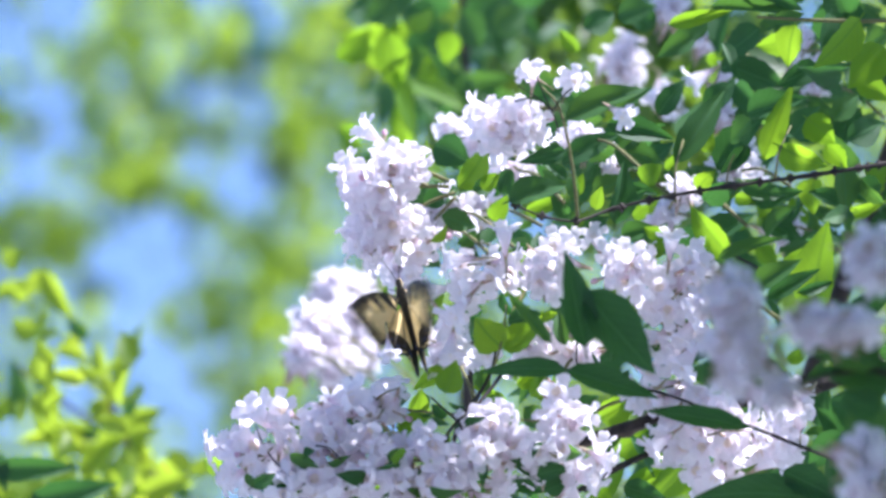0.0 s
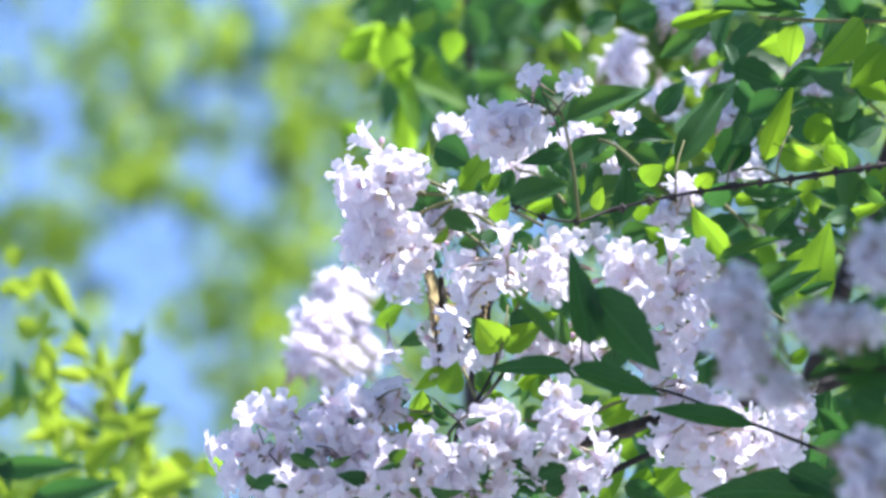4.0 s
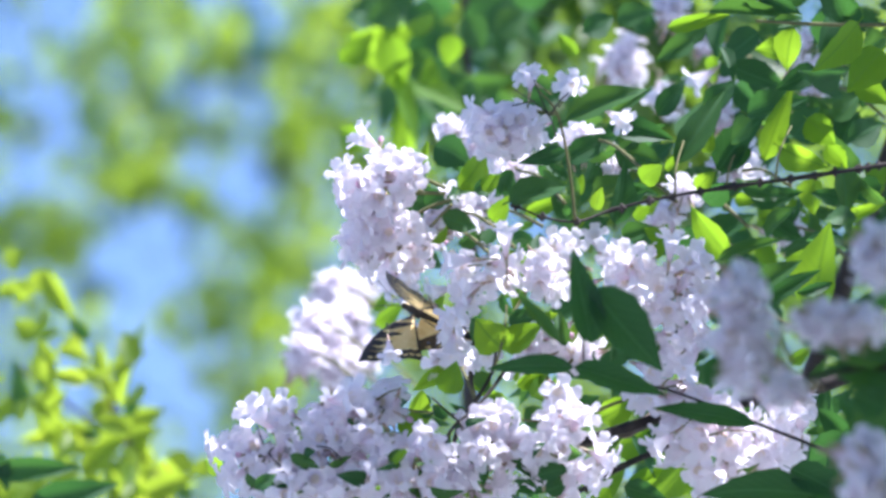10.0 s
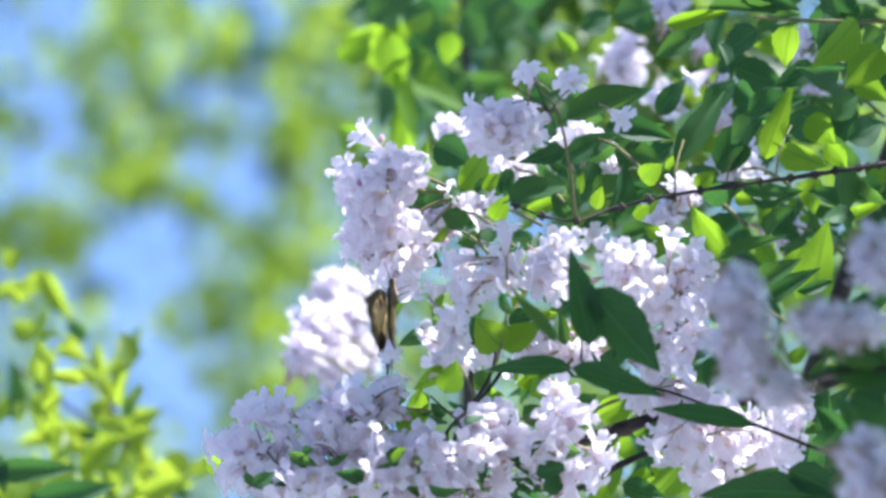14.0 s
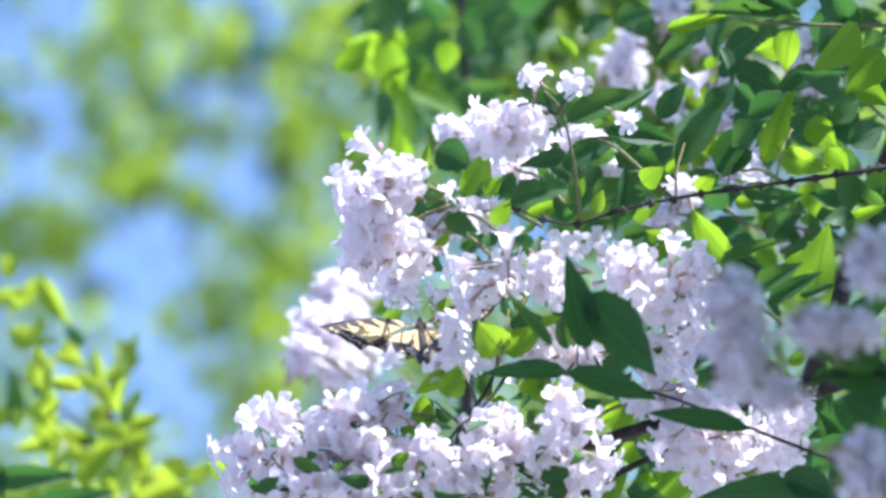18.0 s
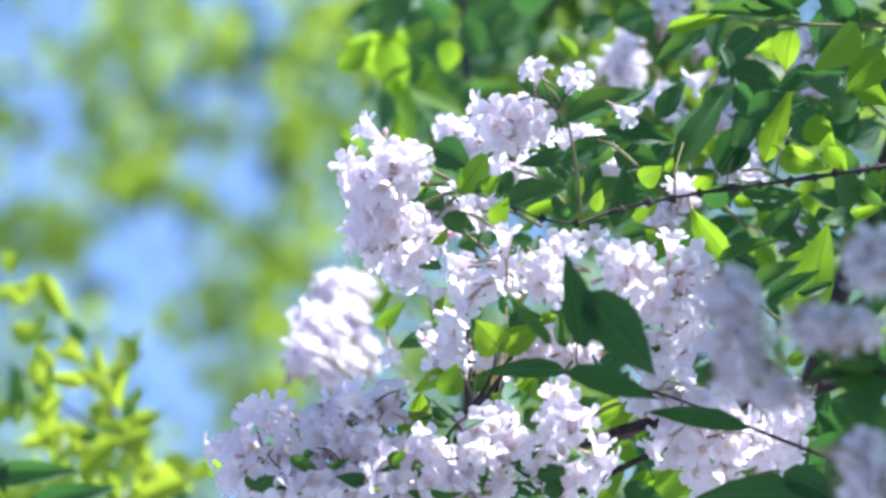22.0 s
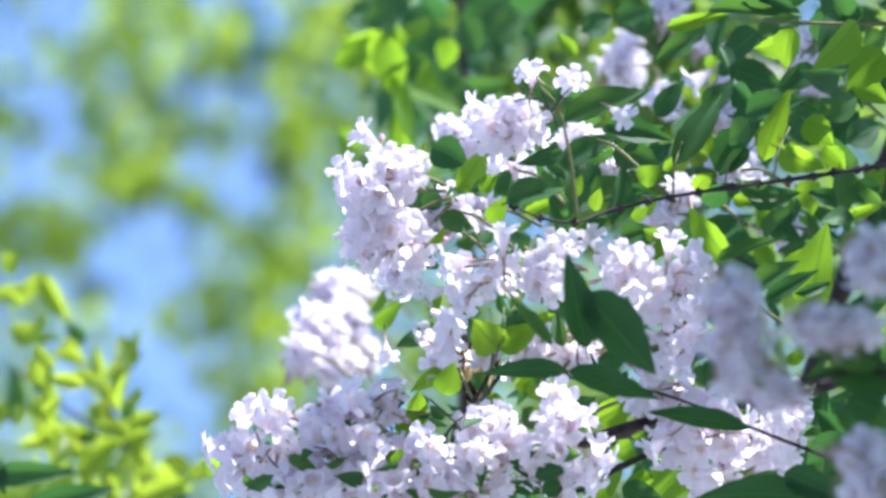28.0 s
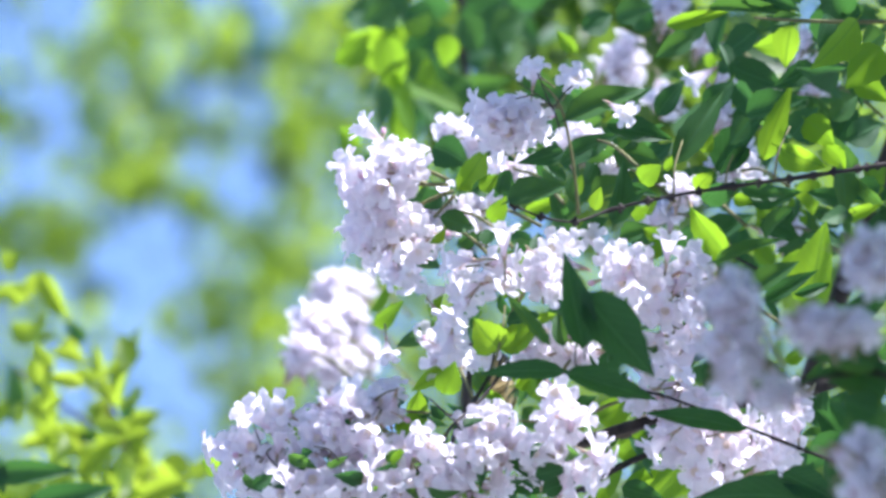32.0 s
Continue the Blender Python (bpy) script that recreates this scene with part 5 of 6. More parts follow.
# ---- a slender sapling behind the bush: the blurred upright stem and its leaves ----
sapling = new("sapling")
sapling.location = (0.05, 4.45, 0.0)
tagged(sapling, "slender sapling with broad green leaves behind the bush", "sapling")
sb = Vector(sapling.location)
pole = twig(sapling, [sb + Vector((0, 0, -0.03)), sb + Vector((0.01, 0, 1.4)), (0.019, 4.2667, 2.4683), (0.0183, 4.2355, 2.5934), (0.017, 4.2092, 2.6988), (0.0136, 4.1895, 2.7778), (0.0105, 4.1714, 2.8503)], 0.007, 0.0014, BARK, 0.15, "", "stem")
leafy(pole, [
    (-0.0148, 4.1438, 2.7545, -0.0624, 4.1439, 2.7539, 0.0221, -40), (-0.0132, 4.1686, 2.779, -0.0622, 4.1719, 2.7658, 0.0203, -45), (-0.0256, 4.0055, 2.6891, -0.0149, 4.0124, 2.6615, 0.0142, -50), (-0.0275, 4.0506, 2.7149, -0.0216, 4.0593, 2.68, 0.0164, -50)], BACKLIT_LEAVES)
leafy(pole, [
    (0.002, 4.0932, 2.7507, -0.0279, 4.0978, 2.7321, 0.0219, 20), (0.0122, 4.1961, 2.7515, -0.0081, 4.1985, 2.7416, 0.0204, 30), (-0.0183, 4.1838, 2.8009, -0.0489, 4.1879, 2.7844, 0.0238, 30), (0.0122, 4.1879, 2.7844, 0.0411, 4.1846, 2.7976, 0.0238, 20),
    (0.0054, 4.1381, 2.7773, -0.0148, 4.1349, 2.7903, 0.0201, -40), (0.0156, 4.1994, 2.7383, -0.0014, 4.2018, 2.7284, 0.0204, -45), (-0.0081, 4.1454, 2.748, 0.0054, 4.1397, 2.7708, 0.0168, -50)])
leaf_fill(pole, (-0.0483, 4.1551, 2.7089), (0.0939, 4.9022, 3.0195), 46, 41, 0.042)
leaf_fill(pole, (-0.0483, 4.1551, 2.7089), (0.0939, 4.9022, 3.0195), 9, 44, 0.042, BACKLIT_LEAVES)
leaf_fill(pole, (-0.0215, 4.1633, 2.6764), (0.0826, 4.7275, 2.8934), 26, 42, 0.04)

leaves_at(pole, (
    (-0.0203, 0.0534, -0.0229, 0.0904, 0.0151, 4.2, -0.5), (-0.0603, 0.1078, -0.04, 0.1255, 0.0138, 4.2, -0.45), (-0.0308, 0.1242, -0.0262, 0.0881, 0.0203, 4.2, -0.45), (-0.0138, 0.1235, -0.0066, 0.1386, 0.0138, 4.2, -0.4), (-0.0477, 0.0593, -0.061, 0.0716, 0.0153, 4.25, -0.3), (-0.0046, 0.1085, -0.0144, 0.0953, 0.0131, 4.2, -0.35), (0.0052, 0.1234, 0.0019, 0.1039, 0.0142, 4.15, -0.4),), BACKLIT_LEAVES)
leaves_at(pole, (
    (-0.0275, 0.1412, -0.0439, 0.1314, 0.0197, 4.2, 0), (-0.0079, 0.1024, -0.0244, 0.1123, 0.0198, 4.22, 0), (-0.0211, 0.1386, -0.0013, 0.1254, 0.0198, 4.22, 0), (0.0118, 0.1347, 0.0249, 0.115, 0.0197, 4.2, 0), (0.0318, 0.1263, 0.0517, 0.1396, 0.0199, 4.25, 0),))
# unseen branch added to keep the shrub's front leaves in shade
shade_branch = twig(sapling, [(0.0105, 4.1714, 2.8503), (0.04, 4.05, 2.96), (-0.03, 3.98, 2.92)], 0.004, 0.002, BARK, 0.15, "", "shoot")
leaf_fill(shade_branch, (-0.06, 3.92, 2.90), (0.05, 3.98, 2.97), 24, 43, 0.03)

# ---- trees beyond ----
def tree(name, foot, height, label, material, clumps, wide, seed):
    """Trunk, limbs and a crown of leaf clumps; clumps: place, radius and leaves."""
    rng = random.Random(seed)
    t = new(name)
    t.location = foot
    tagged(t, label, "tree")
    f = Vector(foot)
    bm = bmesh.new()
    tube(bm, [(0, 0, -0.2), (0.03, 0, height * 0.3), (-0.05, 0.05, height * 0.6), (0, 0, height * 0.95)], 0.02 * height, 0.004 * height, 10, 0.1, 0, rng)
    part("trunk", bm, TREE_BARK, t, "", f)
    spots = []
    k = seed * 10000
    for i in range(130):
        a = i * 2.4
        h = rng.uniform(0.35, 1.0) * height
        r = wide * math.sin(math.pi * min(0.97, max(0.08, (h / height - 0.28) / 0.75))) * rng.uniform(0.55, 1.0)
        c = f + Vector((r * math.cos(a), r * math.sin(a), h))
        if abs(c.x) < 0.75 + 0.12 * (c.y - 3) and abs(c.z - 1.6 - 0.25 * c.y) < 0.10 * c.y:
            continue
        clumps.append((c, 0.65, 110))
    for c, radius, count in clumps:
        c = Vector(c)
        way = c - f
        if radius > 0.3 and rng.random() < 0.35:
            bm = bmesh.new()
            start = Vector((0, 0, way.z * 0.65))
            tube(bm, [start, start.lerp(way, 0.5) + Vector((0, 0, 0.1)), way], 0.035, 0.008, 6, 0.1, 0, rng)
            part("limb", bm, TREE_BARK, t, "", f)
        for i in range(count):
            d = Vector((rng.gauss(0, 0.5), rng.gauss(0, 0.5), rng.gauss(0, 0.5))) * radius
            k += 1
            spots.append((c + d, rng.uniform(0.033, 0.057) if radius < 0.15 else rng.uniform(0.057, 0.093), k))
    joined_leaves("crown", spots, material, t)
    return t


# gaps in the near crown through which the sky shows: across, up, half width, half height, in metres
GAPS = ((-0.455, 0.247, 0.053, 0.044), (-0.471, 0.125, 0.028, 0.037), (-0.446, 0.082, 0.044, 0.031), (-0.418, 0.169, 0.034, 0.028), (-0.208, 0.141, 0.021, 0.037), (-0.174, 0.257, 0.028, 0.028), (-0.196, 0.203, 0.021, 0.019), (-0.296, 0.15, 0.026, 0.017), (-0.28, 0.2, 0.015, 0.024), (-0.377, 0.114, 0.017, 0.021), (-0.321, 0.01, 0.044, 0.028), (-0.24, 0.057, 0.017, 0.028), (-0.102, 0.185, 0.019, 0.025), (-0.14, 0.11, 0.015, 0.025), (-0.308, -0.137, 0.069, 0.053))
MORE_GAPS = ((-0.402, -0.143, 0.034, 0.031), (-0.283, -0.04, 0.028, 0.034), (-0.352, -0.049, 0.044, 0.037), (-0.377, -0.012, 0.037, 0.025), (-0.152, 0.194, 0.019, 0.019), (-0.221, 0.172, 0.016, 0.025), (-0.258, -0.174, 0.031, 0.031), (-0.408, -0.074, 0.019, 0.019), (-0.19, 0.069, 0.025, 0.019), (-0.477, 0.2, 0.025, 0.019), (-0.333, -0.099, 0.037, 0.025))
# its tufts in the lit leaf tone, and those darkened in colour for shade
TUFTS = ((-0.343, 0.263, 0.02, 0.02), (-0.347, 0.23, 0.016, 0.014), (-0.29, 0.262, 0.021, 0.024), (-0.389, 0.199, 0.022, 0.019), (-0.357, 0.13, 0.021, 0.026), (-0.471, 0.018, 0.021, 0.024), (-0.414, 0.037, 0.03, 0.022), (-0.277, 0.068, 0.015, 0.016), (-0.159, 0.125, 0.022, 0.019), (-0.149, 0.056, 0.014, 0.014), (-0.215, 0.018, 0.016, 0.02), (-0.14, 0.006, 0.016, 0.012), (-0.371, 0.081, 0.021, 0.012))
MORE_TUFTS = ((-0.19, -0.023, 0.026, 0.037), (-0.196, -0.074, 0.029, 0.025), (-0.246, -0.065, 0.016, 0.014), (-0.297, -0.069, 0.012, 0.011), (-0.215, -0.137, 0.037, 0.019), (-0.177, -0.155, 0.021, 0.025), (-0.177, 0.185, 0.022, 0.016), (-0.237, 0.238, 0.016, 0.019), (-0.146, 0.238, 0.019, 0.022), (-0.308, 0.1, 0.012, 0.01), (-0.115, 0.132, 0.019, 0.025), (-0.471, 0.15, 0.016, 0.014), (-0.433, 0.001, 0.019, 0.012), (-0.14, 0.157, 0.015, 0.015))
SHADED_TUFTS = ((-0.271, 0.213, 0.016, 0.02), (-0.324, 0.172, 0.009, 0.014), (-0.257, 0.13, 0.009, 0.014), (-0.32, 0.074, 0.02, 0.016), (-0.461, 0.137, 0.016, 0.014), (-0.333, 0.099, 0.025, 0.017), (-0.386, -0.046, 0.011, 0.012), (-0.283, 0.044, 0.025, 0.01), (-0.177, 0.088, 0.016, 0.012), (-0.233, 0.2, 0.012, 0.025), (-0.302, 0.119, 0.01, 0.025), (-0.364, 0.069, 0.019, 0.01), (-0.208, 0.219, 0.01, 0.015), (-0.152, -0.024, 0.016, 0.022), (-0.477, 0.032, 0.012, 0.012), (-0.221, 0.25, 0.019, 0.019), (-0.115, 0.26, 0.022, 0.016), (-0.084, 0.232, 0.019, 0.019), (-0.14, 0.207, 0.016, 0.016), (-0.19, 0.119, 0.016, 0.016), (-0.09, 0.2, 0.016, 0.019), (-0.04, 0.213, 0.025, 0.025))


def within(x, z, rows):
    return any(((x - a) / c) ** 2 + ((z - b) / d) ** 2 < 1 for a, b, c, d in rows)


FAR = 1.5                        # the crowns stand this much farther off than the plane of the tables above
maple_clumps, shaded_clumps, nr = [], [], random.Random(12)
while len(maple_clumps) < 440:
    x, z = nr.uniform(-0.12, 0.54), nr.uniform(-0.32, 0.32)
    if x > -0.05 or nr.random() < 0.5:
        maple_clumps.append((set_at(x * FAR, z * FAR, nr.uniform(7.7, 8.3) * FAR), 0.057, 6))
while len(maple_clumps) < 800:
    x, z = nr.uniform(-0.54, -0.05), nr.uniform(-0.32, 0.32)
    if not within(x, z, GAPS) and not within(x, z, MORE_GAPS) and not within(x, z, SHADED_TUFTS):
        maple_clumps.append((set_at(x * FAR, z * FAR, nr.uniform(7.7, 8.3) * FAR), 0.05, 3))
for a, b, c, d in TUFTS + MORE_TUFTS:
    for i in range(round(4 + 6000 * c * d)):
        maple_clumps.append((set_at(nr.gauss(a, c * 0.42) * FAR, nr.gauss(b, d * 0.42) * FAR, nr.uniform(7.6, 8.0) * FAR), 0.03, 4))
tree("maple_tree", (-3.45, 12.6, 0.0), 12.0, "tall leafy tree in sunlit yellow-green leaf", LIT_TREE_LEAF, maple_clumps, 3.8, 3)
while len(shaded_clumps) < 210:
    x, z = nr.uniform(-0.54, 0.54), nr.uniform(-0.32, 0.32)
    if not within(x, z, GAPS) and not within(x, z, MORE_GAPS) and not within(x, z, TUFTS):
        shaded_clumps.append((set_at(x * 1.1 * FAR, z * 1.1 * FAR, nr.uniform(8.7, 9.1) * FAR), 0.075, 4))
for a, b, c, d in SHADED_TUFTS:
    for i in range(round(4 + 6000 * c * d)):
        shaded_clumps.append((set_at(nr.gauss(a, c * 0.4) * 1.07 * FAR, nr.gauss(b, d * 0.4) * 1.07 * FAR, 8.6 * FAR), 0.03, 4))
for x, z, r, n in ((0.08, 0.24, 0.10, 24), (0.29, 0.14, 0.14, 30), (0.43, 0.2, 0.14, 30)):
    shaded_clumps.append((set_at(x * FAR, z * FAR, 8.7 * FAR), r * FAR, n))
tree("shade_toned_tree", (4.5, 17.0, 0.0), 14.5, "tall tree, its leaf colour darkened to stand for shade", SHADED_TREE_LEAF, shaded_clumps, 4.4, 4)


# ---- the butterfly: x to its right, y to its head, z out of its back ----
butterfly = new("swallowtail_butterfly")
tagged(butterfly, "yellow swallowtail butterfly with black tiger stripes feeding on flowers", "butterfly")


def local_part(name, bm, mats, parent, at=(0, 0, 0), label=""):
    ob = new(name, mesh_of(name, bm, *mats))
    ob.parent = parent
    ob.matrix_basis = Matrix.Translation(at)
    if label:
        tagged(ob, label)
    return ob


bm = bmesh.new()
prof = ((-0.0165, 0.0004), (-0.015, 0.0013), (-0.011, 0.0020), (-0.006, 0.0022), (-0.002, 0.0019), (0.0, 0.0022), (0.003, 0.0032), (0.006, 0.0033), (0.009, 0.0022), (0.0105, 0.0016), (0.0122, 0.0019), (0.0138, 0.0015), (0.0146, 0.0004))
rings = [[bm.verts.new((r * math.cos(k * math.pi / 6), y, r * math.sin(k * math.pi / 6) * 0.95 - 0.0004 * abs(y) / 0.01)) for k in range(12)] for y, r in prof]
for a, b in zip(rings, rings[1:]):
    for k in range(12):
        bm.faces.new((a[k], a[(k + 1) % 12], b[(k + 1) % 12], b[k])).material_index = 1 if k in (5, 6, 11, 0) and abs(a[0].co.y) > 0.001 else 0
body = local_part("body", bm, (BODY_FUR, WING_YELLOW), butterfly, label="black furry body with yellow side stripes")
for s in (-1, 1):
    bm = bmesh.new()
    tube(bm, [(s * 0.0007, 0.014, 0.001), (s * 0.003, 0.021, 0.003), (s * 0.0065, 0.029, 0.003)], 0.0002, 0.00018, 5)
    bmesh.ops.create_icosphere(bm, subdivisions=1, radius=0.0006, matrix=Matrix.Translation((s * 0.0066, 0.0293, 0.003)))
    local_part("antenna", bm, (WING_BLACK,), body)
    for y in (0.002, 0.005, 0.008):
        bm = bmesh.new()
        tube(bm, [(s * 0.0015, y, -0.002), (s * 0.005, y + 0.002, -0.004), (s * 0.007, y + 0.003, -0.010)], 0.0003, 0.0002, 5)
        local_part("leg", bm, (WING_BLACK,), body)


def smooth(a, b, x):
    x = min(1.0, max(0.0, (x - a) / (b - a)))
    return x * x * (3 - 2 * x)


def fore_tone(u, v):
    """Stripe pattern of a forewing: u from root to tip, v from the leading to the trailing edge."""
    rag = 0.007 * math.sin(47 * v + 9 * u) + 0.004 * math.sin(110 * v)
    if v < 0.07 + 0.03 * u:
        return 1
    edge = u - (0.835 - 0.03 * v) + rag
    if edge > 0:
        return 0 if 0.085 < edge < 0.115 and abs((v * 9) % 1 - 0.5) < 0.34 else 1
    for at, width, deep, slant in ((0.06, 0.10, 1.0, 0.06), (0.34, 0.078, 0.98, -0.10), (0.535, 0.070, 0.62, -0.08), (0.68, 0.058, 0.46, -0.04), (0.785, 0.046, 0.34, 0.0)):
        if v < deep and abs(u - at - slant * v + rag) < width * (1 - (v / deep) ** 1.3) + 0.012:
            return 1
    return 1 if v > 0.955 else 0


def hind_tone(u, v):
    if u > 0.64 + 0.04 * math.sin(14 * v):
        if 0.78 < u < 0.85 and abs((v * 7) % 1 - 0.5) < 0.16:
            return 2
        if 0.92 < u < 0.96 and abs((v * 7) % 1 - 0.5) < 0.24:
            return 0
        return 1
    if v > 0.70 or abs(v - 0.50 - 0.06 * u) < 0.05 * (1 - u):
        return 1
    return 0


def wing(side, hind):
    bm = bmesh.new()
    nu, nv = (70, 50) if hind else (110, 60)
    grid = []
    for i in range(nu + 1):
        u = i / nu
        row = []
        for j in range(nv + 1):
            v = j / nv
            if hind:
                a = radians(-14 - 90 * v)
                reach = 0.0285 * (1 - 0.14 * v) * (1 + 0.03 * math.sin(22 * v)) + 0.010 * math.exp(-((v - 0.70) / 0.05) ** 2)
                x, y = u * reach * math.cos(a), u * reach * math.sin(a)
            else:
                lx, ly = 0.048 * u, 0.008 * u + 0.005 * math.sin(math.pi * u)
                tx, ty = 0.034 * u, -0.020 * u
                bow = 0.0035 * math.sin(math.pi * v) * u ** 4
                x, y = lx + (tx - lx) * v - bow * 0.4, ly + (ty - ly) * v
            z = 0.0012 * math.sin(2.2 * u) + 0.0004 * math.sin(18 * v) * u + (0.0 if hind else 0.0016 * min(1.0, 4 * u))
            row.append(bm.verts.new((side * x, y, z)))
        grid.append(row)
    tone = hind_tone if hind else fore_tone
    for i in range(nu):
        for j in range(nv):
            q = (grid[i][j], grid[i + 1][j], grid[i + 1][j + 1], grid[i][j + 1])
            f = bm.faces.new(q if side < 0 else tuple(reversed(q)))
            f.material_index = tone((i + 0.5) / nu, (j + 0.5) / nv)
    bmesh.ops.remove_doubles(bm, verts=bm.verts, dist=1e-6)
    at = (side * 0.0018, 0.001 if hind else 0.005, 0.0014 if hind else 0.0019)
    return local_part("hindwing" if hind else "forewing", bm, (WING_YELLOW, WING_BLACK, WING_BLUE), butterfly, at, "yellow scalloped wing with a black tail" if hind else "yellow wing with black tiger stripes")


FORE_L, FORE_R, HIND_L, HIND_R = wing(-1, False), wing(1, False), wing(-1, True), wing(1, True)



# ---- what moves ----
def sway(ob, rows, roll=0.0):
    """Wind: rows of seconds, millimetres to the right and millimetres up from the resting place."""
    rest_pose = ob.matrix_basis.copy()
    out = []
    for t, dx, dz in rows:
        out.append((t, Matrix.Translation(RIGHT * dx * 0.001 + UP * dz * 0.001) @ rest_pose))
    walk(ob, out)


def sway_off(ob, rows):
    """An added shading shoot moved south off the flowers: rows of seconds and millimetres."""
    rest_pose = ob.matrix_basis.copy()
    walk(ob, [(t, Matrix.Translation((0, -0.001 * mm, 0.0002 * mm)) @ rest_pose) for t, mm in rows])


def motions():
    # wind in the bush, group by group
    for ob in MOVES["upper"]:
        sway(ob, [(0, 1.26, 2.51), (1, 0.00, -0.00), (2, 1.26, 3.36), (3, 1.26, 1.26), (3.5, 0.00, -1.26), (5.5, 0.00, -0.82), (6, 0.82, 1.67), (7, 2.08, 3.36), (8, 0.00, -0.41), (9, 0.00, -0.00), (10, -0.44, -0.82), (11, 0.82, 1.26), (12, 0.00, -0.41), (13, 2.08, 3.36), (14, 0.00, -0.00), (14.5, 0.41, 0.85), (16.5, -0.85, -1.67), (17, -1.26, -4.18), (18, -0.85, -3.77), (19, -1.26, -5.43), (20, 0.00, -0.82), (21, 1.67, 3.36), (22, 1.67, 3.36), (23, 1.67, 3.36), (24, 1.67, 2.51), (25, 1.26, 2.51), (25.5, 1.26, 2.92), (27.5, 0.82, 2.51), (28, 0.00, 0.41), (29, 0.41, 1.67), (30, 0.82, 2.51), (31, 0.41, 1.67), (32, 0.82, 3.36)])
    for ob in MOVES["top"]:
        sway(ob, [(0, 0.82, 1.69), (1, -0.85, 1.69), (2, 2.08, 3.36), (3, 0.41, 0.85), (3.5, 1.67, -0.00), (5.5, 0.00, -0.82), (6, 0.82, 2.10), (7, 1.67, 1.26), (8, -0.44, -0.41), (9, 0.00, -0.00), (10, -0.44, -0.41), (11, 1.26, 1.26), (12, 0.82, -0.82), (13, 1.26, 0.85), (14, -0.44, 0.85), (14.5, 0.41, 1.26), (16.5, 0.41, -0.00), (17, 0.82, -2.08), (18, 2.08, -0.41), (19, 2.08, -2.48), (20, 1.26, 1.26), (21, 2.08, 2.95), (22, 2.51, 2.51), (23, 2.92, 2.10), (24, 2.08, 2.51), (25, 1.26, 2.51), (25.5, 1.26, 2.95), (27.5, 1.26, 2.51), (28, 0.41, 1.69), (29, 0.41, 1.69), (30, 1.26, 2.10), (31, 0.41, 1.69), (32, 1.26, 2.95)])
    for ob in MOVES["middle"]:
        sway(ob, [(0, -0.22, 0.44), (1, -0.44, 0.44), (2, -0.44, 0.44), (3, 0.41, -0.00), (3.5, 0.41, -0.00), (5.5, 0.41, 0.44), (6, 0.41, 0.44), (7, 0.00, 0.44), (8, 0.00, -0.00), (9, 0.00, -0.00), (10, 0.00, -0.00), (11, 0.41, -0.41), (12, 2.08, -0.41), (13, 0.00, 0.44), (14, 0.00, 0.44), (14.5, 0.00, 0.44), (16.5, 0.41, -0.41), (17, 0.82, -0.82), (18, 0.82, -1.67), (19, 0.82, -1.67), (20, 0.41, -0.82), (21, -0.44, -0.82), (22, 0.00, -0.82), (23, 0.41, -0.82), (24, 0.41, -1.26), (25, 0.00, -0.82), (25.5, -1.26, -0.41), (27.5, -1.26, -0.41), (28, -1.26, -0.41), (29, -0.85, -0.41), (30, -0.44, -0.82), (31, -0.85, -0.82), (32, -0.85, -0.20)])
    for ob in MOVES["right"]:
        sway(ob, [(0, 0.00, 0.44), (1, -0.41, 0.44), (2, -0.41, 0.44), (3, 0.00, 0.44), (3.5, 0.41, 0.44), (5.5, 0.41, 0.44), (6, 0.41, 0.44), (7, 0.41, -0.00), (8, 0.00, -0.00), (9, 0.00, -0.00), (10, 0.00, -0.00), (11, 0.41, -0.82), (12, 1.67, -1.23), (13, 0.41, -0.00), (14, 0.00, 0.85), (14.5, 0.00, 0.44), (16.5, 0.00, -0.41), (17, 0.41, -0.41), (18, 0.85, -0.82), (19, 0.85, -0.82), (20, 0.41, -0.41), (21, 0.00, -0.00), (22, 0.00, -0.00), (23, -0.41, -0.82), (24, 0.00, -0.82), (25, -0.41, -1.23), (25.5, -0.85, -0.41), (27.5, -0.85, -0.41), (28, -0.85, -0.00), (29, -1.26, -0.41), (30, -0.85, -0.82), (31, -1.26, -1.23), (32, -1.26, -0.41)])
    for ob in MOVES["low"]:
        sway(ob, [(0, -0.41, 0.20), (1, -0.41, 0.41), (2, -0.82, 0.41), (3, 0.00, -0.00), (3.5, 0.00, -0.00), (5.5, 0.44, 0.41), (6, 0.44, 0.41), (7, 0.00, 0.41), (8, 0.00, 0.41), (9, 0.00, -0.00), (10, 0.00, -0.00), (11, 0.44, -0.41), (12, 0.44, -0.41), (13, -0.82, 0.41), (14, -0.82, 0.85), (14.5, -0.41, 0.41), (16.5, 0.44, -0.41), (17, 0.85, -0.82), (18, 1.26, -1.67), (19, 1.26, -1.26), (20, 0.44, -0.82), (21, -0.41, -0.82), (22, -0.41, -0.82), (23, 0.00, -0.82), (24, 0.44, -1.26), (25, 0.00, -1.26), (25.5, -0.82, -0.41), (27.5, -1.26, -0.41), (28, -1.26, -0.41), (29, -0.82, -0.41), (30, -0.82, -0.82), (31, -0.82, -0.41), (32, -1.26, -0.20)])
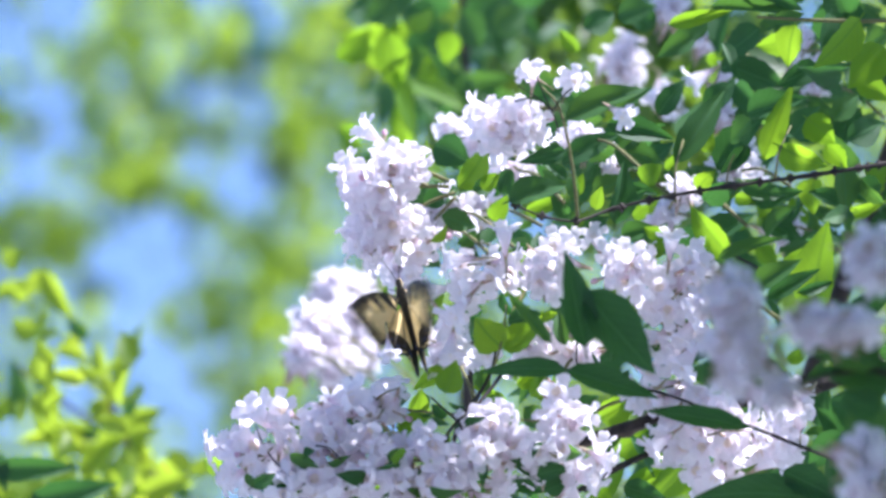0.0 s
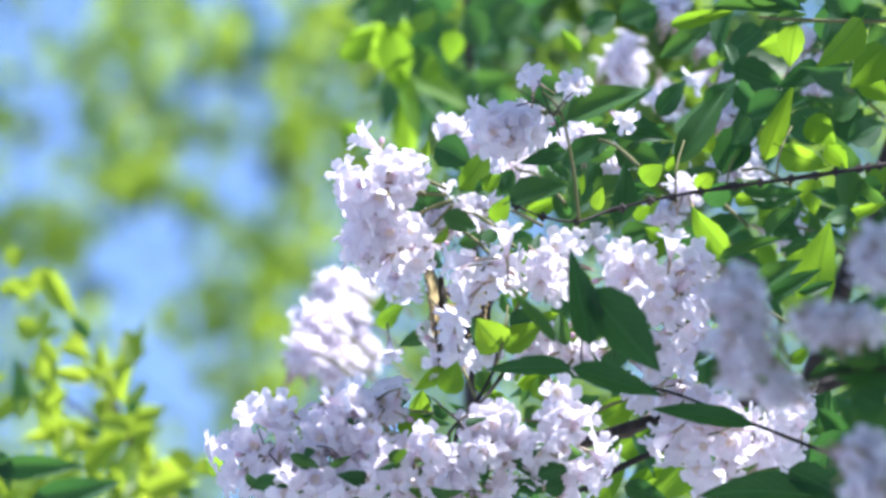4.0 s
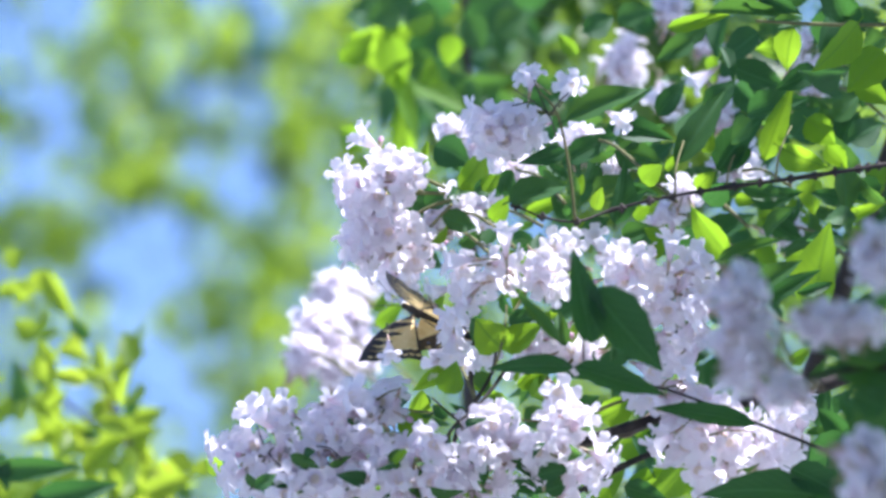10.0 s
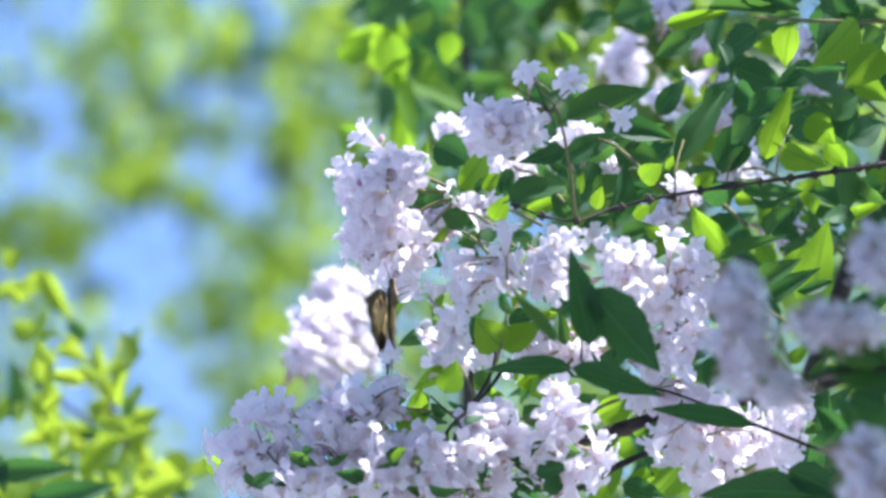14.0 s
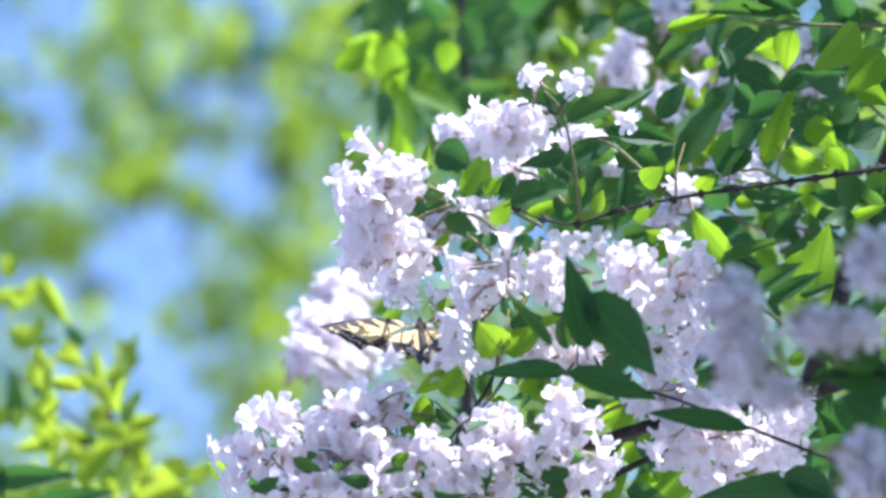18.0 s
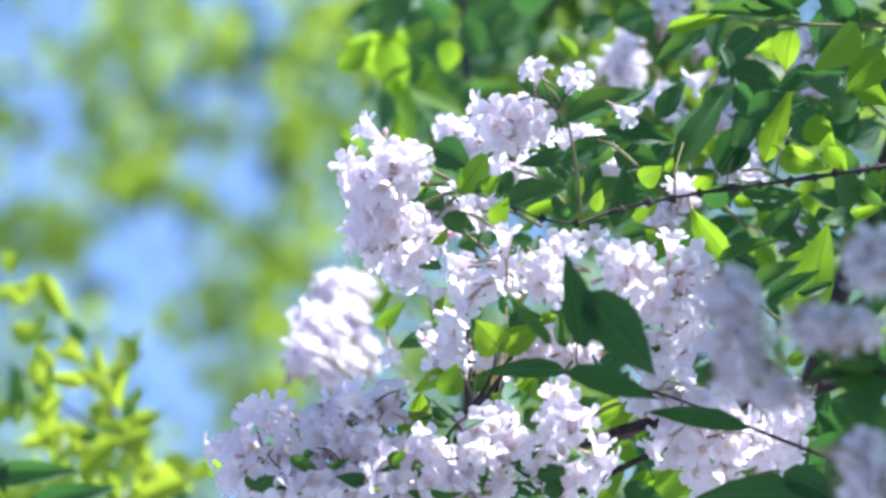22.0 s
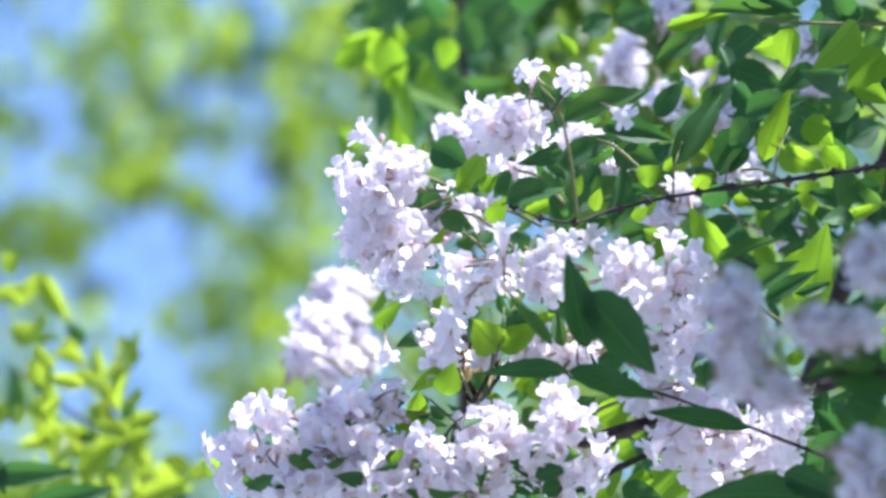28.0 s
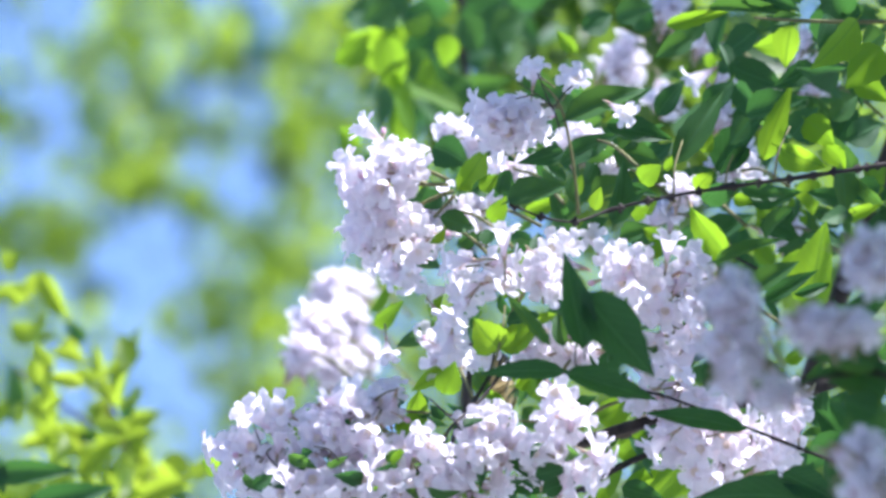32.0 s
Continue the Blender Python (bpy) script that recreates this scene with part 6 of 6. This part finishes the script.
    for ob in MOVES["corner"]:
        sway(ob, [(0, -0.73, -0.12), (1, -0.63, -0.01), (2, -0.83, -0.01), (3, -0.42, -0.00), (3.5, -0.22, 0.20), (5.5, -0.00, 0.41), (6, -0.00, 0.41), (7, 0.20, 0.41), (8, 0.20, 0.20), (9, 0.00, -0.00), (10, 0.20, -0.00), (11, 0.22, -0.20), (12, 0.22, -0.42), (13, -0.83, 0.20), (14, -0.83, 0.20), (14.5, -0.42, -0.22), (16.5, -0.00, -0.83), (17, 0.20, -1.04), (18, -0.22, -1.68), (19, 0.20, -1.68), (20, -0.83, -1.26), (21, -0.63, -1.04), (22, -0.63, -1.04), (23, -0.42, -1.04), (24, -0.20, -1.26), (25, -0.42, -1.26), (25.5, -0.83, -1.05), (27.5, -1.26, -1.05), (28, -1.47, -1.05), (29, -1.67, -0.83), (30, -1.67, -1.26), (31, -1.26, -0.94), (32, -1.37, -0.84)])
    for ob in MOVES["front"]:
        sway(ob, [(0, -2.51, -1.26), (1, -2.51, -1.26), (2, -2.51, -1.26), (3, -1.26, -0.85), (3.5, -0.44, -0.44), (5.5, -0.44, -0.44), (6, 0.00, -0.00), (7, 0.41, 0.41), (8, 0.00, -0.00), (9, 0.00, -0.00), (10, 0.41, -0.00), (11, 0.82, -0.44), (12, 0.82, -0.44), (13, 0.82, -0.44), (14, -0.44, -0.44), (14.5, -1.26, -1.26), (16.5, -1.69, -1.26), (17, -1.69, -1.69), (18, -2.10, -2.10), (19, -2.10, -2.10), (20, -2.10, -1.69), (21, -2.51, -1.69), (22, -2.51, -1.69), (23, -2.51, -1.69), (24, -1.69, -1.69), (25, -1.26, -1.69), (25.5, -1.26, -1.69), (27.5, -1.26, -1.69), (28, -2.10, -1.69), (29, -2.95, -2.10), (30, -2.95, -2.10), (31, -2.95, -2.10), (32, -2.95, -2.10)])
    for ob in MOVES["dark"]:
        sway(ob, [(0, -2.76, -1.38), (1, -2.76, -1.38), (2, -2.76, -1.38), (3, -1.38, -0.93), (3.5, -0.48, -0.48), (5.5, -0.48, -0.48), (6, 0.00, -0.00), (7, 0.45, 0.45), (8, 0.00, -0.00), (9, 0.00, -0.00), (10, 0.45, -0.00), (11, 0.90, -0.48), (12, 0.90, -0.48), (13, 0.90, -0.48), (14, -0.48, -0.48), (14.5, -1.38, -1.38), (16.5, -1.86, -1.38), (17, -1.86, -1.86), (18, -2.31, -2.31), (19, -2.31, -2.31), (20, -2.31, -1.86), (21, -2.76, -1.86), (22, -2.76, -1.86), (23, -2.76, -1.86), (24, -1.86, -1.86), (25, -1.38, -1.86), (25.5, -1.38, -1.86), (27.5, -1.38, -1.86), (28, -2.31, -1.86), (29, -3.24, -2.31), (30, -3.24, -2.31), (31, -3.24, -2.31), (32, -3.24, -2.31)])
    for ob in MOVES["bough"]:
        sway(ob, [(0, -0.11, 0.53), (1, -0.22, 0.42), (2, -0.22, 0.63), (3, 0.20, 0.20), (3.5, 0.20, 0.20), (5.5, 0.20, 0.42), (6, 0.20, 0.42), (7, 0.00, 0.42), (8, 0.00, -0.22), (9, 0.00, -0.00), (10, 0.00, 0.20), (11, 0.20, -0.20), (12, 1.04, -0.42), (13, 0.00, 0.42), (14, 0.00, 0.63), (14.5, 0.00, 0.63), (16.5, 0.20, 0.00), (17, 0.41, -0.63), (18, 0.41, -1.05), (19, 0.41, -1.05), (20, 0.20, -0.20), (21, -0.22, 0.00), (22, -0.20, -0.63), (23, 0.00, -0.41), (24, 0.00, -0.22), (25, -0.20, 0.22), (25.5, -0.83, 0.20), (27.5, -0.83, -0.20), (28, -0.83, -0.20), (29, -0.63, -0.42), (30, -0.42, -0.20), (31, -0.63, -0.20), (32, -0.63, 0.20)])
    for ob in MOVES["high"]:
        sway(ob, [(0, 1.05, 2.73), (1, 1.26, 2.95), (2, 1.26, 2.51), (3, 2.10, 2.51), (3.5, 2.10, 2.51), (5.5, 2.10, 2.95), (6, 1.67, 2.95), (7, 0.85, 0.85), (8, 0.85, 0.44), (9, 0.00, -0.00), (10, 0.44, 0.85), (11, 1.67, 1.69), (12, 2.10, -0.82), (13, 2.51, -0.00), (14, -0.41, 2.51), (14.5, -0.41, 2.10), (16.5, -0.41, 0.85), (17, 0.00, 0.44), (18, 0.00, 0.44), (19, 0.00, -0.00), (20, -0.82, 0.44), (21, -0.41, 0.44), (22, 0.00, 0.44), (23, -0.82, -0.00), (24, 2.51, 3.36), (25, 1.26, 2.10), (25.5, 0.44, 1.69), (27.5, 0.44, 1.69), (28, 0.00, 1.26), (29, -0.41, 0.44), (30, -0.41, 0.44), (31, -0.41, 1.69), (32, -0.20, 2.31)])
    for ob in MOVES["glow"]:
        sway(ob, [(0, -0.85, 0.44), (1, -0.85, 0.44), (2, -0.85, 0.44), (3, -0.41, 0.44), (3.5, 0.00, 0.44), (5.5, 0.00, 0.44), (6, 0.00, 0.44), (7, 0.00, 0.44), (8, 0.00, 0.44), (9, 0.00, -0.00), (10, 0.00, -0.00), (11, 0.00, -0.00), (12, 0.00, -0.41), (13, -0.41, -0.00), (14, -0.85, 0.85), (14.5, -0.85, 0.44), (16.5, -0.41, -0.00), (17, -0.41, -0.41), (18, -0.41, -0.41), (19, -0.41, -0.41), (20, -0.41, -0.41), (21, -0.85, -0.00), (22, -0.85, -0.41), (23, -0.85, -0.41), (24, -0.85, -0.41), (25, -1.26, -0.41), (25.5, -1.26, -0.41), (27.5, -1.26, -0.00), (28, -1.26, -0.00), (29, -1.26, -0.41), (30, -1.26, -0.41), (31, -1.26, -0.41), (32, -1.67, 0.22)])
    for ob in MOVES["far"]:
        sway(ob, [(0, -0.42, 0.22), (1, -0.42, 0.22), (2, -0.42, 0.22), (3, -0.20, 0.22), (3.5, 0.00, 0.22), (5.5, 0.00, 0.22), (6, 0.00, 0.22), (7, 0.00, 0.22), (8, 0.00, 0.22), (9, 0.00, -0.00), (10, 0.00, -0.00), (11, 0.00, -0.00), (12, 0.00, -0.20), (13, -0.20, -0.00), (14, -0.42, 0.42), (14.5, -0.42, 0.22), (16.5, -0.20, -0.00), (17, -0.20, -0.20), (18, -0.20, -0.20), (19, -0.20, -0.20), (20, -0.20, -0.20), (21, -0.42, -0.00), (22, -0.42, -0.20), (23, -0.42, -0.20), (24, -0.42, -0.20), (25, -0.63, -0.20), (25.5, -0.63, -0.20), (27.5, -0.63, -0.00), (28, -0.63, -0.00), (29, -0.63, -0.20), (30, -0.63, -0.20), (31, -0.63, -0.20), (32, -0.83, 0.11)])
    for ob in (shoot, side_shoot):
        sway(ob, [(0, -0.99, -0.48), (1, -0.99, -0.48), (2, -0.48, -0.48), (3, 0.99, 0.51), (3.5, 0.99, 0.51), (5.5, 0.48, 0.51), (6, 0.00, 0.51), (7, 0.00, -0.48), (8, 0.00, -0.00), (9, 0.00, -0.00), (10, 0.00, -0.48), (11, 0.00, 0.51), (12, 0.00, 0.99), (13, -0.48, -0.00), (14, -1.47, -0.96), (14.5, -1.47, -0.96), (16.5, -1.95, -2.94), (17, -1.95, -3.42), (18, -2.46, -4.89), (19, -1.47, -3.90), (20, -1.95, -4.41), (21, -1.47, -2.94), (22, -1.47, -2.43), (23, -1.47, -2.94), (24, -1.95, -2.94), (25, -1.47, -1.95), (25.5, -1.47, -1.95), (27.5, -1.47, -2.94), (28, -1.95, -2.94), (29, -1.95, -2.94), (30, -1.95, -1.95), (31, -2.46, -2.43), (32, -2.20, -2.19)])
    sway(pole, [(0, -1.09, 1.45), (1, -1.09, 1.09), (2, -0.71, 1.45), (3, 0.00, 1.80), (3.5, 1.09, 2.16), (5.5, 1.09, 2.16), (6, 1.09, 1.09), (7, 0.73, 1.09), (8, 0.38, -0.00), (9, 0.00, -0.00), (10, 0.00, -0.00), (11, 0.73, 0.36), (12, 0.73, 1.09), (13, 0.00, 2.16), (14, -0.71, 1.09), (14.5, -1.80, 0.71), (16.5, -1.80, -2.92), (17, -1.80, -2.92), (18, -1.80, -3.65), (19, -1.80, -4.72), (20, -1.80, -4.01), (21, -1.09, -3.65), (22, -0.71, -3.27), (23, -1.09, -2.56), (24, -1.80, -1.82), (25, -2.16, -1.47), (25.5, -2.16, -1.47), (27.5, -2.16, -1.47), (28, -2.16, -1.82), (29, -1.80, -1.82), (30, -2.16, -0.38), (31, -2.16, -0.38), (32, -1.80, -0.38)])
    sway_off(shade_upper, [(0, 105), (1, 105), (2, 135), (3, 150), (6, 150), (10.5, 150), (11, 15), (12, 0), (13, 20), (14.5, 48), (16.5, 70), (18, 75), (19, 75), (20, 60), (23, 52), (25, 75), (28, 112), (29, 135), (32, 150)])
    sway_off(shade_top, [(0, 135), (1, 120), (3, 45), (6, 15), (12, 15), (13, 150), (18.5, 150), (20, 120), (22, 90), (25, 90), (28, 60), (30, 30), (32, 22)])
    sway_off(shade_low, [(0, 32), (3, 44), (6, 58), (9, 40), (11, 24), (12, 6), (14.5, 4), (16.5, 52), (18, 60), (21, 56), (24, 44), (25, 20), (28, 78), (29, 105), (32, 130)])
    # the butterfly's flight from flower to flower
    walk(butterfly, [
        (0, pose(-0.0183, 3.4271, 2.4253, 104.1, -13.5, -10.0)), (0.06, pose(-0.0183, 3.4271, 2.4253, 104.1, -13.5, -10.0)),
        (0.5, pose(-0.0104, 3.4261, 2.4294, 105.3, -15.0, -0.6)), (1, pose(-0.0117, 3.4269, 2.4264, 104.3, -12.3, -3.5)),
        (1.5, pose(-0.0140, 3.4253, 2.4326, 72.5, -2.9, -0.8)), (2, pose(-0.0078, 3.4235, 2.4399, 81.2, -2.7, -6.2)),
        (2.5, pose(-0.0050, 3.4274, 2.4244, 96.0, 1.7, 1.0)), (3, pose(0.0042, 3.4758, 2.4368, 72.1, 33.6, 6.0)),
        (3.5, pose(0.0017, 3.4756, 2.4378, 91.2, 3.3, 12.7)), (5.5, pose(-0.0026, 3.4267, 2.4272, 98.8, -7.4, 0.8)),
        (6, pose(-0.0043, 3.4258, 2.4306, 98.5, -1.7, -11.1)), (6.44, pose(-0.0064, 3.4267, 2.4271, 101.1, -8.0, -3.2)),
        (6.5, pose(-0.0064, 3.4267, 2.4271, 101.1, -8.0, -3.2)), (6.56, pose(-0.0064, 3.4267, 2.4271, 101.1, -8.0, -3.2)),
        (7, pose(-0.0077, 3.4261, 2.4293, 75.6, -18.3, 4.1)), (7.44, pose(-0.0046, 3.4239, 2.4383, 89.6, -8.2, -13.1)),
        (7.5, pose(-0.0046, 3.4239, 2.4383, 89.6, -8.2, -13.1)), (7.56, pose(-0.0046, 3.4239, 2.4383, 89.6, -8.2, -13.1)),
        (8, pose(-0.0077, 3.4262, 2.4290, 85.0, -38.6, -8.4)), (8.44, pose(-0.0110, 3.4260, 2.4299, 99.6, -35.3, -7.5)),
        (8.5, pose(-0.0110, 3.4260, 2.4299, 99.6, -35.3, -7.5)), (8.56, pose(-0.0110, 3.4260, 2.4299, 99.6, -35.3, -7.5)),
        (9, pose(-0.0090, 3.4267, 2.4272, 86.5, -44.1, -10.7)), (9.5, pose(-0.0079, 3.4280, 2.4220, 109.2, -64.1, -50.1)),
        (10, pose(-0.0088, 3.4281, 2.4216, 112.3, -60.0, -52.5)), (10.5, pose(-0.0077, 3.4273, 2.4248, 106.1, -52.6, -49.9)),
        (10.94, pose(-0.0112, 3.4261, 2.4296, 100.0, -8.8, -12.7)), (11, pose(-0.0112, 3.4261, 2.4296, 100.0, -8.8, -12.7)),
        (11.06, pose(-0.0112, 3.4261, 2.4296, 100.0, -8.8, -12.7)), (11.5, pose(-0.0044, 3.4295, 2.4157, 159.0, -28.4, -66.9)),
        (12, pose(-0.0043, 3.4299, 2.4141, 129.9, -76.9, -44.8)), (12.5, pose(-0.0031, 3.4291, 2.4173, 143.3, -43.7, -42.2)),
        (12.94, pose(-0.0288, 3.4306, 2.4116, 82.9, -9.2, -17.8)), (13, pose(-0.0288, 3.4306, 2.4116, 82.9, -9.2, -17.8)),
        (13.06, pose(-0.0288, 3.4306, 2.4116, 82.9, -9.2, -17.8)), (13.5, pose(-0.0108, 3.4292, 2.4172, 122.9, 48.7, -13.7)),
        (13.94, pose(-0.0251, 3.4272, 2.4251, 102.8, 3.3, -10.0)), (14, pose(-0.0251, 3.4272, 2.4251, 102.8, 3.3, -10.0)),
        (14.06, pose(-0.0251, 3.4272, 2.4251, 102.8, 3.3, -10.0)), (14.5, pose(-0.0076, 3.4304, 2.4124, 122.4, 14.4, -43.4)),
        (16.5, pose(-0.0090, 3.4298, 2.4145, 123.0, 21.1, -1.5)), (17, pose(-0.0165, 3.4299, 2.4143, 47.5, -7.0, 7.8)),
        (17.5, pose(-0.0115, 3.4298, 2.4148, 47.5, -7.0, 7.8)), (18, pose(-0.0106, 3.4301, 2.4133, 43.4, -2.0, 1.6)),
        (18.5, pose(-0.0108, 3.4303, 2.4128, 44.5, -5.5, -0.0)), (19, pose(-0.0111, 3.4303, 2.4126, 47.4, -6.4, 5.1)),
        (19.5, pose(-0.0133, 3.4312, 2.4090, 109.5, 38.0, -24.7)), (19.94, pose(-0.0431, 3.4293, 2.4165, 84.8, -12.7, 3.1)),
        (20, pose(-0.0431, 3.4293, 2.4165, 84.8, -12.7, 3.1)), (20.06, pose(-0.0431, 3.4293, 2.4165, 84.8, -12.7, 3.1)),
        (20.5, pose(0.0083, 3.4275, 2.4031, 89.0, 41.4, -1.6)), (21, pose(0.0313, 3.4287, 2.3986, 77.0, 32.3, -4.0)),
        (21.5, pose(0.0302, 3.4295, 2.3953, 88.4, 16.0, -6.9)), (22, pose(0.0305, 3.4682, 2.4054, 91.9, 14.5, -2.2)),
        (22.5, pose(0.0274, 3.4685, 2.4039, 78.1, 12.6, 9.0)), (23, pose(0.0264, 3.4682, 2.4052, 100.4, 21.2, -7.3)),
        (24, pose(0.0247, 3.4677, 2.4073, 86.1, 17.1, 4.9)), (25, pose(0.0377, 3.5680, 2.4185, 100.3, 21.7, -7.6)),
        (25.5, pose(0.0012, 3.4633, 2.4043, 104.0, -1.7, -0.4)), (27.5, pose(0.0249, 3.4687, 2.4032, 100.0, 11.7, -10.8)),
        (28, pose(0.0242, 3.4687, 2.4033, 99.4, 12.5, -8.7)), (29, pose(0.0371, 3.5685, 2.4163, 97.6, 23.5, -4.8)),
        (30, pose(0.0371, 3.5685, 2.4163, 97.6, 23.5, -4.8)), (31, pose(0.0371, 3.5685, 2.4163, 97.6, 23.5, -4.8)),
        (32, pose(0.0371, 3.5685, 2.4163, 97.6, 23.5, -4.8))])
    # wing beats: seconds, degrees raised, degrees swept back
    beats_left = [(0, 62, 8), (0.06, 49, 8), (0.5, 58, 5), (1, 58, 4), (1.5, 80, 13), (2, 88, 8), (2.5, 74, -4), (3, 74, 19), (3.5, 74, -3), (5.5, 59, 0), (6, 69, -4), (6.44, 69, -5), (6.5, 60, -5), (6.56, 47, -5), (7, 25, 29), (7.44, 88, -1), (7.5, 79, -1), (7.56, 66, -1), (8, 33, 19), (8.44, 67, 5), (8.5, 58, 5), (8.56, 45, 5), (9, 32, 20), (9.5, 52, 15), (10, 58, 14), (10.5, 53, 18), (10.94, 88, -2), (11, 79, -2), (11.06, 66, -2), (11.5, -12, -5), (12, 57, -1), (12.5, -12, -12), (12.94, 85, 23), (13, 76, 23), (13.06, 63, 23), (13.5, 60, -2), (13.94, 89, 12), (14, 85, 12), (14.06, 72, 12), (14.5, -11, -3), (16.5, 13, 18), (17, -34, 9), (17.5, 1, 9), (18, -1, 13), (18.5, 9, 17), (19, 15, 19), (19.5, 18, 19), (19.94, 83, 30), (20, 74, 30), (20.06, 61, 30), (20.5, 89, 1), (21, 89, 14), (21.5, 68, 4), (22, 65, 7), (22.5, 52, 19), (23, 73, -1), (24, 62, 17), (25, 76, 1), (25.5, 87, 0), (27.5, 77, -1), (28, 75, 1), (29, 73, 3), (30, 73, 3), (31, 73, 3), (32, 73, 3)]
    beats_right = [(0, 64, 8), (0.06, 51, 8), (0.5, 52, 5), (1, 47, 4), (1.5, 80, 13), (2, 85, 8), (2.5, 62, -4), (3, 54, 19), (3.5, 54, -3), (5.5, 65, 0), (6, 52, -4), (6.44, 67, -5), (6.5, 58, -5), (6.56, 45, -5), (7, 46, 29), (7.44, 87, -1), (7.5, 78, -1), (7.56, 65, -1), (8, 34, 19), (8.44, 55, 5), (8.5, 46, 5), (8.56, 33, 5), (9, 43, 20), (9.5, 53, 15), (10, 62, 14), (10.5, 57, 18), (10.94, 89, -2), (11, 82, -2), (11.06, 69, -2), (11.5, 13, -5), (12, 76, -1), (12.5, 53, -12), (12.94, 78, 23), (13, 69, 23), (13.06, 56, 23), (13.5, 44, -2), (13.94, 84, 12), (14, 75, 12), (14.06, 62, 12), (14.5, 75, -3), (16.5, 72, 18), (17, -20, 9), (17.5, 14, 9), (18, 22, 13), (18.5, 14, 17), (19, 23, 19), (19.5, 68, 19), (19.94, 84, 30), (20, 75, 30), (20.06, 62, 30), (20.5, 89, 1), (21, 89, 14), (21.5, 71, 4), (22, 88, 7), (22.5, 80, 19), (23, 85, -1), (24, 82, 17), (25, 83, 1), (25.5, 87, 0), (27.5, 77, -1), (28, 82, 1), (29, 87, 3), (30, 87, 3), (31, 87, 3), (32, 87, 3)]
    for ob, s, beats in ((FORE_L, 1, beats_left), (HIND_L, 1, beats_left), (FORE_R, -1, beats_right), (HIND_R, -1, beats_right)):
        hinge = ob.matrix_basis.translation.copy()
        walk(ob, [(t, Matrix.Translation(hinge) @ pose(0, 0, 0, 0, s * up, 0) @ pose(0, 0, 0, 0, 0, s * back)) for t, up, back in beats])


motions()
